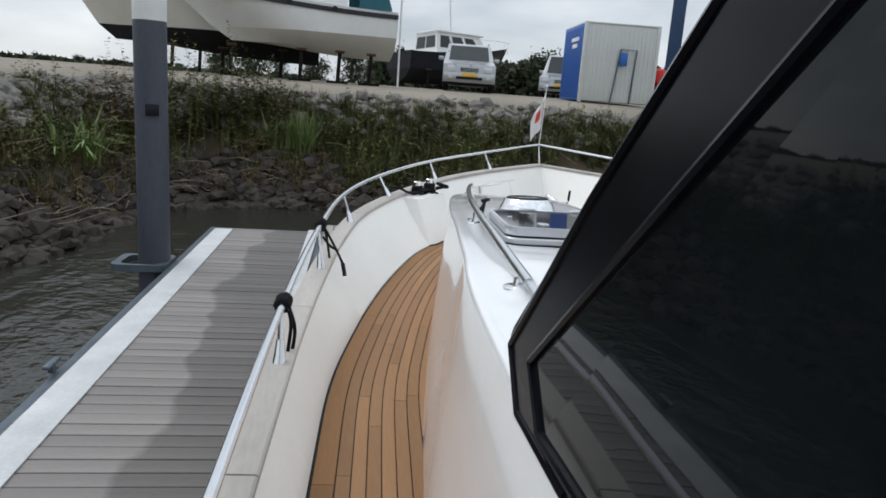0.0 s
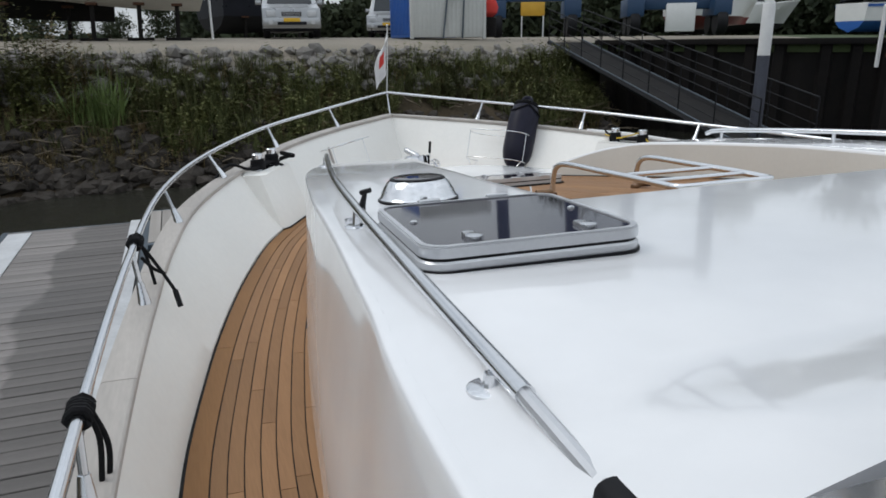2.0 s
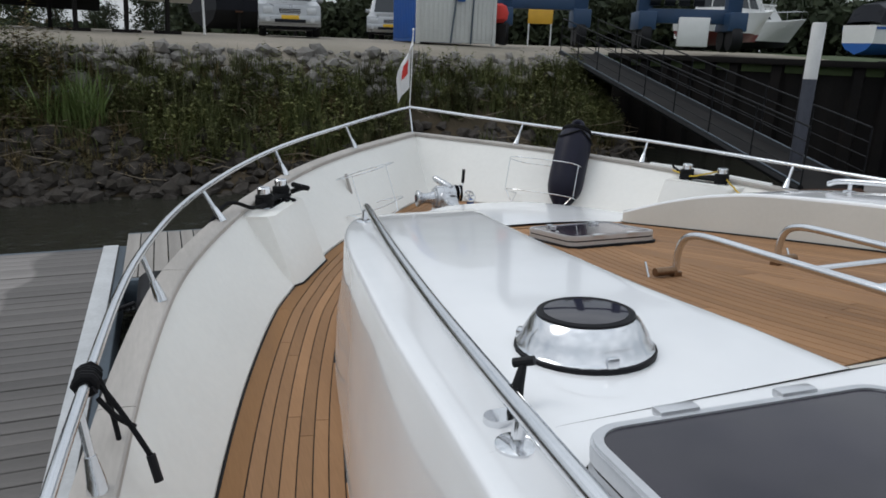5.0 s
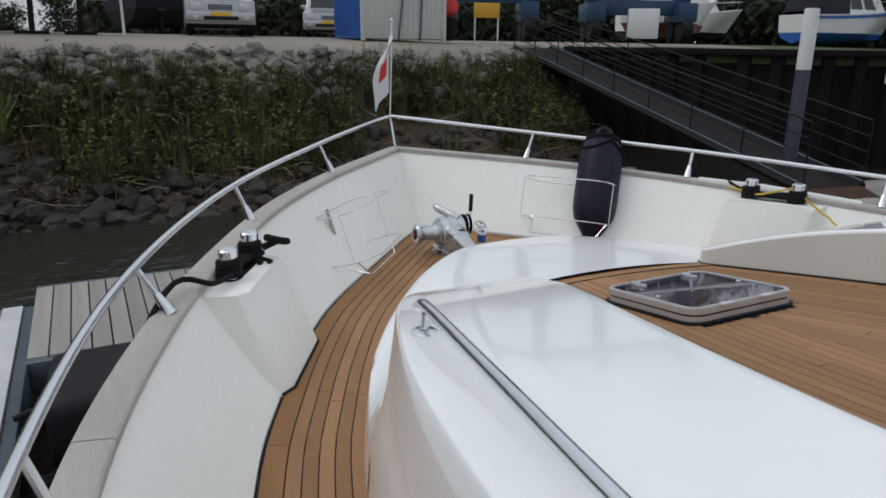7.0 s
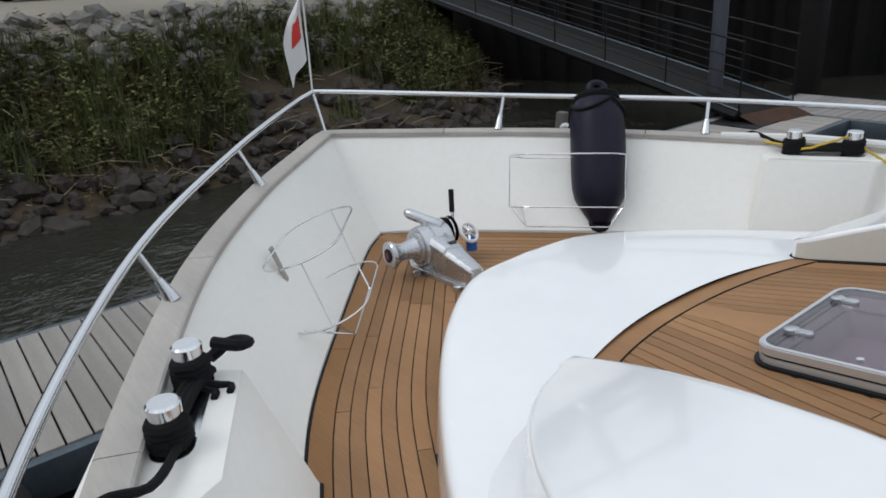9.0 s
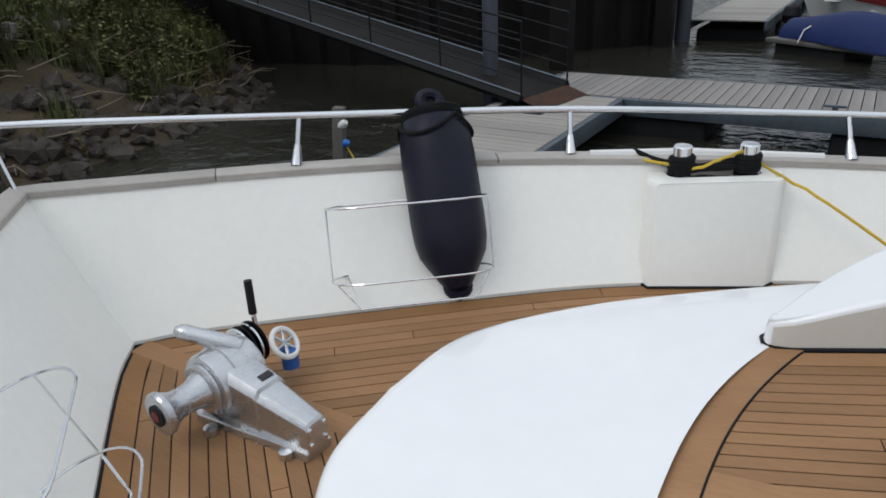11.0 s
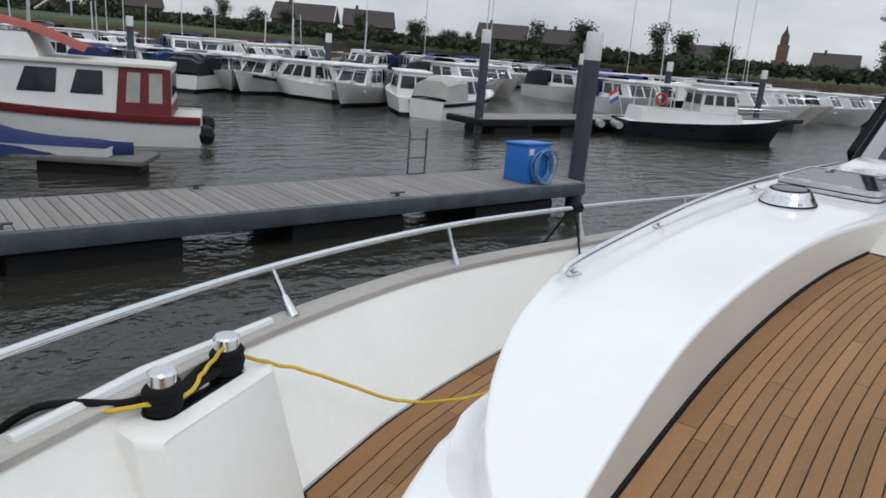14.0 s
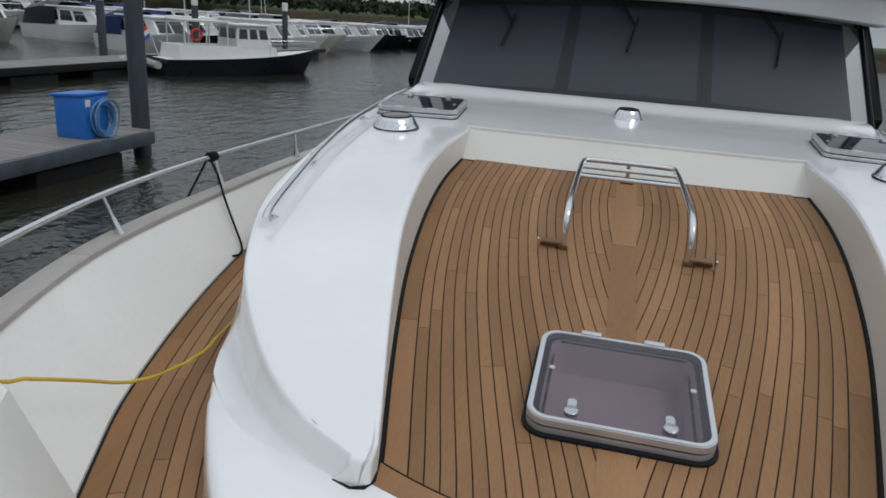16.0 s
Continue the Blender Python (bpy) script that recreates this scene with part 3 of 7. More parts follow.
# rounded tip that closes the coaming
last = wall_section(7.095)[3:] + arm_rows[-1][1:]
mid = (last[2][0] + last[-1][0]) / 2
tip_rows = [last] + [[(mid + (p[0] - mid) * f, y, 0.2 + (p[2] - 0.2) * g) for p in last] for y, f, g in ((7.104, 0.95, 0.99), (7.112, 0.82, 0.95), (7.118, 0.6, 0.85), (7.121, 0.3, 0.6), (7.122, 0.05, 0.1))]


def roof_rows():
    rows = []
    for y in list(np.linspace(-2.0, 1.30, 6)) + list(np.linspace(1.5, 3.50, 24)):
        o, t = arm_out(y), arm_top(y)
        ramp = max(0.0, min(1.0, (1.95 - y) / 0.3)) * 0.075
        sec = []
        for f in (0.0, 0.018, 0.035, 0.05, 0.066, 0.20, 0.35, 0.5, 0.62, 0.8, 1.0):
            cove = 0.0 if f < 0.035 else min(1.0, (f - 0.035) / 0.031)
            h = t + 0.027 * cove + 0.003 * (1 - (1 - f) ** 2) * cove + ramp * min(1.0, f / 0.08)
            sec.append(((o - 0.03) * (1 - f), y, h))
        rows.append(sec)
    return rows


rr = roof_rows()
edge = rr[-1]
# lip and back wall of the well, under the roof's front edge
inner = [p for p in edge if p[0] <= 1.32]
lip = [(1.275, 3.50, arm_top(3.5) + 0.034)] + [p for p in inner if p[0] < 1.2]
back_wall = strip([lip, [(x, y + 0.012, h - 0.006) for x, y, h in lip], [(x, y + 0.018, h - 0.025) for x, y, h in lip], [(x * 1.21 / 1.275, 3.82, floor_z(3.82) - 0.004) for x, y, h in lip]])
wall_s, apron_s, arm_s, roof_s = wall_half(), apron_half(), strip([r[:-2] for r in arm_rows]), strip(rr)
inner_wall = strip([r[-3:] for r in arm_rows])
white = join(wall_s, apron_s, arm_s, roof_s, strip(tip_rows))
coachroof = part("coachroof", join(white, mirror(white)), GELCOAT, smooth=50)
tagged(coachroof, "glossy white gelcoat coachroof with raised coamings", "coachroof", kind="structure")
for side in (1, -1):
    seal = [(side * (well_x(min(y, 7.03)) - 0.004), y, floor_z(y) + 0.002) for y in np.linspace(3.84, 7.08, 30)]
    seal += [(side * 0.785, 7.122, 0.268), (side * 0.83, 7.132, 0.262), (side * 0.90, 7.105, 0.256)]
    part("edge_seal", tube(seal, 0.0075, 6), CAULK, coachroof, "black sealant line")
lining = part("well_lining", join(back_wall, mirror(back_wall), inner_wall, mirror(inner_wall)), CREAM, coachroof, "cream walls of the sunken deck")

# sunken sun deck in the coachroof
side_line = np.array([(well_x(min(y, 7.03)) - max(0.0, y - 7.03) * 0.23, y) for y in np.linspace(7.36, 3.80, 66)])
base_rows = []
for y in np.linspace(3.80, 7.245, 70):
    w = well_x(min(y, 7.03)) if y <= 7.095 else 0.8 * max(0.0, (7.25 - y) / 0.155) ** (1 / 2.2)
    base_rows.append([(-w, y, floor_z(y) - 0.004), (0, y, floor_z(y) - 0.004), (w, y, floor_z(y) - 0.004)])
HATCH_Y = (6.03, 6.72)
hole = [r for r in base_rows if HATCH_Y[0] + 0.06 < r[0][1] < HATCH_Y[1] - 0.06]
fore_rows, aft_rows = [r for r in base_rows if r[0][1] >= hole[-1][0][1]], [r for r in base_rows if r[0][1] <= hole[0][0][1]]
beside = strip([[(0.27, p[1], p[2]), p] for m_, c_, p in hole])
sun_deck = part("sun_deck", join(strip(fore_rows), strip(aft_rows), beside, mirror(beside)), CAULK)
tagged(sun_deck, "sunken teak sun deck with sprung planks and black seams", "deck", kind="structure")


def in_well(x, y, w):
    if y < 3.80 or x < 0.045 or y > front_y(x) - 0.075:
        return False
    return not (abs(x) < 0.29 and HATCH_Y[0] + 0.05 < y < HATCH_Y[1] - 0.05)


for side in (1, -1):
    def inside(x, y, w):
        return y > 3.845 and y < front_y(x) - 0.08 and x > 0.06

    lay(sun_deck, side_line, inside, 0.080, 1, 0.058, 1, side, floor_z, plank_rng, 1.6, 1.1, TEAK)
    lay(sun_deck, side_line, in_well, 0.0488, 0.0535, 0.128, 22, side, floor_z, plank_rng, 1.9, 0.9, TEAK)
    arc = offset_line(np.array([(x, front_y(x)) for x in np.linspace(0.0, 0.88, 15)]), 0.050)
    arc = arc[::-1]
    for a, b in ((0, 8), (7, 15)):
        part("plank", plank(arc[a:b], 0.11, 0.0035, side, floor_z), TEAK, sun_deck, smooth=0)
for side in (1, -1):
    seam = offset_line(np.array([(x, front_y(x)) for x in np.linspace(0.0, 0.80, 15)]), 0.107)
    part("margin_seam", tube([(side * x, y, floor_z(y) + 0.0015) for x, y in seam], 0.004, 6), CAULK, sun_deck, "black caulked seam")
for a, b in ((3.83, 5.0), (5.005, 6.05), (6.70, 7.15)):
    part("plank", plank(np.array([(0.0, y) for y in np.linspace(b, a, 5)]), 0.135, 0.0012, 1, floor_z), TEAK, sun_deck, "king plank", smooth=0)


# ---- guard rail ----
RAIL = bend([(0, 10.27, 0.905), (0.30, 10.02, 0.878), (0.99, 9.33, 0.815), (1.84, 8.26, 0.752), (2.47, 7.03, 0.692), (2.80, 5.75, 0.672), (2.93, 4.40, 0.645), (3.0, 2.9, 0.60),
             (3.02, 1.2, 0.57), (3.03, -2.0, 0.54)], 110)
rail = thing("guard_rail", pose(0, 0, 0), "polished stainless steel guard rail round the foredeck", "rail")
full = np.vstack([(RAIL * (-1, 1, 1))[::-1], RAIL[1:]])
part("top_rail", tube(full, 0.0175, 12), STEEL, rail)
for side in (1, -1):
    for x, y, z, cx, cy in ((0.99, 9.33, 0.815, 0.90, 9.30), (1.84, 8.26, 0.752, 1.76, 8.22), (2.47, 7.03, 0.692, 2.36, 6.98), (2.80, 5.75, 0.672, 2.73, 5.72),
                            (2.93, 4.40, 0.645, 2.90, 4.36), (3.0, 2.9, 0.60, 3.0, 2.86), (3.02, 1.2, 0.57, 3.03, 1.18)):
        b = np.array((side * cx, cy, cap_z(cy) + 0.03))
        t = np.array((side * x, y, z))
        post = part("post", tube([b, b + 0.42 * (t - b), t], 0.0125, 10), STEEL, rail)
        part("socket", tube([b - 0.002, b + (t - b) * 0.15, b + (t - b) * 0.42], [0.030, 0.025, 0.0165], 12), STEEL, post)
part("bow_post", tube([(0, 10.16, 0.63), (0, 10.27, 0.905)], 0.010, 8), STEEL, rail)


# ---- flag at the bow ----
flag_staff = thing("bow_flag", pose(0, 10.28, 0.90), "small white flag with a red patch on a thin staff", "flag")
part("staff", tube([(0, 0, -0.02), (0.02, 0.02, 0.30), (0.05, 0.06, 0.86)], 0.007, 8), WHITE, flag_staff)
part("truck", at(lathe([(0.006, 0), (0.016, 0.008), (0.016, 0.02), (0.006, 0.03)], 10), 0.05, 0.06, 0.855), WHITE, flag_staff)
cloth = []
for i in range(12):
    f = i / 11
    cloth.append([(0.045 - 0.04 * f - 0.20 * g * (1 - 0.3 * f) * math.sin(min(1, f * 1.9) * 1.57), 0.05 + 0.028 * math.sin(7 * g + 4 * f), 0.80 - 0.57 * f - 0.33 * g * (1 - 0.6 * f) * (0.4 + f))
                  for g in np.linspace(0, 1, 9)])
part("cloth", solid(strip(cloth), (0, 0.003, 0)), FLAGWHITE, flag_staff)
patch = [[(p[0], p[1] - 0.004, p[2]) for p in row[2:6]] for row in cloth[4:8]]
part("patch", solid(strip(patch), (0, 0.002, 0)), RED, flag_staff)
part("patch", solid(strip([[(p[0], p[1] + 0.012, p[2]) for p in row[2:6]] for row in cloth[4:8]]), (0, 0.002, 0)), RED, flag_staff)


# ---- hatches ----
def hatch(w, h, m, label, glass, height=0.065, hollow=False):
    ob = thing("deck_hatch", m, label, "hatch", "hatches on the coachroof")
    out = rounded(w, h, 0.075, 6)
    inside_edge = rounded(w - 0.085, h - 0.085, 0.05, 6)
    if hollow:
        part("gasket", ring(rounded(w + 0.012, h + 0.012, 0.08, 6), inside_edge, -0.02, 0.007), RUBBER, ob)
        part("base_frame", ring(out, inside_edge, 0.006, height * 0.42), ALU, ob)
        part("seal", ring(rounded(w - 0.012, h - 0.012, 0.07, 6), inside_edge, height * 0.4, height * 0.56), RUBBER, ob)
    else:
        part("gasket", slab(rounded(w + 0.012, h + 0.012, 0.08, 6), -0.02, 0.007), RUBBER, ob)
        part("base_frame", slab(out, 0.006, height * 0.42, 0.006), ALU, ob)
        part("seal", slab(rounded(w - 0.012, h - 0.012, 0.07, 6), height * 0.4, height * 0.56), RUBBER, ob)
    lid = rounded(w - 0.010, h - 0.010, 0.070, 6)
    part("lid_frame", join(ring(out, rounded(w - 0.040, h - 0.040, 0.060, 6), height * 0.55, height - 0.005), ring(lid, rounded(w - 0.040, h - 0.040, 0.060, 6), height - 0.005, height)), ALU, ob)
    pane_ob = part("pane", slab(rounded(w - 0.039, h - 0.039, 0.061, 6), height - 0.012 if hollow else height * 0.6, height - 0.004), glass, ob)
    if hollow:
        pane_ob.visible_shadow = False
    for x in (-0.26 * w, 0.26 * w):
        hd = part("latch", join(at(slab(rounded(0.035, 0.10, 0.017, 4), 0, 0.012, 0.003), x, -h / 2 + 0.085, height - 0.004), at(lathe([(0.026, 0), (0.026, 0.014), (0.02, 0.018)], 14), x, -h / 2 + 0.06, height - 0.004)), CAST, ob, "cast alloy latch")
        part("hinge", at(block(0.085, 0.03, 0.018, 0.006), x * 0.75, h / 2 + 0.004, height - 0.010), ALU, ob)
    for x in (-1, 1):
        part("stud", at(lathe([(0.012, 0), (0.012, 0.005), (0.006, 0.008)], 10), x * (w / 2 - 0.065), 0.02, height - 0.004), ALU, ob)
    return ob


def tilt(nx, ny):
    """A turn that leans a flat thing to the roof's slopes, in degrees."""
    return pose(0, 0, 0, nx, ny, 0)


hatch(0.67, 0.68, pose(-1.742, 3.01, 0.942) @ tilt(-3.0, -0.5) @ pose(0, 0, 0, 0, 0, -4), "dark smoked acrylic roof hatch in a rounded aluminium frame, closed", SMOKED, 0.075)
hatch(0.67, 0.68, pose(1.742, 3.02, 0.942) @ tilt(-3.0, 0.5) @ pose(0, 0, 0, 0, 0, 4), "dark smoked acrylic roof hatch in a rounded aluminium frame, closed", SMOKED, 0.075)
fore = hatch(0.665, 0.60, pose(0, 6.405, floor_z(6.405) + 0.006) @ tilt(-7.97, 0) @ pose(0, 0, 0, 0, 0, 180), "violet tinted hatch in an aluminium frame in the teak sun deck", VIOLET, 0.07, True)
recess = []
for w_, h_, z_ in ((0.575, 0.52, 0.045), (0.56, 0.505, -0.02), (0.53, 0.475, -0.11)):
    recess.append([(x, y, z_) for x, y in rounded(w_, h_, 0.05, 6)])
recess = [r + [r[0]] for r in recess]
part("recess_wall", strip(recess), LINER, fore, "pale lining under the tinted pane")
part("blind", slab(rounded(0.535, 0.48, 0.05, 6), -0.125, -0.11), LINER, fore, "pale blind under the tinted pane")
part("outer_seal", ring(rounded(0.695, 0.635, 0.09, 6), rounded(0.60, 0.545, 0.05, 6), -0.02, 0.006), RUBBER, fore)


# ---- round vents ----
def vent(m, r, label):
    ob = thing("roof_vent", m, label, "vent", "round vents on the coachroof")
    part("bowl", lathe([(r * 1.02, -0.02), (r * 1.02, 0.008), (r * 0.98, 0.014), (r * 0.92, 0.04), (r * 0.80, 0.072), (r * 0.73, 0.082), (r * 0.70, 0.080)], 32), STEEL, ob)
    part("gasket", lathe([(r * 1.05, -0.02), (r * 1.05, 0.004), (r * 0.9, 0.006)], 28), RUBBER, ob)
    part("rim", lathe([(r * 0.72, 0.078), (r * 0.72, 0.088), (r * 0.66, 0.092), (r * 0.62, 0.088)], 28), RUBBER, ob)
    part("lens", lathe([(r * 0.63, 0.08), (r * 0.62, 0.0895), (r * 0.3, 0.093)], 24), SMOKED, ob, "dark lens in the top")
    for a in (20, 140, 260):
        part("lug", at(block(0.02, 0.03, 0.03, 0.005), r * 0.97 * math.cos(radians(a)), r * 0.97 * math.sin(radians(a)), 0.0, 0, 0, a), STEEL, ob)
    return ob


vent(pose(-1.735, 3.83, 0.908) @ tilt(-4, -1), 0.165, "chromed round roof vent with a dark lens")
vent(pose(1.735, 3.83, 0.908) @ tilt(-4, 1), 0.165, "chromed round roof vent with a dark lens")
vent(pose(0.02, 2.42, 0.968) @ tilt(-3, 0), 0.125, "small chromed round vent on the white roof")

# ---- hand rails on the coachroof ----
for side in (-1, 1):
    base = [(1.735, 5.88), (2.09, 3.50), (2.195, 2.07)]
    if side > 0:
        base = [(1.735, 5.88), (1.93, 4.93), (2.12, 3.50), (2.22, 2.1)]
    ob = thing("hand_rail", pose(0, 0, 0), "curved stainless steel hand rail along the coachroof edge", "rail", "hand rails on the coachroof")
    line = bend([(1.69, 6.02, 0.752), (1.715, 5.90, 0.790), (1.82, 5.35, 0.845), (1.925, 4.75, 0.893), (2.02, 4.1, 0.935), (2.09, 3.4, 0.965), (2.14, 2.7, 0.985), (2.185, 1.95, 0.998)], 60)
    line[:, 0] *= side
    part("tube", tube(line, 0.019, 12), STEEL, ob)
    if side < 0:
        aft = [(side * 2.185, 1.96, 0.998), (side * 2.202, 1.65, 0.995)]
        part("thin_tube", tube(aft, 0.0145, 10), ALU, ob)
        part("end_cap", tube([(side * 2.199, 1.690, 0.995), (side * 2.200, 1.682, 0.995), (side * 2.205, 1.600, 0.997), (side * 2.206, 1.587, 0.997)], [0.022, 0.028, 0.029, 0.02], 16), RUBBER, ob, "black rubber end cap")
    for x, y in base:
        z = arm_top(y) + 0.003
        zt = float(np.interp(-y, -line[:, 1], line[:, 2]))
        part("foot", at(lathe([(0.042, -0.012), (0.042, 0.004), (0.037, 0.007)], 20), side * x, y, z), STEEL, ob)
        part("stem", tube([(side * x, y, z), (side * (x - 0.004), y, zt - 0.012)], 0.014, 10), STEEL, ob)

# lever of the hatch stay beside the port hand rail
lever = thing("stay_lever", pose(-2.065, 3.60, 0.895), "black lever on a small chromed plate beside the hand rail", "lever")
part("plate", slab(rounded(0.09, 0.05, 0.024, 4), -0.012, 0.006), STEEL, lever)
part("arm", tube([(0.02, 0, 0), (0.03, 0.01, 0.06), (0.045, 0.02, 0.10)], [0.016, 0.013, 0.008], 10), RUBBER, lever)
part("grip", tube([(0.03, 0.035, 0.098), (0.062, 0.006, 0.112)], 0.010, 10), RUBBER, lever)

# ---- folded mast crutch of steel tube on the sun deck ----
crutch = thing("steel_tube_frame", pose(0, 0, 0), "folded stainless steel tube frame standing on the teak deck", "frame")
for s in (1, -1):
    z0 = floor_z(5.19)
    part("leg", tube(bend([(s * 0.335, 5.14, z0 + 0.03), (s * 0.334, 5.14, 0.65), (s * 0.333, 5.115, 0.725), (s * 0.332, 5.05, 0.765), (s * 0.33, 4.92, 0.783), (s * 0.328, 4.6, 0.797), (s * 0.322, 4.2, 0.815), (s * 0.315, 3.95, 0.822)], 36), 0.0185, 12), STEEL, crutch)
    hinge = part("hinge", join(at(lathe([(0.022, -0.06), (0.022, 0.06)], 12), s * 0.40, 5.14, z0 + 0.035, 0, 90, 0), at(block(0.05, 0.05, 0.035, 0.006), s * 0.335, 5.14, z0)), BRONZE, crutch, "worn bronze hinge foot")
    part("pin", tube([(s * 0.47, 5.17, z0 + 0.0), (s * 0.47, 5.21, z0 + 0.07)], 0.006, 8), STEEL, hinge)
part("bow_bar", tube(bend([(0.315, 3.95, 0.822), (0.30, 3.905, 0.825), (0.25, 3.89, 0.826), (0, 3.887, 0.828), (-0.25, 3.89, 0.826), (-0.30, 3.905, 0.825), (-0.315, 3.95, 0.822)], 24), 0.0185, 12), STEEL, crutch)
part("cross_bar", tube([(-0.32, 4.12, 0.817), (0.32, 4.12, 0.817)], 0.014, 10), STEEL, crutch)
part("cross_bar", tube([(-0.324, 4.38, 0.806), (0.324, 4.38, 0.806)], 0.014, 10), STEEL, crutch)
prop = part("prop", tube([(0, 3.89, 0.825), (0.0, 3.96, 0.70)], 0.014, 10), BRONZE, crutch)
part("prop_foot", at(block(0.09, 0.04, 0.02, 0.005), 0, 3.965, floor_z(3.965)), BRONZE, prop)


# ---- mooring bollards on their boxes ----
def rope_coil(c, r, turns, h, thick, seed):
    rng = random.Random(seed)
    pts = []
    for i in range(turns * 14):
        a = 2 * math.pi * i / 14
        q = r + thick * 0.5 + rng.uniform(-0.003, 0.003)
        pts.append((c[0] + q * math.cos(a), c[1] + q * math.sin(a), c[2] + h * i / (turns * 14)))
    return tube(pts, thick, 7)


for side in (1, -1):
    box = thing("bollard_box", pose(0, 0, 0), "white moulded box carrying a mooring bollard at the bulwark", "mooring box", "mooring boxes")
    lo = [(1.645, 7.60), (1.585, 7.53), (1.845, 7.06), (1.915, 7.01), (2.38, 7.12), (2.0, 7.80)]
    hi = [(1.79, 7.75), (1.72, 7.68), (1.98, 7.20), (2.05, 7.17), (2.36, 7.26), (2.04, 7.86)]
    if side > 0:
        lo = [(1.57, 7.78), (1.51, 7.71), (1.75, 7.23), (1.82, 7.20), (2.3, 7.3), (2.0, 7.9)]
        hi = [(1.75, 7.82), (1.69, 7.75), (1.96, 7.26), (2.03, 7.23), (2.36, 7.30), (2.04, 7.9)]
    rows = [[(x, y, -0.004) for x, y in lo], [(x, y, 0.435) for x, y in hi], [(x + 0.012, y, 0.458) for x, y in hi], [(0.94 * x + 0.06 * 2.0, 0.94 * y + 0.06 * 7.5, 0.466) for x, y in hi]]
    rows = [r + [r[0]] for r in rows]
    s = strip(rows)
    s = (s[0], s[1] + [tuple(range(3 * 7, 3 * 7 + 6))])
    part("box", s if side > 0 else mirror(s), BULWARK, box, smooth=40)
    part("foot_seal", tube([(side * x, y, 0.004) for x, y in lo[:4]], 0.008, 6), CAULK, box, "dark sealant line")
    bol = thing("mooring_bollard", pose(0, 0, 0), "chromed mooring posts wound with black rope" + (" and yellow line" if side > 0 else ""), "bollard", "mooring bollards")
    tops = ((1.885, 7.69), (2.045, 7.41))
    for x, y in tops:
        part("bollard_post", at(lathe([(0.036, 0), (0.036, 0.095), (0.045, 0.10), (0.047, 0.145), (0.040, 0.152)], 24), side * x, y, 0.462), STEEL, bol)
        part("rope_coil", rope_coil((side * x, y, 0.478), 0.038, 4, 0.080, 0.018, 3 + int(x * 10)), ROPE, bol, "black rope wound round the post")
    part("foot_plate", at(slab(rounded(0.12, 0.46, 0.055, 5), 0, 0.008), side * 1.965, 7.55, 0.462, 0, 0, side * 29.7), STEEL, bol)
    for k in range(3):
        o = 0.024 * k - 0.02
        part("rope_lay", tube(bend([(side * (1.84 + o), 7.70, 0.49 + 0.012 * k), (side * (1.93 + o), 7.60, 0.50), (side * (2.0 + o), 7.50, 0.50 + 0.01 * k), (side * (2.06 + o), 7.37, 0.51)], 12), 0.016, 7), ROPE, bol)
    for k in range(2 if side < 0 else 0):
        part("rope_tail", tube(bend([(side * 1.90, 7.66, 0.50), (side * (1.83 + 0.04 * k), 7.62, 0.475), (side * (1.80 + 0.05 * k), 7.60, 0.468), (side * (1.82 + 0.05 * k), 7.56, 0.474)], 10), 0.012, 7), ROPE, bol)
    part("mooring_line", tube(bend([(side * 2.04, 7.36, 0.50), (side * 2.15, 7.22, 0.515), (side * 2.34, 7.12, 0.56), (side * 2.6, 6.7, 0.30), (side * 3.1, 5.9, -0.30)] if side < 0 else [(1.95, 7.6, 0.50), (1.90, 7.80, 0.520), (1.92, 7.95, 0.552), (1.985, 8.06, 0.52), (2.06, 8.2, 0.38), (2.2, 8.5, 0.0)], 24), 0.013, 8), ROPE, bol)
    if side < 0:
        part("rope_knot", tube(bend([(-1.80, 7.76, 0.50), (-1.72, 7.78, 0.52), (-1.68, 7.72, 0.53), (-1.73, 7.68, 0.55), (-1.79, 7.74, 0.56)], 14), 0.02, 8), ROPE, bol)

# flush stainless strip on the starboard rail top beside the bollards
strip_plate = part("chafe_plate", tube([(1.80, 8.13, cap_z(8.1) + 0.034), (2.05, 7.70, cap_z(7.7) + 0.036), (2.33, 7.10, cap_z(7.1) + 0.034)], [0.02, 0.03, 0.02], 8), WHITE)
tagged(strip_plate, "white chafe strip on the rail top beside the bollards", "chafe strip")

# yellow line from the starboard bollard down to the side deck
line = thing("yellow_line", pose(0, 0, 0), "thin yellow line slung from the bollard to the side deck", "rope")
wig = random.Random(8)
yl = bend([(1.90, 7.98, 0.53), (1.86, 7.78, 0.52), (1.87, 7.62, 0.51), (1.96, 7.52, 0.545), (2.02, 7.42, 0.58), (2.05, 7.36, 0.52), (2.02, 7.05, 0.38), (1.98, 6.72, 0.20), (1.97, 6.45, 0.11), (1.98, 6.15, 0.06), (2.05, 5.8, 0.03), (2.14, 5.3, 0.022)], 70)
yl = [(x + wig.uniform(-.004, .004), y + wig.uniform(-.004, .004), z + wig.uniform(-.003, .003)) for x, y, z in yl]
part("line", tube(yl, 0.0075, 7), YELLOW_ROPE, line)


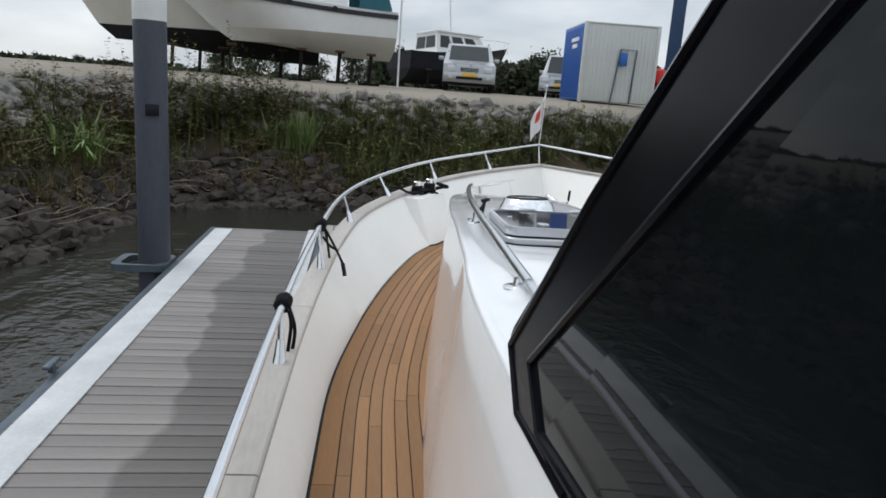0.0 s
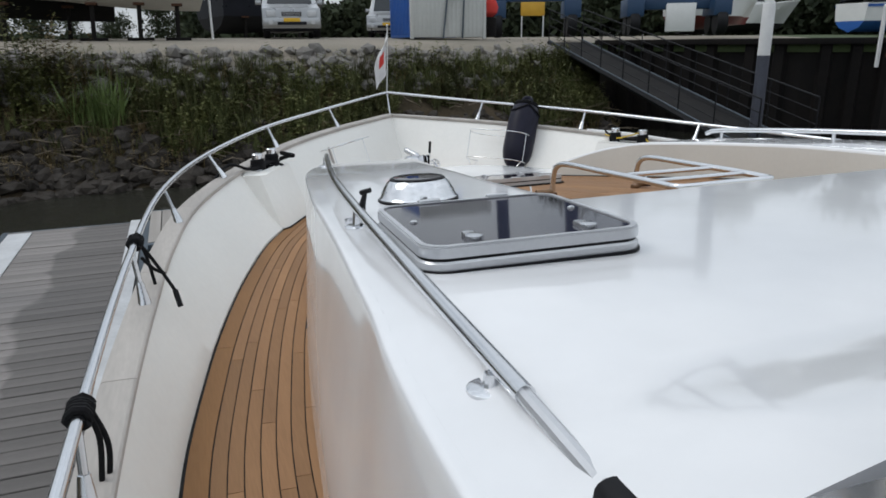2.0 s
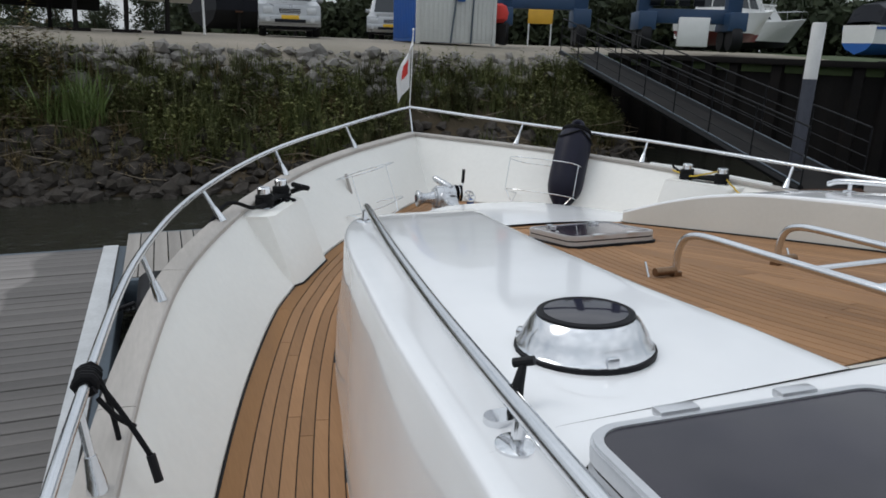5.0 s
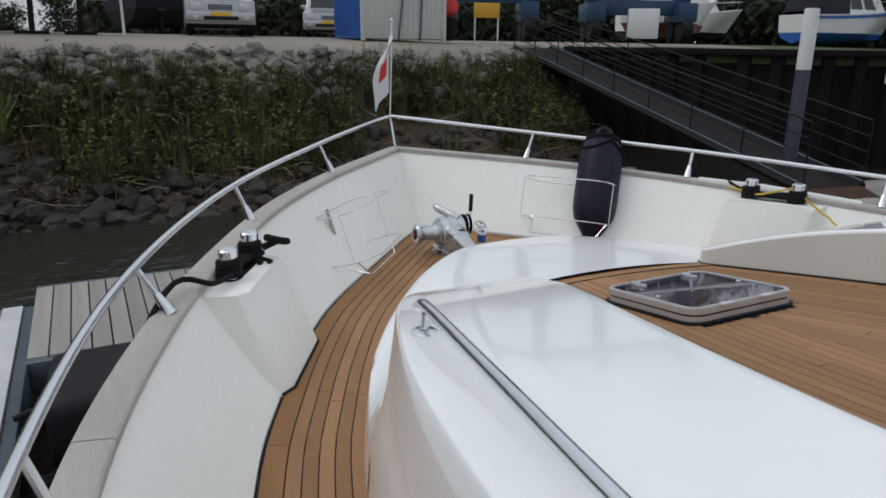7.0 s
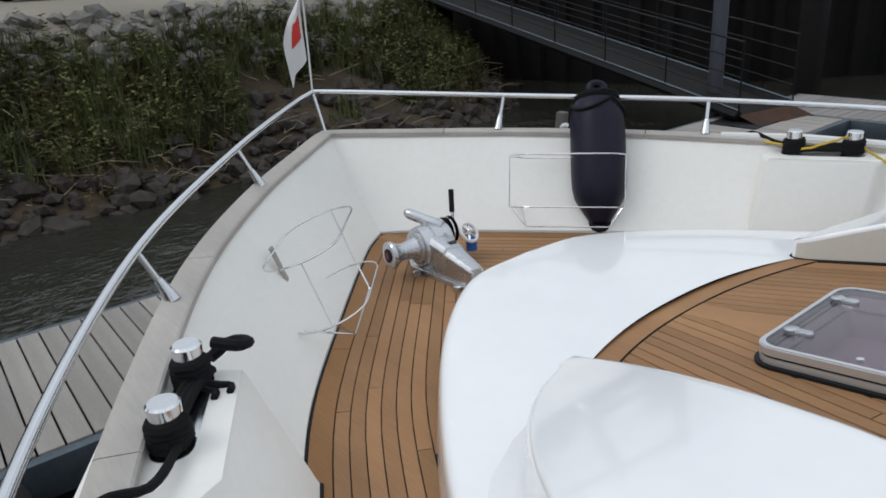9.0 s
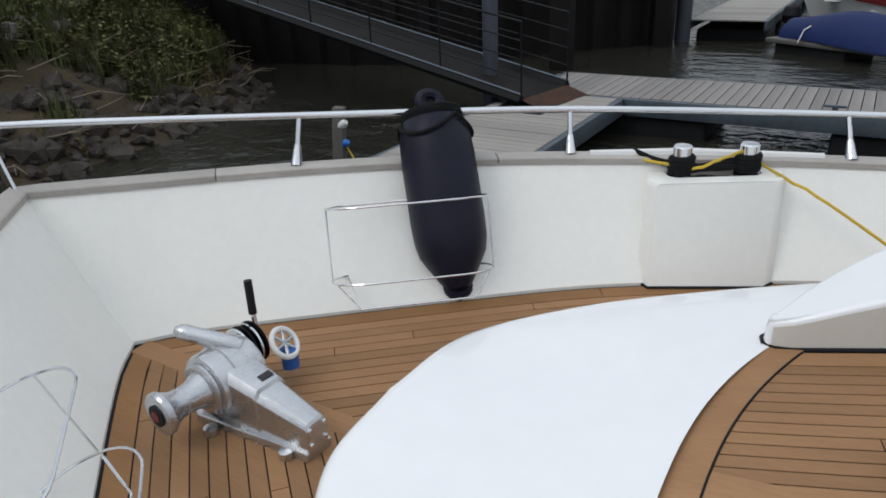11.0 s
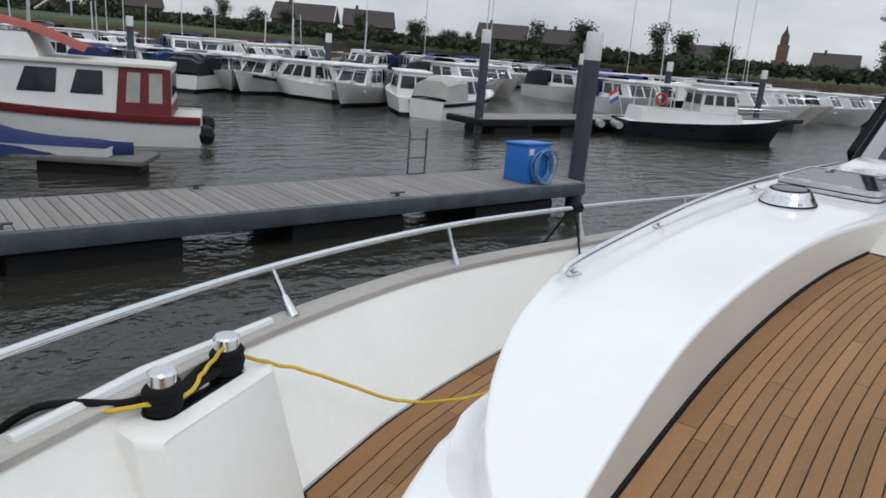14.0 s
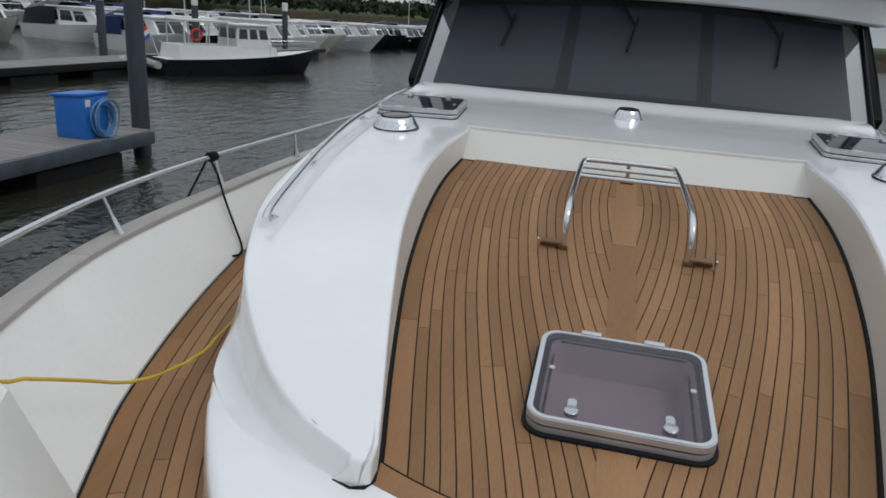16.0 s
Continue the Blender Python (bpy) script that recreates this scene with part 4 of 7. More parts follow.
# ---- fender in its wire basket, starboard bow ----
foot, head = Vector((1.005, 8.46, 0.02)), Vector((1.36, 8.81, 0.87))
axis = (head - foot).normalized()
lean = axis.to_track_quat("Z", "Y").to_matrix().to_4x4()
fender = thing("boat_fender", Matrix.Translation(foot) @ lean, "long navy blue vinyl fender leaning upright in a wire basket", "fender")
FL = (head - foot).length
part("body", lathe([(0.035, 0.03), (0.062, 0.04), (0.085, 0.075), (0.125, 0.14), (0.160, 0.20), (0.176, 0.27), (0.181, 0.36), (0.181, FL - 0.30), (0.174, FL - 0.20), (0.155, FL - 0.135), (0.122, FL - 0.085), (0.07, FL - 0.055), (0.03, FL - 0.05)], 36), FENDER, fender)
for z, s in ((0.035, -1), (FL - 0.012, 1)):
    part("eye", at(tube([(0.047 * math.cos(a), 0, 0.040 * math.sin(a)) for a in np.linspace(0, 2 * math.pi, 17)[:-1]], 0.027, 8, closed=True), 0, 0, z - 0.01 * s), FENDER, fender)
part("lashing", rope_coil((0, 0, FL - 0.11), 0.135, 3, 0.035, 0.012, 4), ROPE, fender, "black rope lashing")
drape = []
for a in np.linspace(0, 2 * math.pi, 49)[:-1]:
    z = FL - 0.13 - 0.085 * abs(math.sin(1.5 * a))
    drape.append((0.010 + np.interp(z, [FL - 0.20, FL - 0.135, FL - 0.085], [0.174, 0.157, 0.124])) * np.array((math.cos(a), math.sin(a), 0)) + np.array((0, 0, z)))
part("lashing", tube(drape, 0.009, 7, closed=True), ROPE, fender, "black rope loops draped over the shoulder")


def basket(m, label, bar_x, bar_mat):
    ob = thing("fender_basket", m, label, "basket", "wire fender baskets")
    for z in (0.16, 0.49):
        part("hoop", tube([(x, y, z) for x, y in rounded(0.74, 0.38, 0.185, 8)], 0.0048, 6, closed=True), STEEL, ob)
    for x in (-0.366, 0.366):
        part("upright", tube([(x, -0.04, 0.16), (x, -0.04, 0.49)], 0.004, 6), STEEL, ob)
    part("foot_wire", tube([(-0.35, -0.05, 0.16), (-0.25, -0.08, 0.035), (0.27, -0.08, 0.035), (0.35, -0.05, 0.16)], 0.0048, 6), STEEL, ob)
    part("foot_wire", tube([(-0.30, 0.12, 0.16), (-0.25, -0.08, 0.035)], 0.0045, 6), STEEL, ob)
    part("back_plate", at(block(0.04, 0.012, 0.38, 0.003), bar_x, 0.205, 0.13), bar_mat, ob)
    return ob


basket(Matrix.Translation((0.80, 8.57, 0.03)) @ pose(0, 0, 0, 0, 0, -50) @ pose(0, 0, 0, -18, 0, 0), "bent stainless wire basket round the fender on the bulwark", 0.07, RUBBER)
basket(Matrix.Translation((-0.87, 8.50, 0.02)) @ pose(0, 0, 0, 0, 0, 50) @ pose(0, 0, 0, -18, 0, 0), "empty stainless wire fender basket on the bulwark", 0.0, CAPRAIL)

# ---- anchor windlass ----
wl_ob = thing("anchor_windlass", pose(-0.13, 8.72, 0.0, 0, 0, -5), "cast aluminium anchor windlass with a warping drum and black lever", "windlass")


def frustum(y0, w0, b0, t0, y1, w1, b1, t1, cut=0.3):
    """A tapered gearbox along y: half widths, bottoms and tops at both ends, with chamfered upper edges."""
    rows = []
    for f in (0.0, 0.03, 0.5, 0.97, 1.0):
        y, w, b, t = y0 + (y1 - y0) * f, w0 + (w1 - w0) * f, b0 + (b1 - b0) * f, t0 + (t1 - t0) * f
        k = 0.93 if f in (0.0, 1.0) else 1.0
        c = cut * w
        rows.append([(x * k, y, b + (z - b) * k) for x, z in ((-w, b), (-w, t - c - 0.006), (-w + 0.004, t - c), (-w + c, t - 0.003), (-w + c + 0.008, t), (w - c - 0.008, t), (w - c, t - 0.003), (w - 0.004, t - c), (w, t - c - 0.006), (w, b))])
    v, q = strip(rows)
    return v, q + [tuple(range(10)), tuple(reversed(range(40, 50)))]


casing = [(-0.055, -0.37), (0.055, -0.37), (0.075, -0.2), (0.10, 0.0), (0.115, 0.12), (0.08, 0.20), (-0.08, 0.20), (-0.115, 0.12), (-0.10, 0.0), (-0.075, -0.2)]
part("gear_housing", at(lathe([(0.10, -0.100), (0.116, -0.094), (0.121, -0.082), (0.121, -0.03), (0.128, -0.026), (0.128, 0.026), (0.121, 0.03), (0.121, 0.082), (0.116, 0.094), (0.10, 0.100)], 36), 0, 0.07, 0.155, 0, 90, 0), CAST, wl_ob, smooth=25)
part("gearbox", frustum(0.06, 0.086, 0.03, 0.250, -0.17, 0.070, 0.03, 0.205), CAST, wl_ob, smooth=25)
part("gearbox_tail", frustum(-0.155, 0.066, 0.028, 0.196, -0.385, 0.046, 0.028, 0.145), CAST, wl_ob, smooth=25)
for x, z in ((-0.032, 0.12), (0.032, 0.12), (-0.032, 0.06), (0.032, 0.06)):
    part("cover_bolt", at(lathe([(0.009, 0), (0.009, 0.007), (0.006, 0.010)], 8), x, -0.383, z, 90, 0, 0), STEEL, wl_ob)
part("base", slab([(x * 1.05, y * 1.03) for x, y in casing], 0.0, 0.035, 0.006), CAST, wl_ob, smooth=25)
for x, y in ((-0.14, 0.02), (0.14, 0.02), (-0.075, -0.30), (0.075, -0.30)):
    part("bolt_lug", at(lathe([(0.026, 0), (0.026, 0.03), (0.014, 0.034)], 12), x, y, 0.0), CAST, wl_ob)
drum = part("warping_drum", at(lathe([(0.075, 0), (0.070, 0.02), (0.054, 0.055), (0.050, 0.09), (0.054, 0.125), (0.070, 0.155), (0.079, 0.165), (0.080, 0.180), (0.074, 0.188), (0.045, 0.190)], 32), -0.10, 0.07, 0.155, 0, -90, 0), CAST, wl_ob)
part("hub", at(lathe([(0.040, 0), (0.040, 0.006)], 20), -0.29, 0.07, 0.155, 0, -90, 0), RUBBER, drum, "dark hub disc")
part("hub_centre", at(lathe([(0.020, 0), (0.020, 0.004)], 16), -0.296, 0.07, 0.155, 0, -90, 0), REDPAINT, drum)
part("collar", at(lathe([(0.098, 0), (0.102, 0.006), (0.102, 0.022), (0.094, 0.024), (0.094, 0.030), (0.100, 0.032), (0.100, 0.042), (0.088, 0.048)], 32), -0.07, 0.07, 0.155, 0, -90, 0), CAST, wl_ob, smooth=25)
for k in range(4):
    part("chain_wheel", at(lathe([(0.07, 0), (0.085, 0.004), (0.085, 0.012), (0.07, 0.016)], 26), 0.10 + 0.024 * k, 0.13, 0.185, 0, 90, 0), STEEL if k % 2 == 0 else BLACKGLOSS, wl_ob)
hw = part("hand_wheel", at(tube([(0.06 * math.cos(a), 0.06 * math.sin(a), 0) for a in np.linspace(0, 2 * math.pi, 25)[:-1]], 0.011, 8, closed=True), 0.245, 0.03, 0.175, 52, 0, 15), WHITE, wl_ob, "white hand wheel")
part("spoke", join(*[at(tube([(-0.06 * math.cos(a), -0.06 * math.sin(a), 0), (0.06 * math.cos(a), 0.06 * math.sin(a), 0)], 0.007, 6), 0.245, 0.03, 0.175, 52, 0, 15) for a in (0, 1.05, 2.1)]), CAST, hw)
part("motor_can", at(lathe([(0.034, 0), (0.034, 0.08), (0.026, 0.085)], 16), 0.26, 0.03, 0.06), BLUE, wl_ob, "small blue labelled can")
part("lever", tube([(0.20, 0.13, 0.22), (0.21, 0.15, 0.30)], 0.010, 8), STEEL, wl_ob)
part("lever_grip", tube([(0.21, 0.15, 0.285), (0.222, 0.165, 0.42)], 0.016, 12), RUBBER, wl_ob, "black rubber grip")
part("chain_guard", tube(bend([(0.05, 0.03, 0.258), (0.01, 0.09, 0.285), (-0.04, 0.165, 0.312), (-0.075, 0.225, 0.332)], 12), [0.030, 0.034, 0.036, 0.035, 0.033, 0.032, 0.031, 0.031, 0.031, 0.031, 0.028, 0.016], 12), CAST, wl_ob, "pale alloy lever arm")
part("maker_plate", at(block(0.05, 0.028, 0.003), 0.018, -0.13, 0.2135, 11, 0, 0), MARK, wl_ob)

# ---- black lashings on the guard rail ----
def rail_lashing(y, side, drop, label):
    i = int(np.argmin(abs(RAIL[:, 1] - y)))
    p, q = RAIL[i] * (side, 1, 1), RAIL[min(i + 1, 109)] * (side, 1, 1)
    d = (q - p) / np.linalg.norm(q - p)
    ob = thing("rail_lashing", pose(*p), label, "rope", "rope lashings on the guard rail")
    coil = rope_coil((0, 0, 0), 0.020, 5, 0.085, 0.012, 9)
    part("rope_coil", moved(coil, Vector(d).to_track_quat("Z", "Y").to_matrix().to_4x4()), ROPE, ob)
    for pts in drop:
        part("tail", tube(bend(pts, 14), 0.0085, 7), ROPE, ob)
    return ob, p


rl, _ = rail_lashing(3.0, -1, [[(0.0, 0, 0), (0.03, -0.01, -0.10), (0.02, -0.02, -0.24)], [(0.01, 0.03, -0.02), (0.045, 0.02, -0.14), (0.035, 0.01, -0.26)]], "black rope lashing hanging from the guard rail")
rl, _ = rail_lashing(4.55, -1, [[(0.0, 0, 0), (0.05, -0.02, -0.08), (0.10, -0.06, -0.16), (0.15, -0.10, -0.25)], [(0.0, 0.05, 0), (0.03, 0.06, -0.10), (0.05, 0.03, -0.20), (0.06, 0.0, -0.26)], [(0.01, 0.03, -0.10), (0.06, -0.01, -0.15), (0.11, -0.05, -0.17)]], "black rope lashing with a toggle on the guard rail")
part("toggle", tube([(0.148, -0.098, -0.245), (0.165, -0.12, -0.325)], 0.014, 10), RUBBER, rl)
rl, _ = rail_lashing(4.45, 1, [[(0, 0, 0), (-0.07, 0.01, -0.12), (-0.13, 0.02, -0.30), (-0.22, 0.05, -0.48), (-0.30, 0.10, -0.61), (-0.33, 0.22, -0.625), (-0.27, 0.30, -0.62)], [(0, 0.02, 0), (0.03, 0.12, -0.14), (0.06, 0.20, -0.26)]], "black rope hanging from the guard rail to the deck")

# ---- wheelhouse: screen under a dark mesh cover, black side frames, white brow ----
wheelhouse = thing("wheelhouse", pose(0, 0, 0), "white wheelhouse with dark covered windscreen under a brow", "wheelhouse", kind="structure")


def screen_point(u, v):
    """u across from port to starboard (-1..1), v up (0..1)."""
    x = 2.28 * u * (1 - 0.02 * v)
    y = 1.63 - 0.05 * abs(u) ** 3 - 0.92 * v - 0.12 * max(0.0, abs(u) - 0.88) / 0.11
    z = 1.075 - 0.075 * u * u + v * (0.94 - 0.05 * u * u)
    return x, y, z


def pane(u0, u1, v0, v1, out):
    nrm = Vector((0, 0.86, 0.51)) * out
    return strip([[tuple(Vector(screen_point(u, v)) + nrm) for u in np.linspace(u0, u1, 9)] for v in np.linspace(v0, v1, 5)])


part("screen_cover", pane(-0.90, 0.90, 0.0, 1.0, 0.0), COVER, wheelhouse, "dark mesh cover over the windscreen")
for u0, u1 in ((-0.335, -0.275), (0.275, 0.335)):
    part("cover_seam", pane(u0, u1, 0.02, 0.98, 0.004), COVER_SEAM, wheelhouse)
part("cover_hem", pane(-0.90, 0.90, -0.01, 0.035, 0.006), COVER_SEAM, wheelhouse)
part("cover_hem", pane(-0.90, 0.90, 0.93, 1.0, 0.006), COVER_SEAM, wheelhouse)
for s in (1, -1):
    part("quarter_pane", pane(min(s * 0.90, s * 0.99), max(s * 0.90, s * 0.99), 0.0, 1.0, 0.0), SMOKE_PANE, wheelhouse, "clear quarter pane")
    part("screen_pillar", tube([(s * 2.255, 1.50, 0.965), (s * 2.22, 0.44, 1.98)], 0.03, 10), BLACKGLOSS, wheelhouse)
    # side wall with dark windows

    def side_at(z):
        return float(np.interp(z, [0.9, 1.10, 1.65, 2.04], [2.385, 2.385, 2.36, 2.33]))

    def side_sheet(outline, out):
        return [(s * (side_at(z) + out), y, z) for y, z in outline]

    frame_out = [(0.97, 1.395), (1.30, 1.085), (1.318, 1.060), (1.31, 1.03), (1.215, 0.938), (1.05, 0.945), (0.87, 0.955), (-2.0, 0.958), (-2.0, 2.04), (0.25, 2.04), (0.71, 1.63)]
    v = side_sheet(frame_out, 0.0)
    n = len(v)
    back = [(s * (abs(p[0]) - 0.14), p[1], p[2]) for p in v]
    order = [tuple(range(n)), tuple(reversed(range(n, 2 * n)))] + [(i, i + n, (i + 1) % n + n, (i + 1) % n) for i in range(n)]
    part("side_frame", (v + back, order), BLACKGLOSS, wheelhouse, "black framed side window", smooth=0)
    part("edge_trim", tube([(s * (side_at(z) - 0.005), y, z) for y, z in ((0.9, 0.955), (1.21, 0.94), (1.31, 1.045), (0.97, 1.39), (0.71, 1.625), (0.26, 2.03))], 0.012, 8), BLACKGLOSS, wheelhouse)
    win = [(1.13, 1.08), (1.035, 0.985), (0.83, 1.0), (-1.9, 1.0), (-1.9, 1.84), (0.23, 1.84)]
    v = side_sheet(win, 0.004)
    part("side_glass", (v, [(0, 1, 2, 3, 4, 5)]), DARKGLASS, wheelhouse, "dark side glass", smooth=0)
    trim_line = [(s * (side_at(z) + 0.004), y, z) for y, z in win]
    part("glass_trim", tube(trim_line, 0.010, 8, closed=True), BLACKGLOSS, wheelhouse)
# brow and the front of the flying bridge
brow = []
for u in np.linspace(-1, 1, 25):
    x = 2.42 * u
    d = -0.12 * u * u
    f = 1.30 - 0.10 * abs(u) ** 4
    brow.append([(x * 0.97, 0.60, 2.03 + d), (x * 0.97, 0.86, 2.035 + d), (x * 0.97, 0.89, 2.05 + d), (x * 0.975, 0.93, 2.24 + 0.8 * d), (x * 0.98, 1.0, 2.275 + 0.7 * d), (x, f, 2.30 + 0.6 * d),
                 (x, f + 0.02, 2.32 + 0.6 * d), (x, f, 2.40 + 0.6 * d), (x * 0.93, 0.90, 2.58), (x * 0.92, 0.6, 2.65), (x * 0.92, -2.0, 2.65)])
bs = strip(brow)
bs = (bs[0], bs[1] + [tuple(range(11)), tuple(reversed(range(24 * 11, 25 * 11)))])
part("brow", bs, GELCOAT, wheelhouse, "white overhanging brow", smooth=40)
# strip above the screen, its black standing in for shade under the brow
part("header", strip([[(2.2 * u, 0.70, 1.95), (2.2 * u, 0.72, 2.06)] for u in np.linspace(-1, 1, 9)]), BLACKGLOSS, wheelhouse)
part("bridge_trim", at(block(4.3, 0.05, 0.05, 0.02), 0, 0.93, 2.60), BLACKGLOSS, wheelhouse)
part("house_back", at(block(4.4, 0.1, 2.4, 0.02), 0, -2.05, 0.1), GELCOAT, wheelhouse)
part("inside_dash", at(block(4.2, 0.9, 0.05, 0.02), 0, 0.9, 0.95), BLACKPAINT, wheelhouse)
for u, u2 in ((-0.62, -0.70), (0.02, 0.10), (0.60, 0.68)):
    a, b, c = Vector(screen_point(u + 0.10, 1.02)), Vector(screen_point(u, 0.72)), Vector(screen_point(u + 0.02, 0.45))
    o = Vector((0, 0.03, 0.025))
    wiper = part("wiper_arm", tube([a + o * 2.0, b + o * 1.2], 0.011, 7), RUBBER, wheelhouse)
    part("wiper_arm", tube([a + o * 1.5 + Vector((0.035, 0, 0)), b + o + Vector((0.01, 0, 0))], 0.006, 7), RUBBER, wheelhouse)
    part("wiper_blade", tube([Vector(screen_point(u - 0.01, 0.80)) + o * 0.9, c + o * 0.9], 0.012, 7), RUBBER, wheelhouse)
    part("wiper_motor", at(block(0.07, 0.05, 0.05, 0.012), a.x + 0.02, a.y + 0.07, a.z + 0.05), RUBBER, wheelhouse)

# ---- ground: one sheet round the basin, with its bank ----
SHORE = bend([(-36, -40), (-20, -12), (-11, 3), (-8.3, 8), (-7.3, 11), (-7.0, 13.6), (-6.3, 15.4), (-4.6, 16.0), (-2, 16.0), (2, 16.2), (5.5, 16.4), (8.6, 17.6), (10.2, 19.6),
              (11.4, 22.2), (17, 25), (26, 22), (40, 24), (62, 22), (80, 10), (84, -20), (80, -60), (40, -120), (-20, -120), (-45, -90)], 320)
CENTRE = np.array((14.0, -10.0))
BANK = [(-1.2, -1.9), (-0.35, -1.35), (0.1, -1.15), (0.7, -0.82), (1.3, -0.42), (2.0, 0.10), (2.6, 0.62), (3.1, 1.02), (3.6, 1.38), (4.3, 1.52), (6.0, 1.60), (10.0, 1.72), (18.0, 1.8), (60.0, 1.8),
        (300.0, 1.8), (3000.0, 1.8)]


def bank_point(i, d):
    p = SHORE[i % len(SHORE)]
    w = (p - CENTRE) / np.linalg.norm(p - CENTRE)
    return p + w * d


def bank_height(d):
    return float(np.interp(d, [b[0] for b in BANK], [b[1] for b in BANK]))


ground_rows = []
for i in range(len(SHORE)):
    row = []
    for d, z in BANK:
        x, y = bank_point(i, d)
        bump = 0.10 * noise.noise(Vector((x * 0.6, y * 0.6, 3.0))) if d < 6 else 0.0
        row.append((x, y, z + bump))
    ground_rows.append(row)
ground_shape = strip(ground_rows, closed=True)
ground = part("ground", ground_shape, EARTH)
ground.data.materials.append(SAND)
ground.data.materials.append(MEADOW)
per = len(BANK) - 1
index = []
for i in range(len(SHORE)):
    x, y = SHORE[i]
    for j in range(per):
        index.append(0 if j < 7 else 1 if (-12 < x < 24 and y > 8 and j < 13) else 2)
ground.data.polygons.foreach_set("material_index", index)
tagged(ground, "earth bank rising to a sandy boat yard and grassland", "ground", kind="ground")

water = part("water", strip([[(x, y, WATER_Z) for x in np.linspace(-60, 100, 3)] for y in np.linspace(-135, 40, 3)]), WATER, smooth=0)
tagged(water, "grey-brown rippled harbour water", "water", kind="water")

# ---- riprap ----
stone_rng = random.Random(11)


def stone_shape(seed):
    rng = random.Random(seed)
    bm = bmesh.new()
    bmesh.ops.create_icosphere(bm, subdivisions=1, radius=0.5)
    k = (rng.uniform(0.8, 1.3), rng.uniform(0.65, 1.0), rng.uniform(0.5, 0.8))
    for v in bm.verts:
        f = rng.uniform(0.78, 1.18)
        v.co = Vector((v.co.x * k[0], v.co.y * k[1], v.co.z * k[2])) * f
    bm.verts.index_update()
    out = [tuple(v.co) for v in bm.verts], [tuple(v.index for v in f.verts) for f in bm.faces]
    bm.free()
    return out


STONES = [stone_shape(s) for s in range(14)]


def stone_meshes(mat):
    out = []
    for s in STONES:
        me = bpy.data.meshes.new("stone")
        me.from_pydata(s[0], [], s[1])
        me.materials.append(mat)
        out.append(me)
    return out


def scatter_stones(parent, mat, count_parts, count_rest, near, rest, d_range, size, rng):
    meshes = stone_meshes(mat)
    for k in range(count_parts):
        i, d = rng.uniform(*near), rng.uniform(*d_range)
        a, b = bank_point(int(i), d), bank_point(int(i) + 1, d)
        p = a + (b - a) * (i - int(i))
        s = rng.uniform(*size) * rng.choice((0.6, 0.8, 1.0, 1.3))
        ob = piece("stone", rng.choice(meshes), parent)
        ob.matrix_basis = pose(p[0], p[1], bank_height(d) + 0.12 * s, rng.uniform(-25, 25), rng.uniform(-25, 25), rng.uniform(0, 360)) @ Matrix.Scale(s, 4)
    vs, fs = [], []
    for k in range(count_rest):
        i, d = rng.uniform(*rest), rng.uniform(*d_range)
        a, b = bank_point(int(i), d), bank_point(int(i) + 1, d)
        p = a + (b - a) * (i - int(i))
        s = rng.uniform(*size) * rng.choice((0.6, 0.8, 1.0, 1.3))
        v, f = moved(rng.choice(STONES), pose(p[0], p[1], bank_height(d) + 0.1 * s, rng.uniform(-25, 25), rng.uniform(-25, 25), rng.uniform(0, 360)) @ Matrix.Scale(s, 4))
        o = len(vs)
        vs += v
        fs += [tuple(q + o for q in face) for face in f]
    rest_ob = part("stones", (vs, fs), mat, parent, smooth=0)
    rest_ob["kind"] = "stuff"


# which stretch of the shore a plan position belongs to
def shore_index(x, y):
    return int(np.argmin(np.hypot(SHORE[:, 0] - x, SHORE[:, 1] - y)))


A0, A1 = shore_index(-8.3, 8), shore_index(9.5, 18.5)
NEAR0, NEAR1 = shore_index(-7.4, 10.5), shore_index(1, 16.1)
riprap = thing("riprap", pose(0, 0, 0), "dark basalt stones along the water's edge", "riprap", kind="structure")
scatter_stones(riprap, STONE, 300, 1500, (NEAR0, NEAR1), (A0 - 8, A1), (-0.3, 1.6), (0.20, 0.44), stone_rng)
rock_edge = thing("rock_edge", pose(0, 0, 0), "pale rough stones along the yard's edge", "riprap", kind="structure")
scatter_stones(rock_edge, STONE_LIGHT, 290, 1300, (shore_index(-6, 15.6), shore_index(4.5, 16.3)), (A0 - 4, A1), (2.3, 3.55), (0.20, 0.42), stone_rng)


# ---- plants on the bank ----
def blades(spots, rng, height, width, count, lean, droop=0.3):
    """Thin curved blades growing from each spot."""
    vs, fs = [], []
    for x, y, z, s in spots:
        for k in range(count):
            a, h = rng.uniform(0, 6.283), height * s * rng.uniform(0.55, 1.1)
            out = lean * h * rng.uniform(0.2, 1.0)
            bx, by = x + rng.uniform(-0.12, 0.12) * s, y + rng.uniform(-0.12, 0.12) * s
            w = width * rng.uniform(0.6, 1.2)
            cx, sx = math.cos(a), math.sin(a)
            o = len(vs)
            for f, ww in ((0, 0.8), (0.55, 1.0), (1.0, 0.05)):
                r = out * f ** 1.8
                zz = z + h * (f - droop * f ** 3 * out / (h + 1e-6))
                vs += [(bx + cx * r - sx * w * ww, by + sx * r + cx * w * ww, zz), (bx + cx * r + sx * w * ww, by + sx * r - cx * w * ww, zz)]
            fs += [(o, o + 1, o + 3, o + 2), (o + 2, o + 3, o + 5, o + 4)]
    return vs, fs


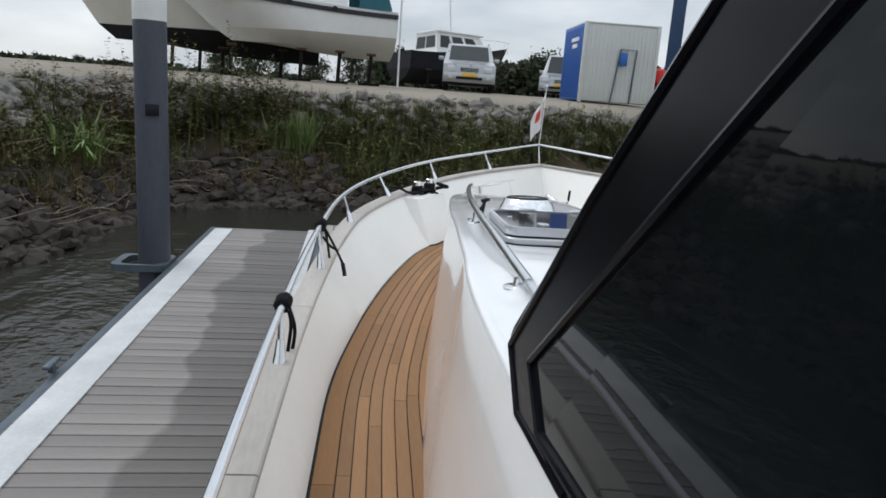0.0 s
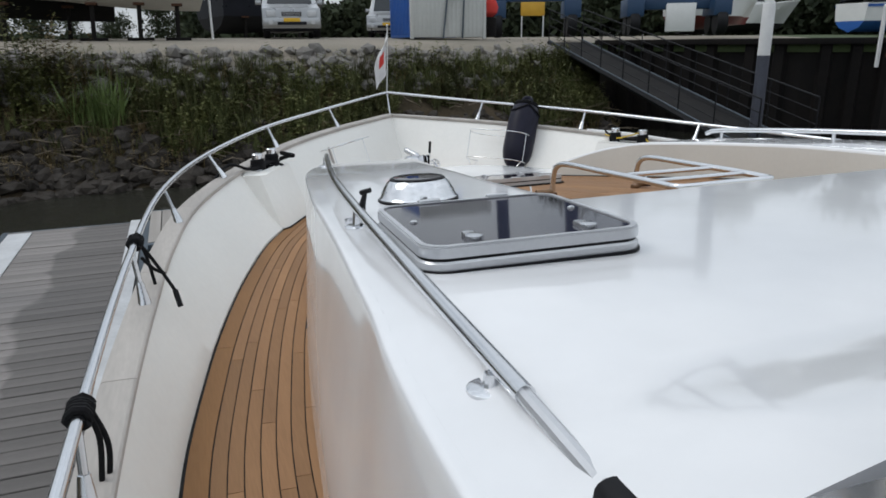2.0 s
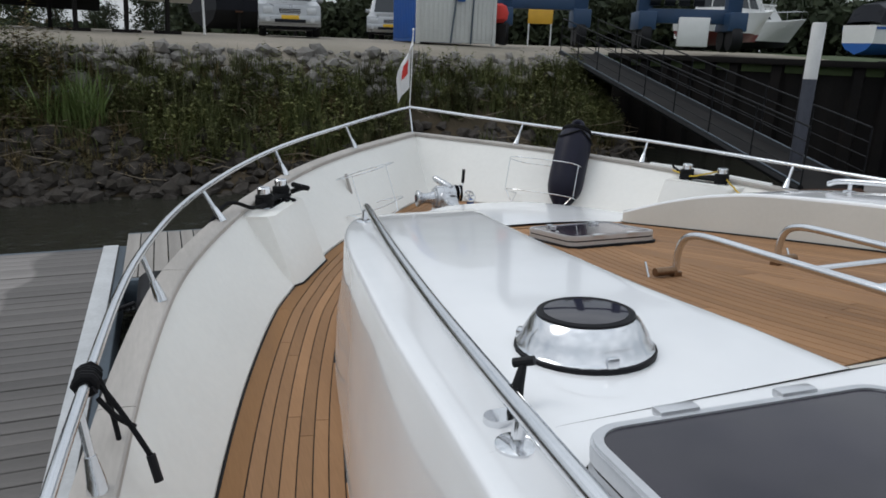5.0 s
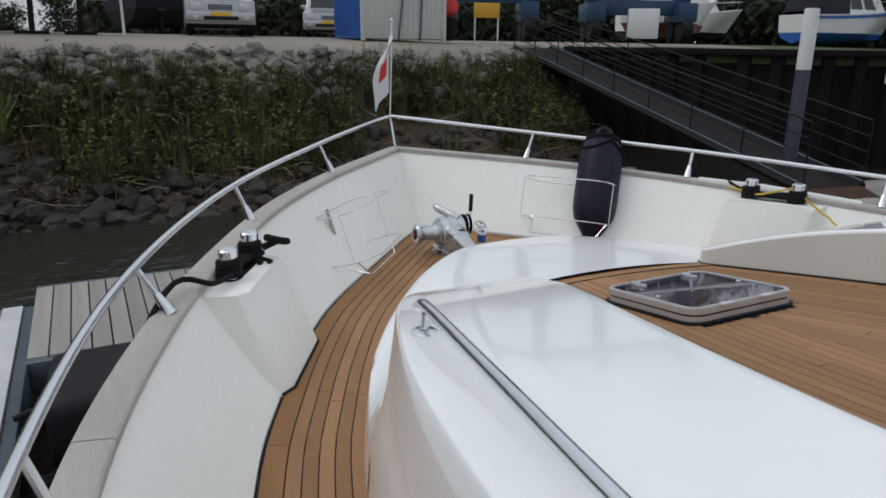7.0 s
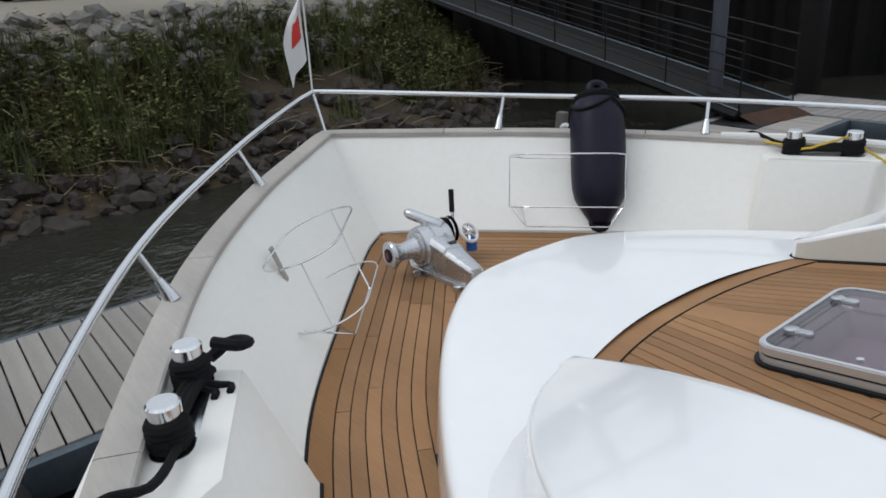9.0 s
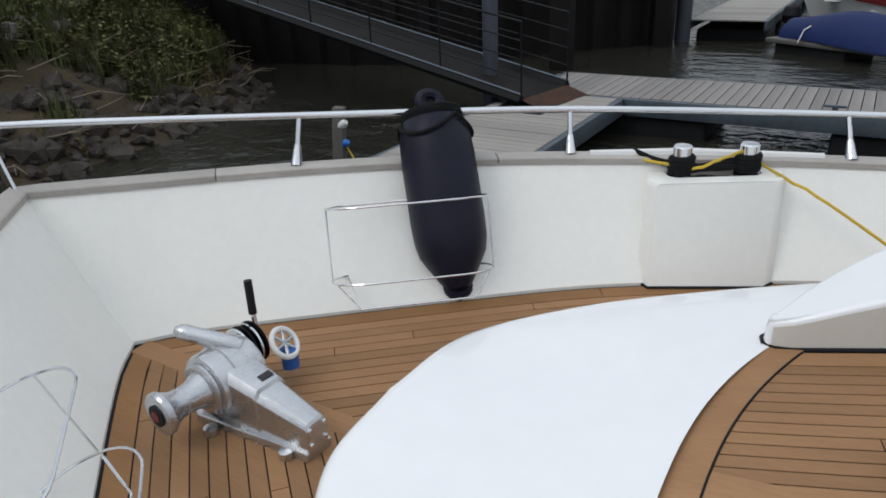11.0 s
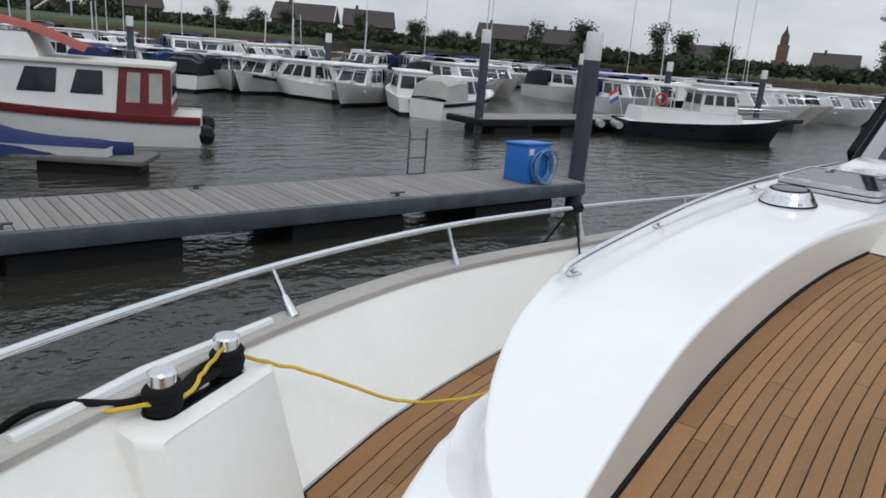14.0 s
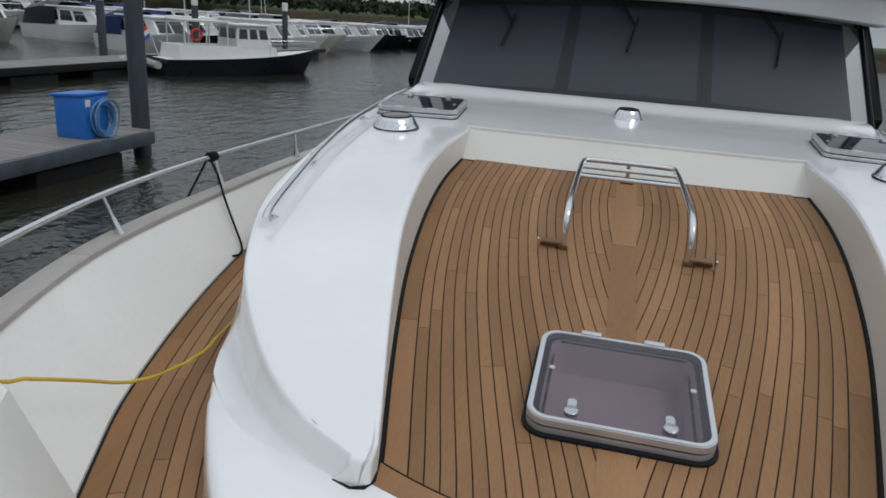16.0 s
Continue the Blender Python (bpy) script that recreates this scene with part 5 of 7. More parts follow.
def weeds(spots, rng, height, leaf, leaves):
    """Upright stalks with many small leaves."""
    vs, fs = [], []
    for x, y, z, s in spots:
        h = height * s * rng.uniform(0.6, 1.15)
        lx, ly = rng.uniform(-0.15, 0.15) * h, rng.uniform(-0.15, 0.15) * h
        o = len(vs)
        vs += [(x - 0.008, y, z - 0.05), (x + 0.008, y, z - 0.05), (x + lx, y + ly, z + h)]
        fs.append((o, o + 1, o + 2))
        for k in range(leaves):
            f = rng.uniform(0.12, 1.0)
            a, t = rng.uniform(0, 6.283), rng.uniform(-0.5, 0.7)
            q = leaf * rng.uniform(0.6, 1.3) * (1.15 - 0.5 * f)
            cx, cy, cz = x + lx * f, y + ly * f, z + h * f
            r = q * rng.uniform(0.7, 2.2)
            ex, ey, ez = cx + math.cos(a) * r, cy + math.sin(a) * r, cz + t * q
            px, py = -math.sin(a) * q * 0.42, math.cos(a) * q * 0.42
            mx, my, mz = (cx + ex) / 2, (cy + ey) / 2, (cz + ez) / 2 + 0.15 * q
            o = len(vs)
            vs += [(cx, cy, cz), (mx + px, my + py, mz), (ex, ey, ez), (mx - px, my - py, mz)]
            fs.append((o, o + 1, o + 2, o + 3))
    return vs, fs


plant_rng = random.Random(21)


def spots(count, i0, i1, d0, d1, s0=0.6, s1=1.2, clump=0.0):
    out = []
    for k in range(count):
        i, d = plant_rng.uniform(i0, i1), plant_rng.uniform(d0, d1)
        a, b = bank_point(int(i), d), bank_point(int(i) + 1, d)
        p = a + (b - a) * (i - int(i))
        if clump and noise.noise(Vector((p[0] * 0.55, p[1] * 0.55, 7.0))) < clump - 0.5:
            continue
        out.append((p[0], p[1], bank_height(d) - 0.05, plant_rng.uniform(s0, s1)))
    return out


def stuff(name, shape, mat, label, category):
    return tagged(part(name, shape, mat, smooth=0), label, category, kind="stuff")


M0 = shore_index(-2.5, 16)
stuff("bank_weeds", weeds(spots(1500, M0, A1 + 8, 0.7, 2.9, 0.4, 1.3, 0.28), plant_rng, 0.70, 0.085, 28), WEED, "dense olive green weeds covering the bank", "weeds")
stuff("bank_weeds", weeds(spots(800, A0 - 6, M0, 1.4, 3.3, 0.5, 1.1, 0.45), plant_rng, 0.7, 0.085, 24), WEED, "patchy olive green weeds on the stony bank", "weeds")
stuff("dry_weeds", weeds(spots(1900, A0 - 6, A1 + 6, 0.15, 2.7, 0.3, 1.2, 0.5), plant_rng, 0.62, 0.05, 24), WEED_BROWN, "dry brown weeds among the stones", "weeds")
stuff("dry_grass", blades(spots(700, A0 - 6, A1 + 4, 0.5, 2.9, 0.5, 1.0, 0.4), plant_rng, 0.55, 0.008, 14, 0.7), WEED_BROWN, "dry brown grass stalks on the bank", "grass")
stuff("bank_grass", blades(spots(620, A0 - 6, A1 + 4, 1.0, 3.2, 0.5, 1.0, 0.4), plant_rng, 0.65, 0.010, 14, 0.5), BLADE, "tufts of green grass on the bank", "grass")
stuff("bank_grass", blades(spots(1000, M0, A1 + 8, 0.7, 2.9, 0.5, 1.1, 0.2), plant_rng, 0.72, 0.010, 14, 0.4), BLADE, "long green grass between the bank weeds", "grass")


def twigs(spots_, rng):
    """Thin dead sticks lying about."""
    out = []
    for x, y, z, s in spots_:
        a, l = rng.uniform(0, 6.283), s * rng.uniform(0.3, 0.9)
        out.append(tube([(x, y, z + 0.16), (x + math.cos(a) * l * 0.5, y + math.sin(a) * l * 0.5, z + 0.24), (x + math.cos(a) * l, y + math.sin(a) * l, z + rng.uniform(0.12, 0.45))], [0.012, 0.009, 0.004], 4))
    return join(*out)


stuff("dead_twigs", twigs(spots(420, A0 - 4, A1, 0.2, 2.4, 0.6, 1.3), plant_rng), TWIG, "dead grey-brown twigs lying on the stony bank", "twigs")


def clump_at(name, x, y, shape_fn, mat, label, category):
    i = shore_index(x, y)
    d = float(np.hypot(*(np.array((x, y)) - CENTRE)) - np.hypot(*(SHORE[i] - CENTRE)))
    ob = part(name, shape_fn(max(0.2, d)), mat, smooth=0)
    ob.location = (x, y, bank_height(max(0.2, d)) - 0.05)
    return tagged(ob, label, category)


def local(count, r):
    return [(plant_rng.gauss(0, r), plant_rng.gauss(0, r * 0.6), 0.0, plant_rng.uniform(0.7, 1.2)) for k in range(count)]


clump_at("reed_clump", -8.7, 14.4, lambda d: blades(local(40, 0.55), plant_rng, 1.35, 0.024, 20, 1.0, 0.75), REED, "bright green arching reed clump on the bank", "reeds")
clump_at("reed_clump", -9.8, 13.2, lambda d: blades(local(26, 0.45), plant_rng, 1.4, 0.026, 18, 0.7, 0.55), REED, "bright green arching reed clump on the bank", "reeds")
clump_at("grass_tussock", -4.2, 17.5, lambda d: blades(local(16, 0.25), plant_rng, 1.6, 0.016, 20, 0.45, 0.4), REED, "tall yellow-green grass tussock on the bank", "grass")
for x, y, h in ((-7.0, 17.2, 1.7), (-6.2, 17.8, 1.6), (-5.5, 17.9, 1.8), (-4.9, 18.3, 1.3), (-7.9, 16.6, 1.5)):
    clump_at("tall_shrub", x, y, lambda d: weeds(local(34, 0.36), plant_rng, h * 1.25, 0.10, 46), WEED if h > 1.55 else WEED_BROWN, "tall leafy shrub at the edge of the yard", "shrub")

# ---- floating docks ----
DOCK_Z = -0.65


def dock(name, x0, x1, y0, y1, label, across, edge_mat, rng, pitch=0.145, stripe=False):
    """A plank-topped pontoon; across: planks lie along x."""
    ob = thing(name, pose(0, 0, 0), label, "dock", kind="structure")
    mat = DOCKWOOD_X if not across else DOCKWOOD if x1 < 0 else DOCKWOOD_DRY
    long0, long1 = (y0, y1) if across else (x0, x1)
    wide = (x1 - x0) if across else (y1 - y0)
    count = int((long1 - long0) / pitch)
    pl = block(wide - 0.02, pitch - 0.012, 0.035, 0.004, 1)
    meshes = []
    for v in range(3):
        me = bpy.data.meshes.new("plank")
        me.from_pydata(pl[0], [], pl[1])
        me.materials.append(mat)
        meshes.append(me)
    for k in range(count):
        c = long0 + pitch * (k + 0.5)
        o = piece("plank", meshes[k % 3], ob)
        j = rng.uniform(-0.003, 0.003)
        o.matrix_basis = pose((x0 + x1) / 2, c, DOCK_Z - 0.035 + j) if across else pose(c, (y0 + y1) / 2, DOCK_Z - 0.035 + j, 0, 0, 90)
    w, l = x1 - x0, y1 - y0
    for s in (0, 1):
        if across:
            part("edge_beam", at(block(0.08, l, 0.24, 0.01), x0 - 0.03 if s == 0 else x1 + 0.03, (y0 + y1) / 2, DOCK_Z - 0.25), edge_mat, ob)
        else:
            part("edge_beam", at(block(w, 0.08, 0.24, 0.01), (x0 + x1) / 2, y0 - 0.03 if s == 0 else y1 + 0.03, DOCK_Z - 0.25), edge_mat, ob)
    for s in (0, 1):
        if across:
            part("end_beam", at(block(w, 0.08, 0.2, 0.01), (x0 + x1) / 2, y0 - 0.03 if s == 0 else y1 + 0.03, DOCK_Z - 0.23), edge_mat, ob)
    n = max(1, int((long1 - long0) / 3.2))
    for k in range(n):
        c = long0 + (long1 - long0) * (k + 0.5) / n
        if across:
            part("float", at(block(w - 0.1, 2.0, 0.6, 0.05), (x0 + x1) / 2, c, WATER_Z - 0.35), FLOAT, ob)
        else:
            part("float", at(block(2.0, l - 0.1, 0.6, 0.05), c, (y0 + y1) / 2, WATER_Z - 0.35), FLOAT, ob)
    return ob


dock_rng = random.Random(4)
port_dock = dock("port_dock", -4.78, -3.22, -5.0, 10.75, "weathered grey plank pontoon beside the yacht with a white edge stripe", True, GALV, dock_rng)
part("white_stripe", at(block(0.26, 15.5, 0.012, 0.003), -4.62, 2.78, DOCK_Z + 0.001), STRIPE, port_dock, "worn white painted edge stripe")
part("cleat", join(at(block(0.05, 0.22, 0.03, 0.01), -4.86, 5.1, DOCK_Z + 0.05), at(block(0.04, 0.06, 0.06, 0.005), -4.86, 5.1, DOCK_Z - 0.005)), GALV, port_dock)
long_dock = dock("long_dock", 8.45, 10.05, -2.55, 11.6, "long weathered grey plank pontoon on black floats", True, GALV, dock_rng)
cross_dock = dock("cross_dock", 3.4, 8.38, 10.05, 11.6, "short plank pontoon joining the long pontoon", False, GALV, dock_rng)
part("rubber_mat", at(block(1.5, 0.75, 0.012, 0.003), 7.75, 11.05, DOCK_Z + 0.001), RUBBER, cross_dock, "black rubber mat at the gangway foot")
for x, y in ((8.55, 7.3), (8.55, 1.9), (9.95, 4.6)):
    part("cleat", join(at(block(0.06, 0.26, 0.03, 0.01), x, y, DOCK_Z + 0.05), at(block(0.04, 0.07, 0.06, 0.005), x, y, DOCK_Z - 0.002)), GALV, long_dock)
part("white_stripe", at(block(0.15, 5.2, 0.012, 0.003), -3.31, 8.12, DOCK_Z + 0.001), STRIPE, port_dock, "worn white painted edge stripe")
bow_dock = dock("bow_dock", -3.16, -0.45, 9.55, 11.25, "weathered plank pontoon under the yacht's bow", False, GALV, dock_rng)
bag = thing("dock_fender", pose(-2.68, 8.72, DOCK_Z - 0.30), "black padded fender between the pontoon and hull", "fender")
part("body", block(0.62, 0.85, 0.50, 0.10, 3), RUBBER, bag)
part("strap", tube([(-0.32, -0.2, 0.40), (-0.48, -0.22, 0.36)], 0.02, 7), RUBBER, bag)
# added black board: stands in for the shaded water between pontoon and hull
gap_shade = thing("dock_fender", pose(-3.12, 6.6, DOCK_Z - 0.40), "added black board standing in for shade between the pontoon and hull", "fender")
part("body", block(0.16, 1.5, 0.42, 0.06), RUBBER, gap_shade)


def pile(x, y, r, top, split, label, plate=None):
    ob = thing("mooring_pile", pose(x, y, WATER_Z - 1.0), label, "pile", "mooring piles")
    part("shaft", lathe([(r, 0), (r, split - WATER_Z + 1.0)], 24), PILE, ob)
    part("white_top", lathe([(r * 1.01, split - WATER_Z + 0.99), (r * 1.01, top - WATER_Z + 0.97), (r * 0.9, top - WATER_Z + 1.0)], 24), PILE_WHITE, ob, "white painted top")
    return ob


port_pile = pile(-5.04, 8.42, 0.178, 3.0, 2.12, "dark blue-grey steel mooring pile with a white top")
part("dark_patch", at(block(0.15, 0.02, 0.13, 0.004), 0.06, -0.188, 1.08 - WATER_Z + 1.0, 0, 0, 8), BLACKPAINT, port_pile)
collar = thing("pile_collar", pose(-5.16, 8.42, DOCK_Z - 0.05), "galvanised square pile guide on the pontoon", "pile guide")
part("bracket", ring(rounded(0.62, 0.56, 0.08, 3), rounded(0.44, 0.44, 0.1, 3), 0.0, 0.08), GALV, collar)
pile(8.12, 12.0, 0.115, 2.2, 1.25, "dark mooring pile with a white top beside the gangway")
south_pile = pile(8.85, -2.80, 0.165, 2.2, 1.68, "dark mooring pile with a white top at the pontoon's end")

# blue power box with a coiled hose
blue_box = thing("blue_locker", pose(8.92, -1.36, DOCK_Z, 0, 0, 0), "bright blue dock locker hung with a coiled pale blue hose", "locker")
part("body", block(0.58, 0.60, 0.72, 0.02), BOXBLUE, blue_box)
part("lid", at(block(0.64, 0.66, 0.05, 0.015), 0, 0, 0.70, 0, 4, 0), BOXBLUE, blue_box)
part("sign", at(block(0.008, 0.12, 0.12, 0.002), -0.295, 0.20, 0.54), WHITE, blue_box)
hose_rng = random.Random(12)
for k in range(8):
    ry_, rz_, cy_, cz_ = hose_rng.uniform(0.20, 0.29), hose_rng.uniform(0.24, 0.32), -0.07 + hose_rng.uniform(-0.05, 0.05), 0.34 + hose_rng.uniform(-0.04, 0.05)
    turn = [(-0.315 - 0.017 * k + 0.02 * math.sin(2 * a + k), cy_ + ry_ * math.cos(a), max(0.02, cz_ + rz_ * math.sin(a))) for a in np.linspace(0, 2 * math.pi, 29)[:-1]]
    part("hose_turn", tube(turn, 0.014, 7, closed=True), HOSE, blue_box)
ladder = thing("swim_ladder", pose(10.12, 0.35, DOCK_Z - 0.3), "galvanised swim ladder on the pontoon's edge", "ladder")
for y in (-0.2, 0.2):
    part("rail", tube([(0, y, -0.5), (0, y, 1.15)], 0.018, 8), GALV, ladder)
for z in (-0.3, 0.0, 0.3, 0.6, 0.95):
    part("rung", tube([(0, -0.2, z), (0, 0.2, z)], 0.014, 8), GALV, ladder)

# shore power post beside the bank
stake = thing("wooden_stake", pose(4.9, 12.5, WATER_Z), "short weathered stake with white sockets and yellow cable", "post")
part("post", at(block(0.14, 0.14, 1.25, 0.015), 0, 0, -0.3, 4, 3, 20), DOCKWOOD, stake)
part("socket", at(lathe([(0.05, 0), (0.055, 0.08), (0.03, 0.12)], 12), 0.06, -0.07, 0.72, 60, 0, 0), WHITE, stake)
part("socket", at(lathe([(0.045, 0), (0.05, 0.08), (0.03, 0.11)], 12), 0.06, -0.08, 0.48, 60, 0, 0), BOXBLUE, stake)
part("cable", tube(bend([(0.08, -0.1, 0.50), (0.05, -0.3, 0.25), (-0.2, -0.6, 0.02), (-0.7, -1.0, -0.3), (-1.6, -2.0, -0.1)], 20), 0.012, 7), YELLOW_ROPE, stake, "yellow cable")

# ---- gangway ----
gang = thing("gangway", pose(0, 0, 0), "long dark steel gangway sloping from the yard to the pontoon", "gangway")
g0, g1 = Vector((7.9, 11.0, -0.55)), Vector((9.9, 22.6, 1.50))
along = (g1 - g0)
across_v = Vector((along.y, -along.x, 0)).normalized() * 0.6
part("walkway", strip([[tuple(g0 - across_v), tuple(g0 + across_v)], [tuple(g1 - across_v), tuple(g1 + across_v)]]), SHEET, gang, smooth=0)
part("walkway_underside", strip([[tuple(g0 + across_v - Vector((0, 0, 0.06))), tuple(g0 - across_v - Vector((0, 0, 0.06)))], [tuple(g1 + across_v - Vector((0, 0, 0.06))), tuple(g1 - across_v - Vector((0, 0, 0.06)))]]), SHEET, gang, smooth=0)
for s in (-1, 1):
    a, b = g0 + across_v * s, g1 + across_v * s
    part("side_beam", tube([a, b], 0.075, 6), DARKSTEEL, gang)
    for h in (0.30, 0.55, 0.80, 1.05):
        part("rail", tube([a + Vector((0, 0, h)), b + Vector((0, 0, h))], 0.017 if h > 1 else 0.010, 6), DARKSTEEL, gang)
    # highlight along the side beam, built as a paler strip
    part("edge_strip", tube([a + Vector((0, 0, 0.082)), b + Vector((0, 0, 0.082))], 0.016, 6), GALV, gang, "pale strip standing in for the highlight on the walkway's edge")
    for k in range(9):
        p = a + (b - a) * (k / 8)
        part("stanchion", tube([p, p + Vector((0, 0, 1.05))], 0.015, 6), DARKSTEEL, gang)
part("landing_plate", strip([[tuple(g0 - across_v - along.normalized() * 0.5 + Vector((0, 0, -0.05))), tuple(g0 + across_v - along.normalized() * 0.5 + Vector((0, 0, -0.05)))], [tuple(g0 - across_v + Vector((0, 0, 0.01))), tuple(g0 + across_v + Vector((0, 0, 0.01)))]]), RUST, gang, smooth=0)

# ---- sheet-piled quay ----
QUAY = [(11.2, 22.5), (12.2, 17.4), (13.0, 15.6), (14.9, 14.0), (17.3, 11.95), (20.5, 13.6), (25.0, 23.5)]
quay = thing("quay_wall", pose(0, 0, 0), "tarred black sheet-piled quay wall above the water", "quay", kind="structure")
top = [(x, y) for x, y in QUAY] + [(26, 34), (11, 34)]
part("quay_top", slab(top, 1.2, 1.46), MEADOW, quay, "grassed quay top", smooth=0)
for (ax, ay), (bx, by) in zip(QUAY[:-1], QUAY[1:]):
    n = int(math.hypot(bx - ax, by - ay) / 0.4) + 1
    d = Vector((bx - ax, by - ay)).normalized()
    q = Vector((d.y, -d.x))
    for k in range(n):
        f, g = k / n, (k + 1) / n
        o = 0.10 if k % 2 else -0.06
        p0, p1 = Vector((ax + (bx - ax) * f, ay + (by - ay) * f)), Vector((ax + (bx - ax) * g, ay + (by - ay) * g))
        e = d * 0.07
        prof = [p0 + q * -0.06, p0 + e + q * o, p1 - e + q * o, p1 + q * -0.06]
        part("sheet_pile", strip([[(p.x, p.y, z) for p in prof] for z in (-2.2, 1.42)]), SHEET, quay, smooth=0)
    mid = Vector(((ax + bx) / 2, (ay + by) / 2)) + q * 0.02
    part("capping_beam", at(block((Vector((bx - ax, by - ay))).length + 0.15, 0.36, 0.16, 0.01), mid.x, mid.y, 1.40, 0, 0, math.degrees(math.atan2(d.y, d.x))), SHEET, quay)
for x, y, t in ((13.2, 12.9, 1.95), (17.0, 11.7, 1.8)):
    dol = thing("rusty_dolphin", pose(x, y, WATER_Z - 1.0), "square tarred dolphin post with a rusty top", "dolphin", "dolphin posts")
    part("shaft", block(0.46, 0.42, 1.1 - WATER_Z + 1.0, 0.03), SHEET, dol)
    part("rusty_head", at(block(0.50, 0.46, t - 1.1, 0.03), 0, 0, 1.1 - WATER_Z + 1.0), RUST, dol, "rusty steel head")
    part("wedge", at(block(0.10, 0.4, t - 1.2, 0.02), -0.36, 0, 1.1 - WATER_Z + 1.0, 0, 24, 0), RUST, dol)
letter_pile = pile(17.9, 11.45, 0.20, 2.45, 1.75, "dark mooring pile with a white top lettered A")
txt = bpy.data.curves.new("letter", "FONT")
txt.body, txt.size, txt.extrude = "A", 0.34, 0.004
dep = bpy.data.objects.new("letter_tmp", txt)
me = bpy.data.meshes.new_from_object(dep)
bpy.data.objects.remove(dep)
me.materials.append(MARK)
lt = piece("letter", me, letter_pile)
lt.matrix_basis = pose(-0.215, 0.10, 2.02 - WATER_Z + 1.0, 90, 0, -90)
slim = thing("white_marker_post", pose(13.6, 13.9, 1.45), "slim white marker post on the quay", "post")
part("post", lathe([(0.05, -0.6), (0.05, 0.85), (0.03, 0.87)], 12), WHITE, slim)

# ---- vessels ----
YARD_Z = 1.72


def hull_shapes(L, B, free, rise, draft, transom=0.8, rake=0.12):
    """Topsides, bottom and deck of a hull along y, bow at +y, waterline at z = 0."""
    top, low, deck_rows = [], [], []
    for i in range(19):
        t = i / 18
        b = B / 2 * (transom + (1 - transom) * min(1.0, t * 2.2)) * (1.0 if t < 0.5 else max(0.02, 1 - ((t - 0.5) / 0.5) ** 2.3))
        bw = b * (0.9 if t < 0.5 else 0.9 * max(0.0, 1 - ((t - 0.5) / 0.5) ** 1.5))
        y = -L / 2 + L * t
        yw = -L / 2 + L * (1 - rake) * t
        yk = -L / 2 + L * (1 - 2.0 * rake) * t
        s = free + rise * t ** 2
        mid = ((b * 0.6 + bw * 0.4), (y * 0.5 + yw * 0.5), s * 0.5)
        half_top = [(bw, yw, 0.0), mid, (b * 0.98, y * 0.9 + yw * 0.1, s * 0.88), (b, y, s)]
        top.append(half_top)
        low.append([(0.0, yk, -draft * (1 - 0.5 * t * t)), (bw * 0.7, yw * 0.6 + yk * 0.4, -draft * 0.55), (bw, yw, 0.0)])
        deck_rows.append([(-b * 0.97, y, s - 0.06), (0, y, s - 0.02), (b * 0.97, y, s - 0.06)])
    a, c = strip(top), strip(low)
    t0 = top[0]
    stern = [(-x, y, z) for x, y, z in reversed(t0)] + list(t0)
    back = (stern, [tuple(range(len(stern)))])
    l0 = low[0]
    sb = [(-x, y, z) for x, y, z in reversed(l0[1:])] + list(l0)
    return join(a, mirror(a), back), join(c, mirror(c), (sb, [tuple(range(len(sb)))])), strip(deck_rows)


def house(y0, y1, w, z0, h, front=0.4, back=0.1, tuck=0.12):
    """A deckhouse with raked ends; returns its shape and a function for points on its sides."""
    lo = [(-w / 2, y0), (w / 2, y0), (w / 2, y1), (-w / 2, y1)]
    hi = [(-w / 2 + tuck, y0 + back), (w / 2 - tuck, y0 + back), (w / 2 - tuck, y1 - front), (-w / 2 + tuck, y1 - front)]
    vs = [(x, y, z0) for x, y in lo] + [(x, y, z0 + h) for x, y in hi]
    fs = [(0, 1, 5, 4), (1, 2, 6, 5), (2, 3, 7, 6), (3, 0, 4, 7), (4, 5, 6, 7)]

    def side(s, u, v):
        f = Vector(vs[1 if s > 0 else 0]).lerp(Vector(vs[2 if s > 0 else 3]), u)
        g = Vector(vs[5 if s > 0 else 4]).lerp(Vector(vs[6 if s > 0 else 7]), u)
        return f.lerp(g, v) + Vector((0.012 * s, 0, 0))

    def end(which, u, v):
        a, b, c, d = (3, 2, 7, 6) if which > 0 else (0, 1, 4, 5)
        return Vector(vs[a]).lerp(Vector(vs[b]), u).lerp(Vector(vs[c]).lerp(Vector(vs[d]), u), v) + Vector((0, 0.012 * which, 0))

    return (vs, fs), side, end


def windows(parent, side, end, rows, mat, v0=0.35, v1=0.85, ends=True, name="window"):
    for s in (1, -1):
        for u0, u1 in rows:
            q = [side(s, u0, v0), side(s, u1, v0), side(s, u1 - 0.015, v1), side(s, u0 + 0.01, v1)]
            part(name, ([tuple(p) for p in q], [(0, 1, 2, 3) if s > 0 else (3, 2, 1, 0)]), mat, parent, smooth=0)
    if ends:
        for w in (1, -1):
            for u0, u1 in ((0.08, 0.48), (0.52, 0.92)):
                q = [end(w, u0, v0), end(w, u1, v0), end(w, u1, v1), end(w, u0, v1)]
                part(name, ([tuple(p) for p in q], [(0, 1, 2, 3)]), mat, parent, smooth=0)


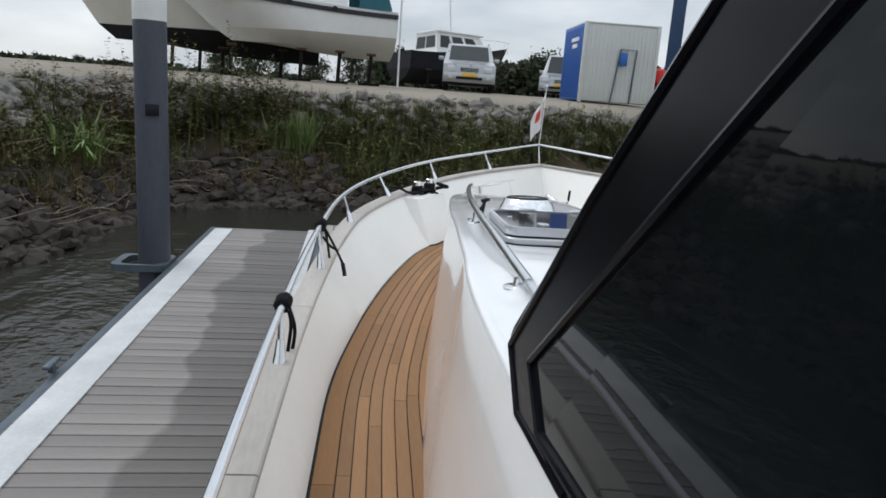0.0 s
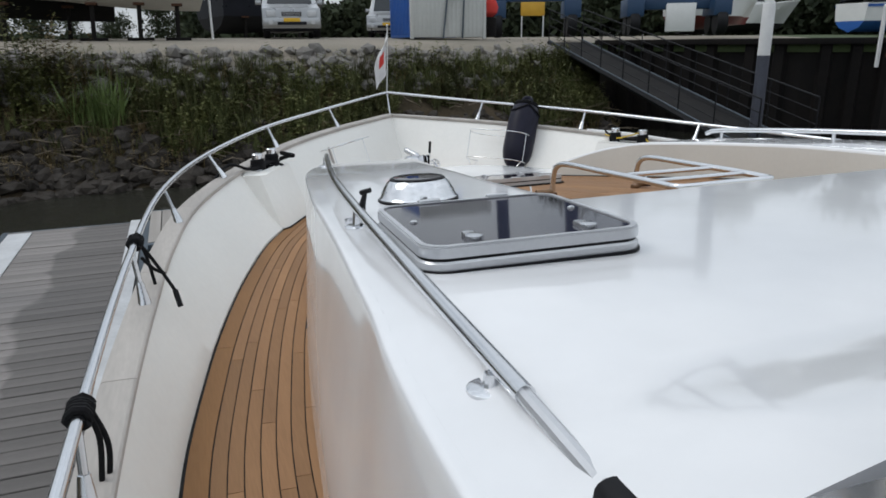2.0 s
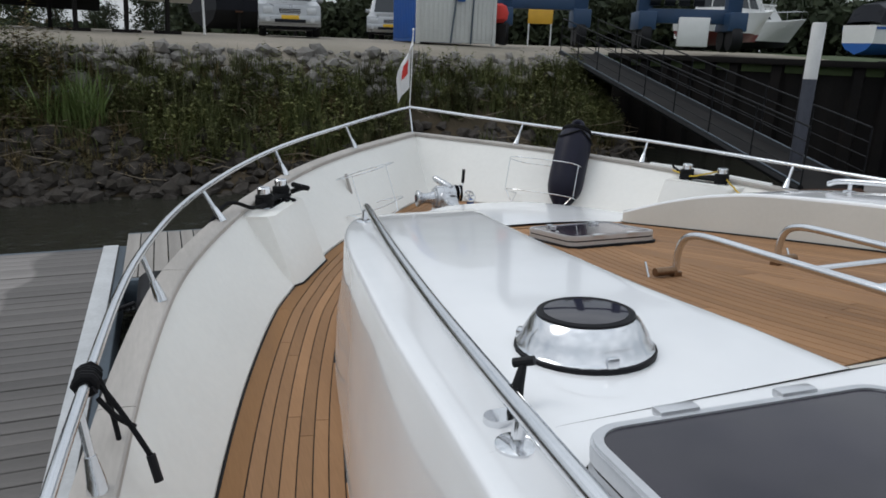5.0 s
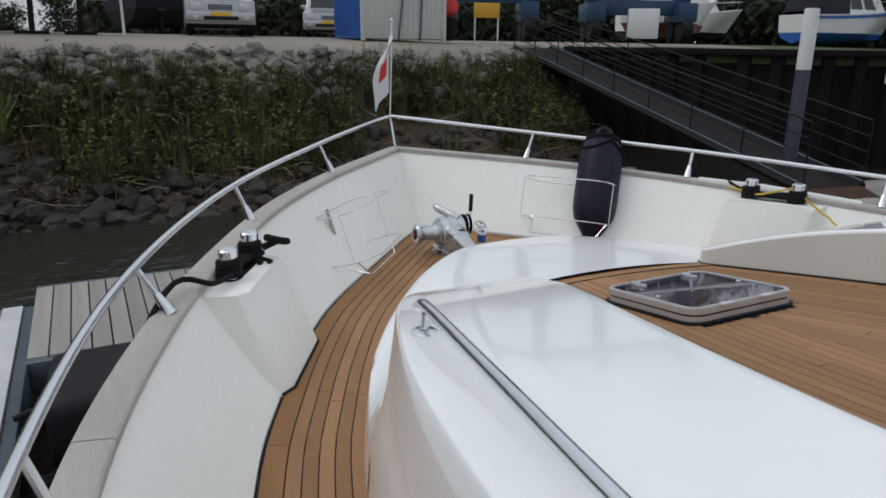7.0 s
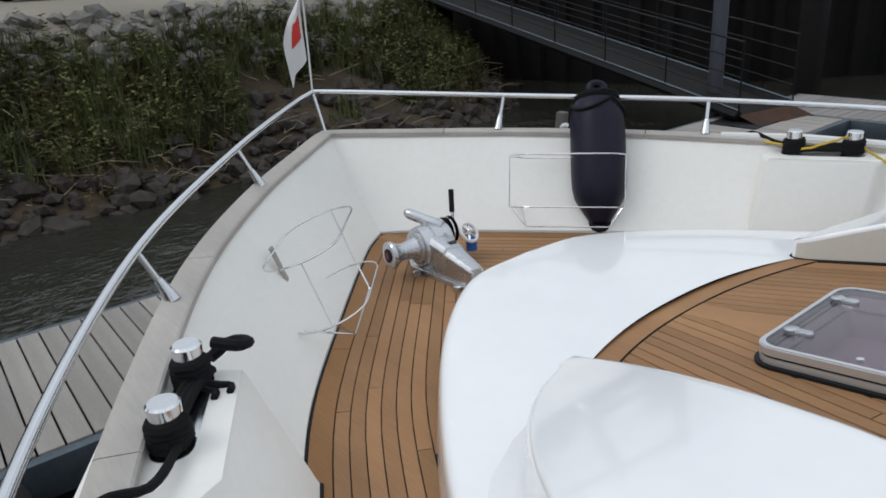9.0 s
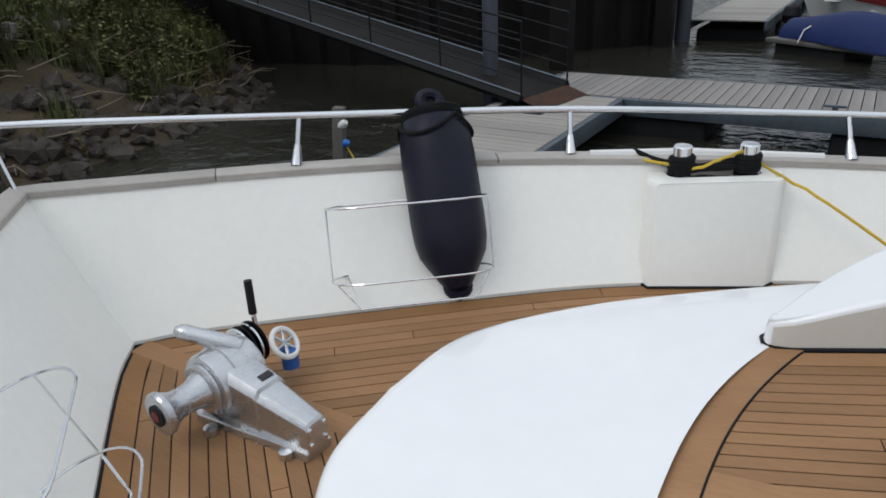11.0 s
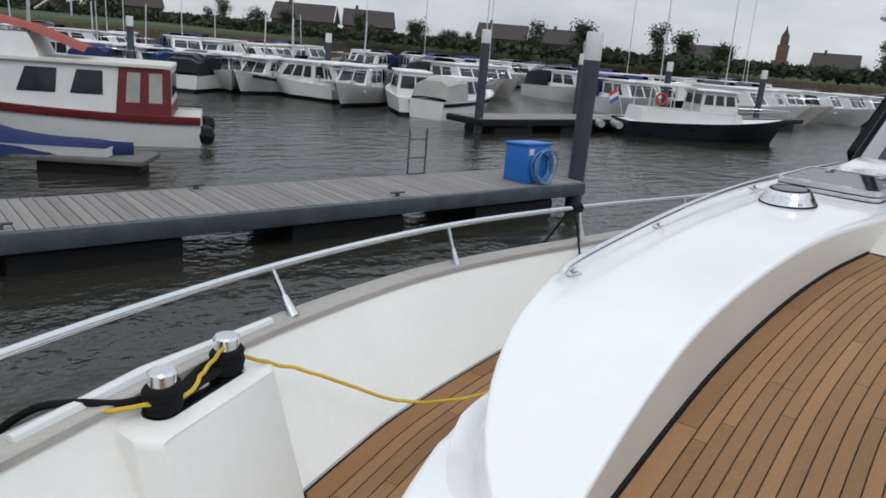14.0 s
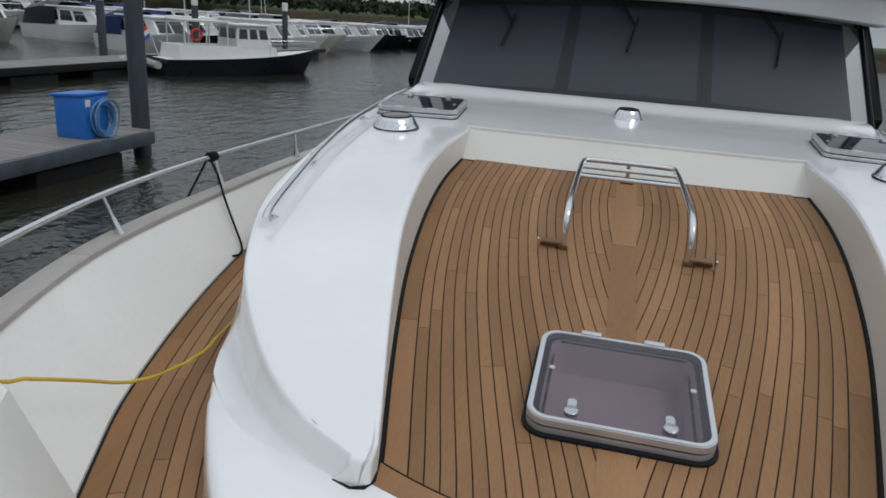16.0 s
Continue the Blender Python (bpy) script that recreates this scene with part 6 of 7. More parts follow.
def pulpit(parent, L, B, z, y0, h=0.55, mat=None):
    line = bend([(-B * 0.47, y0, z), (-B * 0.36, y0 + (L / 2 - y0) * 0.55, z + 0.1), (0, L / 2 + 0.05, z + 0.2), (B * 0.36, y0 + (L / 2 - y0) * 0.55, z + 0.1), (B * 0.47, y0, z)], 21)
    line[:, 2] += h
    part("pulpit_rail", tube(line, 0.012, 6), mat or STEEL, parent)
    for k in (1, 4, 7, 10, 13, 16, 19):
        p = line[k]
        part("stanchion", tube([p, (p[0] * 0.96, p[1], p[2] - h)], 0.008, 6), mat or STEEL, parent)


def cruiser(m, L, B, label, hull_mat, low_mat, rng, free=0.8, rise=0.5, draft=0.5, rake=0.12, hood=1.0, canopy=None, mast=False, fly=True, stripe=None, category="boat", group="moored boats", cabin_mat=None):
    ob = thing("motor_boat", m, label, category, group)
    cab = cabin_mat or WHITE
    t, b, d = hull_shapes(L, B, free, rise, draft, 0.8, rake)
    part("hull", t, hull_mat, ob)
    part("bottom", b, low_mat, ob)
    part("deck", d, cab, ob)
    if stripe:
        for s in (1, -1):
            rows = []
            for i in range(12):
                u = i / 11 * 0.85
                bb = B / 2 * (0.8 + 0.2 * min(1, u * 2.2)) * (1.0 if u < 0.5 else 1 - ((u - 0.5) / 0.5) ** 2.3)
                z = free + rise * u * u
                rows.append([(s * (bb + 0.012), -L / 2 + L * u, z - 0.22), (s * (bb + 0.02), -L / 2 + L * u, z - 0.08)])
            part("stripe", strip(rows), stripe, ob, smooth=0)
    h1, side, end = house(-L * 0.28, L * 0.24, B * 0.74, free - 0.08, 0.75 + 0.05 * L, 0.9, 0.1)
    cabin = part("cabin", h1, cab, ob, smooth=0)
    windows(cabin, side, end, ((0.06, 0.27), (0.31, 0.55), (0.59, 0.82)), CARGLASS)
    top = free - 0.08 + 0.75 + 0.05 * L
    if fly:
        part("roof", at(slab(rounded(B * 0.72, L * 0.44, 0.25, 4), 0, 0.07, 0.02), 0, -L * 0.06, top), cab, ob)
    if canopy:
        rows = []
        low = min(1.0, L / 8.5)
        for y, hh in ((-L * 0.47, 0.2), (-L * 0.44, 1.15), (-L * (0.46 - 0.16 * hood), 1.42), (-L * (0.46 - 0.30 * hood), 1.40)):
            hh *= low
            rows.append([(-B * 0.42, y, free), (-B * 0.38, y, free + hh * 0.75), (-B * 0.2, y, free + hh), (B * 0.2, y, free + hh), (B * 0.38, y, free + hh * 0.75), (B * 0.42, y, free)])
        part("canopy", strip(rows), canopy, ob, "cockpit canopy")
    pulpit(ob, L, B, free + rise * 0.35, L * 0.02)
    if mast:
        part("mast", tube([(0, -L * 0.05, top), (0, -L * 0.07, top + mast)], 0.035, 6), ALU, ob)
    return ob


vr = random.Random(31)
# on the hard: two white cruisers, a dark one, others behind the quay
b1 = cruiser(pose(-8.6, 26.3, 3.12, 0, 0, 96), 8.8, 3.2, "large white cruiser with a black bottom on stands", OFFWHITE, ANTIFOUL, vr, 1.35, 0.7, 0.85, 0.16, group="boats on the hard")
b2 = cruiser(pose(-5.35, 24.4, 3.22, 0, 0, 99) @ pose(0, 0, 0, -0.5, 0, 0), 7.4, 2.9, "white sports cruiser with a teal canopy on stands", WHITE, OFFWHITE, vr, 0.80, 0.55, 0.72, 0.21, 0.45, canopy=TEALCANVAS, fly=False, group="boats on the hard", stripe=MARK)
for s, y in ((1, -1.6), (1, -0.2), (1, 1.2)):
    part("porthole", at(lathe([(0.07, 0), (0.085, 0.012), (0.06, 0.02)], 14), s * -1.46, y, 0.72 + 0.08 * (y + 1.6), 0, -80, 0), BLACKPAINT, b2)
    part("porthole", at(lathe([(0.07, 0), (0.085, 0.012), (0.06, 0.02)], 14), s * 1.46, y, 0.72 + 0.08 * (y + 1.6), 0, 80, 0), BLACKPAINT, b2)
b3 = cruiser(pose(2.0, 35.2, 2.62, 0, -4, -58), 6.9, 2.5, "black hulled motor yacht with a white wheelhouse on stands", BLACKPAINT, ANTIFOUL, vr, 0.75, 0.75, 0.65, mast=2.2, group="boats on the hard")
for k, (x, y) in enumerate(((-8.4, 26.6), (-9.0, 25.2), (-7.4, 25.4), (-6.8, 23.6), (-4.6, 23.3), (-3.4, 23.2), (-2.4, 23.6), (-5.4, 25.2), (0.4, 33.0), (2.6, 32.6))):
    st = thing("boat_stand", pose(x, y, YARD_Z - 0.05), "dark steel stand propping a boat on the hard", "boat stand", "boat stands")
    h = 0.72 if x < -7 else 0.78
    part("prop", tube([(0, 0, 0), (0.05, 0, h + 0.2)], 0.06, 8), SHEET, st)
    part("foot", at(block(0.7, 0.12, 0.08, 0.01), 0, 0, 0), SHEET, st)
    part("pad", at(block(0.3, 0.25, 0.08, 0.02), 0.05, 0, h + 0.16), RUST, st)


def vehicle(name, m, label, L, W, H, bonnet, paint, van=False):
    """A car along y, its front at -y, wheels on z = 0."""
    ob = thing(name, m, label, "car" if not van else "van")
    w = W / 2
    belt = (0.50 if van else 0.57) * H
    prof = [(-L / 2, 0.30), (-L / 2 - 0.04, 0.55), (-L / 2 + 0.02, belt * 0.93), (-L / 2 + bonnet, belt + 0.10), (-L / 2 + bonnet + (0.55 if not van else 0.5), H - 0.06), (-L / 2 + bonnet + 0.8, H), (L / 2 - 0.3, H - 0.03), (L / 2 - 0.02, belt), (L / 2, 0.32)]
    rows = []
    for f, k in ((-1.0, 0), (-0.96, 1), (0.96, 1), (1.0, 0)):
        rows.append([(f * w * (1.0 if z <= belt + 0.12 else 0.86), y, z) for y, z in prof])
    rows = [[(x, y, 0.30 + (z - 0.30) * (0.97 if abs(f) == 1 else 1.0)) for (x, y, z) in row] for f, row in zip((1, 2, 2, 1), rows)]
    s = strip(rows)
    n = len(prof)
    s = (s[0], s[1] + [tuple(range(n)), tuple(reversed(range(3 * n, 4 * n))), tuple([0, n, 2 * n, 3 * n]), tuple([n - 1, 4 * n - 1, 3 * n - 1, 2 * n - 1])])
    body = part("body", s, paint, ob, smooth=30)
    y0, z0, y1, z1 = -L / 2 + bonnet - 0.01, belt + 0.13, -L / 2 + bonnet + 0.51, H - 0.09
    part("windscreen", ([(-w * 0.80, y0 + 0.02, z0), (w * 0.80, y0 + 0.02, z0), (w * 0.74, y1 - 0.04, z1), (-w * 0.74, y1 - 0.04, z1)], [(0, 1, 2, 3)]), CARGLASS, ob, smooth=0)
    for sx in (1, -1):
        part("side_window", ([(sx * (w * 0.9 + 0.03), -L / 2 + bonnet + 0.35, belt + 0.14), (sx * (w * 0.9 + 0.03), L / 2 - 0.5, belt + 0.14), (sx * (w * 0.86 + 0.012), L / 2 - 0.6, H - 0.12), (sx * (w * 0.86 + 0.012), -L / 2 + bonnet + 0.62, H - 0.12)], [(0, 1, 2, 3) if sx > 0 else (3, 2, 1, 0)]), CARGLASS, ob, smooth=0)
        part("headlight", at(block(0.30, 0.10, 0.20, 0.04), sx * w * 0.70, -L / 2 - 0.0, belt * 0.93 - 0.27), LAMP, ob)
        part("mirror", at(block(0.20, 0.10, 0.14, 0.03), sx * (w + 0.10), -L / 2 + bonnet + 0.25, belt + 0.10), paint, ob)
        for y in (-L / 2 + 0.75, L / 2 - 0.75):
            wheel = part("wheel", at(lathe([(0.22, -0.11), (0.34, -0.11), (0.36, -0.07), (0.36, 0.07), (0.34, 0.11), (0.22, 0.11)], 22), sx * (w - 0.10), y, 0.36, 0, 90, 0), RUBBER, ob)
            part("rim", at(lathe([(0.21, -0.115), (0.21, 0.115)], 16), sx * (w - 0.10), y, 0.36, 0, 90, 0), ALU, wheel)
    part("grille", at(block(0.62 if not van else 0.5, 0.05, 0.14, 0.02), 0, -L / 2 - 0.03, belt * 0.93 - 0.24), BLACKPAINT, ob)
    for k in range(3):
        part("grille_bar", at(block(0.58 if not van else 0.46, 0.03, 0.018, 0.005), 0, -L / 2 - 0.055, belt * 0.93 - 0.215 + 0.045 * k), paint, ob)
    part("bumper", at(block(W * 0.98, 0.16, 0.26, 0.05), 0, -L / 2 - 0.06, 0.36), paint, ob)
    part("under_tray", at(block(W * 0.9, L * 0.9, 0.10, 0.02), 0, 0, 0.22), BLACKPAINT, ob)
    if not van:
        for sx in (1, -1):
            part("roof_rail", tube([(sx * w * 0.78, -L / 2 + bonnet + 0.9, H + 0.04), (sx * w * 0.78, L / 2 - 0.5, H + 0.02)], 0.02, 6), BLACKPAINT, ob)
    part("air_intake", at(block(W * 0.5, 0.03, 0.10, 0.02), 0, -L / 2 - 0.14, 0.40), BLACKPAINT, ob)
    part("number_plate", at(block(0.52, 0.02, 0.11, 0.004), 0, -L / 2 - 0.145, 0.50), PLATE, ob, "yellow number plate")
    for sx in (1, -1):
        part("fog_lamp", at(lathe([(0.07, 0), (0.07, 0.03)], 12), sx * W * 0.36, -L / 2 - 0.135, 0.48, 90, 0, 0), LAMP, ob)
    return ob


vehicle("off_road_car", pose(1.35, 26.9, YARD_Z + 0.0, 0, 0, -7), "silver off-road car with a yellow number plate", 4.5, 1.82, 1.72, 1.15, SILVER)
vehicle("delivery_van", pose(7.15, 33.2, YARD_Z + 0.03, 0, 0, -24), "pale silver delivery van parked behind the container", 4.9, 1.9, 1.95, 0.75, SILVER, van=True)

# ---- container ----
cont = thing("shipping_container", pose(4.6, 23.2, YARD_Z - 0.08, 0, 0, -4), "shipping container with a grey end and blue side", "container")
part("end_wall", at(block(2.46, 0.06, 2.5, 0.02), 1.25, 0.03, 0.06), CONTAINER, cont)
for k in range(17):
    part("end_rib", at(block(0.07, 0.02, 2.3, 0.008), 0.13 + 0.14 * k, -0.008, 0.15), CONTAINER, cont)
part("side_wall", at(block(0.06, 3.0, 2.5, 0.02), 0.03, 1.55, 0.06), BLUE, cont, "blue painted side")
for k in range(14):
    part("side_rib", at(block(0.03, 0.10, 2.3, 0.01), -0.008, 0.25 + 0.2 * k, 0.15), BLUE, cont)
part("far_wall", at(block(0.06, 3.0, 2.5, 0.02), 2.47, 1.55, 0.06), CONTAINER, cont)
part("back_wall", at(block(2.46, 0.06, 2.5, 0.02), 1.25, 3.03, 0.06), BLUE, cont)
part("roof", at(block(2.5, 3.1, 0.06, 0.02), 1.25, 1.52, 2.54), CONTAINER, cont)
for x in (0.03, 2.47):
    part("corner_post", at(block(0.12, 0.12, 2.6, 0.02), x, 0.02, 0), CONTAINER, cont)
part("locker", at(block(0.26, 0.12, 0.42, 0.05), 1.35, -0.10, 1.25), BLUE, cont, "small blue box on the end wall")
part("bracket", tube([(1.05, -0.06, 0.02), (1.25, -0.06, 1.78), (1.78, -0.06, 1.78), (1.70, -0.06, 0.02)], 0.028, 6), GALV, cont)
for k, (w, z) in enumerate(((1.1, 2.02), (0.7, 1.80))):
    part("lettering_bar", at(block(0.012, w, 0.13, 0.003), -0.03, 1.2, z), LETTER_WHITE, cont, "unreadable white lettering")
buoy = thing("red_buoy", pose(7.5, 23.6, YARD_Z + 0.0), "faded red buoy on a dark drum beside the container", "buoy")
part("drum", lathe([(0.24, 0), (0.24, 0.6), (0.2, 0.62)], 14), SHEET, buoy)
part("float", lathe([(0.12, 0.62), (0.27, 0.75), (0.30, 0.95), (0.22, 1.15), (0.08, 1.22)], 16), RED, buoy)
pole = thing("thin_pole", pose(-1.4, 24.5, YARD_Z), "thin white pole standing in the yard", "pole")
part("shaft", lathe([(0.035, -0.3), (0.03, 3.4)], 8), WHITE, pole)

# ---- boat lift ----
lift = thing("travel_lift", pose(0, 0, 0), "tall blue travel lift gantry with slings", "boat lift")
for x, y in ((10.6, 29.6), (13.4, 28.3), (15.7, 27.2), (18.4, 25.2)):
    leg = part("leg", at(block(0.55, 0.5, 6.6, 0.03), x, y, YARD_Z + 0.9, 0, 0, -25), LIFTBLUE, lift)
    part("leg_base", at(block(0.7, 1.7, 0.7, 0.04), x, y, YARD_Z + 0.75, 0, 0, -25), LIFTBLUE, lift)
    for o in (-0.55, 0.55):
        part("wheel", at(lathe([(0.2, -0.2), (0.45, -0.2), (0.5, -0.12), (0.5, 0.12), (0.45, 0.2), (0.2, 0.2)], 18), x + o * 0.42, y + o * 0.9, YARD_Z + 0.48, 0, 90, -25), RUBBER, lift)
for (x0, y0), (x1, y1), z, h in (((10.6, 29.6), (13.4, 28.3), 3.15, 0.5), ((15.7, 27.2), (18.4, 25.2), 2.75, 0.55), ((10.6, 29.6), (13.4, 28.3), 8.0, 0.6), ((15.7, 27.2), (18.4, 25.2), 8.0, 0.6), ((13.4, 28.3), (15.7, 27.2), 8.0, 0.6)):
    l = math.hypot(x1 - x0, y1 - y0)
    part("beam", at(block(l, 0.45, h, 0.03), (x0 + x1) / 2, (y0 + y1) / 2, z, 0, 0, math.degrees(math.atan2(y1 - y0, x1 - x0))), LIFTBLUE, lift)
for k in range(4):
    part("winch", at(lathe([(0.2, -0.2), (0.2, 0.2)], 14), 15.9 + 0.45 * k, 26.8 - 0.32 * k, 3.6, 0, 90, -36), BLACKPAINT, lift)
part("control_cabinet", at(block(1.15, 0.5, 1.1, 0.03), 17.0, 25.7, YARD_Z + 0.15, 0, 0, -36), WHITE, lift, "pale grey control cabinet")
for a, b, dip in (((13.4, 28.1, 5.2), (18.4, 25.0, 6.0), 1.2), ((13.4, 28.1, 7.0), (15.7, 27.0, 7.0), 2.7), ((15.7, 27.0, 6.6), (19.6, 24.4, 7.4), 2.2)):
    pts = [(a[0] + (b[0] - a[0]) * f, a[1] + (b[1] - a[1]) * f, a[2] + (b[2] - a[2]) * f - dip * 4 * f * (1 - f)) for f in np.linspace(0, 1, 18)]
    part("sling", tube(pts, 0.055, 7), CONCRETE, lift, "pale grey lifting sling")
sign = thing("yellow_notice_board", pose(11.75, 28.6, YARD_Z), "yellow notice board on white legs", "notice board")
part("board", at(block(1.0, 0.06, 0.55, 0.01), 0, 0, 0.85, 0, 0, -22), YELLOW, sign)
for x in (-0.42, 0.42):
    part("leg", tube([(x, -0.4 * x, 0), (x, -0.4 * x, 0.9)], 0.03, 6), WHITE, sign)

cruiser(pose(21.5, 28.5, 2.55, 0, 0, -75), 6.2, 2.3, "white motor boat with a red bottom on the quay", WHITE, REDPAINT, vr, 0.75, 0.45, 0.6, group="boats on the hard")
cruiser(pose(37.0, 31.0, 2.45, 0, 0, -95), 8.0, 2.8, "white cruiser with a dark canopy standing ashore", WHITE, BLUE, vr, 0.95, 0.5, 0.6, canopy=BLACKPAINT, group="boats on the hard", stripe=BLUE)
cruiser(pose(30.0, 36.5, 2.45, 0, 0, -100), 8.0, 2.8, "white cruiser standing ashore behind the quay", WHITE, ANTIFOUL, vr, 0.9, 0.5, 0.6, group="boats on the hard")
shed = thing("white_shed", pose(50, 42, 1.7, 0, 0, -20), "long low white shed behind the quay", "shed")
part("wall", block(16, 7, 3.0, 0.05), CONCRETE, shed)
part("roof", ([(-8.3, -3.8, 2.9), (8.3, -3.8, 2.9), (8.3, 0, 4.4), (-8.3, 0, 4.4), (8.3, 3.8, 2.9), (-8.3, 3.8, 2.9)], [(0, 1, 2, 3), (3, 2, 4, 5), (0, 3, 5), (1, 4, 2)]), WHITE, shed, smooth=0)

# ---- red and white trawler yacht and the covered dinghy ----
tw = thing("trawler_yacht", pose(19.5, 5.35, WATER_Z, 0, 0, -22) @ Matrix.Diagonal((0.87, 0.82, 0.90, 1.0)), "white trawler yacht with dark red trim and red canvas", "boat", "moored boats")
t, b, d = hull_shapes(10.2, 3.4, 0.80, 0.75, 0.6, 0.88, 0.08)
part("hull", t, WHITE, tw)
part("bottom", b, ANTIFOUL, tw)
part("deck", d, OFFWHITE, tw)
for s in (1, -1):
    rows = []
    for i in range(16):
        u = i / 15 * 0.98
        bb = 1.7 * (0.88 + 0.12 * min(1, u * 2.2)) * (1.0 if u < 0.5 else max(0.02, 1 - ((u - 0.5) / 0.5) ** 2.3))
        z = 0.80 + 0.75 * u * u
        rows.append([(s * (bb + 0.01), -5.1 + 10.2 * u, z - 0.17), (s * (bb + 0.03), -5.1 + 10.2 * u, z - 0.08), (s * (bb + 0.03), -5.1 + 10.2 * u, z + 0.03), (s * (bb - 0.05), -5.1 + 10.2 * u, z + 0.04)])
    part("rubbing_strake", strip(rows), REDPAINT, tw, "dark red rubbing strake")
hs, side, end = house(-4.3, 2.0, 2.75, 0.75, 1.32, 0.55, 0.0, 0.10)
cabin = part("saloon", hs, WHITE, tw, smooth=0)
windows(cabin, side, end, ((0.30, 0.44), (0.50, 0.66), (0.76, 0.85), (0.885, 0.955)), CARGLASS, 0.42, 0.88)
for s in (1, -1):
    q = [side(s, 0.0, 0.0), side(s, 0.24, 0.0), side(s, 0.24, 0.97), side(s, 0.0, 0.97)]
    encl = part("cockpit_enclosure", ([tuple(p + Vector((0.01 * s, 0, 0))) for p in q], [(0, 1, 2, 3) if s > 0 else (3, 2, 1, 0)]), REDPAINT, tw, "red canvas cockpit enclosure", smooth=0)
    for u0, u1 in ((0.04, 0.10), (0.14, 0.20)):
        q = [side(s, u0, 0.3), side(s, u1, 0.3), side(s, u1, 0.88), side(s, u0, 0.88)]
        part("clear_panel", ([tuple(p + Vector((0.022 * s, 0, 0))) for p in q], [(0, 1, 2, 3) if s > 0 else (3, 2, 1, 0)]), CONCRETE, encl, smooth=0)
part("stern_curtain", ([(-1.35, -4.32, 0.75), (1.35, -4.32, 0.75), (1.28, -4.25, 2.0), (-1.28, -4.25, 2.0)], [(0, 1, 2, 3)]), REDPAINT, tw, smooth=0)
part("roof", at(slab(rounded(2.75, 6.1, 0.35, 4), 0, 0.09, 0.03), 0, -1.3, 2.05), OFFWHITE, tw)
h2, s2, e2 = house(-0.9, 1.7, 2.2, 2.1, 0.62, 0.5, 0.3, 0.12)
part("flying_bridge", h2, WHITE, tw, smooth=0)
part("bridge_canvas", strip([[(-1.0, y, z), (-0.5, y, z + 0.12), (0.5, y, z + 0.12), (1.0, y, z)] for y, z in ((1.15, 2.95), (0.4, 2.98), (-0.6, 2.80), (-2.0, 2.32))]), REDCANVAS, tw, "sloping red canvas over the bridge")
part("fore_cabin", house(1.6, 3.6, 2.0, 0.95, 0.5, 0.5, 0.0, 0.15)[0], WHITE, tw, smooth=0)
mast = part("mast", tube([(0, -0.4, 2.3), (0, -0.6, 6.4)], 0.05, 8), ALU, tw)
part("boom", tube([(0, -0.6, 3.3), (0, -3.3, 5.2)], 0.03, 6), ALU, mast)
part("gaff", tube([(0, -0.6, 5.3), (0, -3.4, 5.15)], 0.02, 6), ALU, mast)
for k in range(3):
    part("pennant", ([(0, -0.55, 4.4 + 0.35 * k), (0.02, -0.1 + 0.0, 4.5 + 0.35 * k), (0, -0.55, 4.62 + 0.35 * k)], [(0, 1, 2)]), FLAGBLUE, mast, smooth=0)
pulpit(tw, 10.2, 3.4, 1.15, 1.0, 0.6, WHITE)
for y, x in ((-5.25, 1.25), (-5.25, -1.25)):
    part("ball_fender", at(lathe([(0.05, -0.27), (0.20, -0.2), (0.27, 0), (0.20, 0.2), (0.05, 0.27)], 18), x, y, 0.35), RUBBER, tw, "black ball fender")
part("ball_fender", at(lathe([(0.05, -0.3), (0.22, -0.22), (0.30, 0), (0.22, 0.22), (0.05, 0.3)], 18), -1.1, 4.5, 0.55), RUBBER, tw, "black ball fender")

dg = thing("covered_dinghy", pose(15.9, 6.5, WATER_Z + 0.30, 0, 0, -33) @ Matrix.Scale(0.86, 4), "small boat under a draped navy blue tarpaulin", "boat")
rows = []
for i in range(21):
    u = i / 20
    y = 3.2 - 6.4 * u
    w = 0.95 * math.sin(math.pi * min(1, 0.12 + u * 0.9)) ** 0.6
    h = 0.30 + 0.40 * math.exp(-((u - 0.32) / 0.24) ** 2) + 0.10 * (1 - u)
    rows.append([(-w, y, 0.0 + 0.05 * math.sin(9 * u)), (-w * 0.9, y, h * 0.45), (-w * 0.35, y, h * 0.88 + 0.03 * math.sin(14 * u)), (0, y, h), (w * 0.35, y, h * 0.88 + 0.03 * math.sin(14 * u + 2)), (w * 0.9, y, h * 0.45), (w, y, 0.05 * math.sin(9 * u + 1))])
part("tarpaulin", strip(rows), BLUECANVAS, dg, smooth=60)
part("hull", hull_shapes(5.6, 1.6, 0.22, 0.1, 0.25)[0], WHITE, dg)
part("tie", tube([(-0.97, 2.2, 0.0), (-0.80, 2.2, 0.30), (-0.2, 2.2, 0.50)], 0.015, 6), WHITE, dg)
fing = thing("finger_dock", pose(15.72, 6.45, 0, 0, 0, -33), "narrow pale finger pontoon under the covered dinghy", "dock", kind="structure")
part("top", at(block(1.2, 6.0, 0.10, 0.02), 0, 0, WATER_Z + 0.21), DOCKWOOD, fing)
for y in (-1.9, 1.9):
    part("float", at(block(1.0, 1.8, 0.42, 0.05), 0, y, WATER_Z - 0.2), FLOAT, fing)
walk_dock = dock("visitor_dock", 18.0, 44.0, 9.5, 11.3, "long pale plank pontoon for visiting boats", False, GALV, dock_rng, 0.22)
tr = thing("truss_gangway", pose(0, 0, 0), "white painted truss gangway down to the visitor pontoon", "gangway")
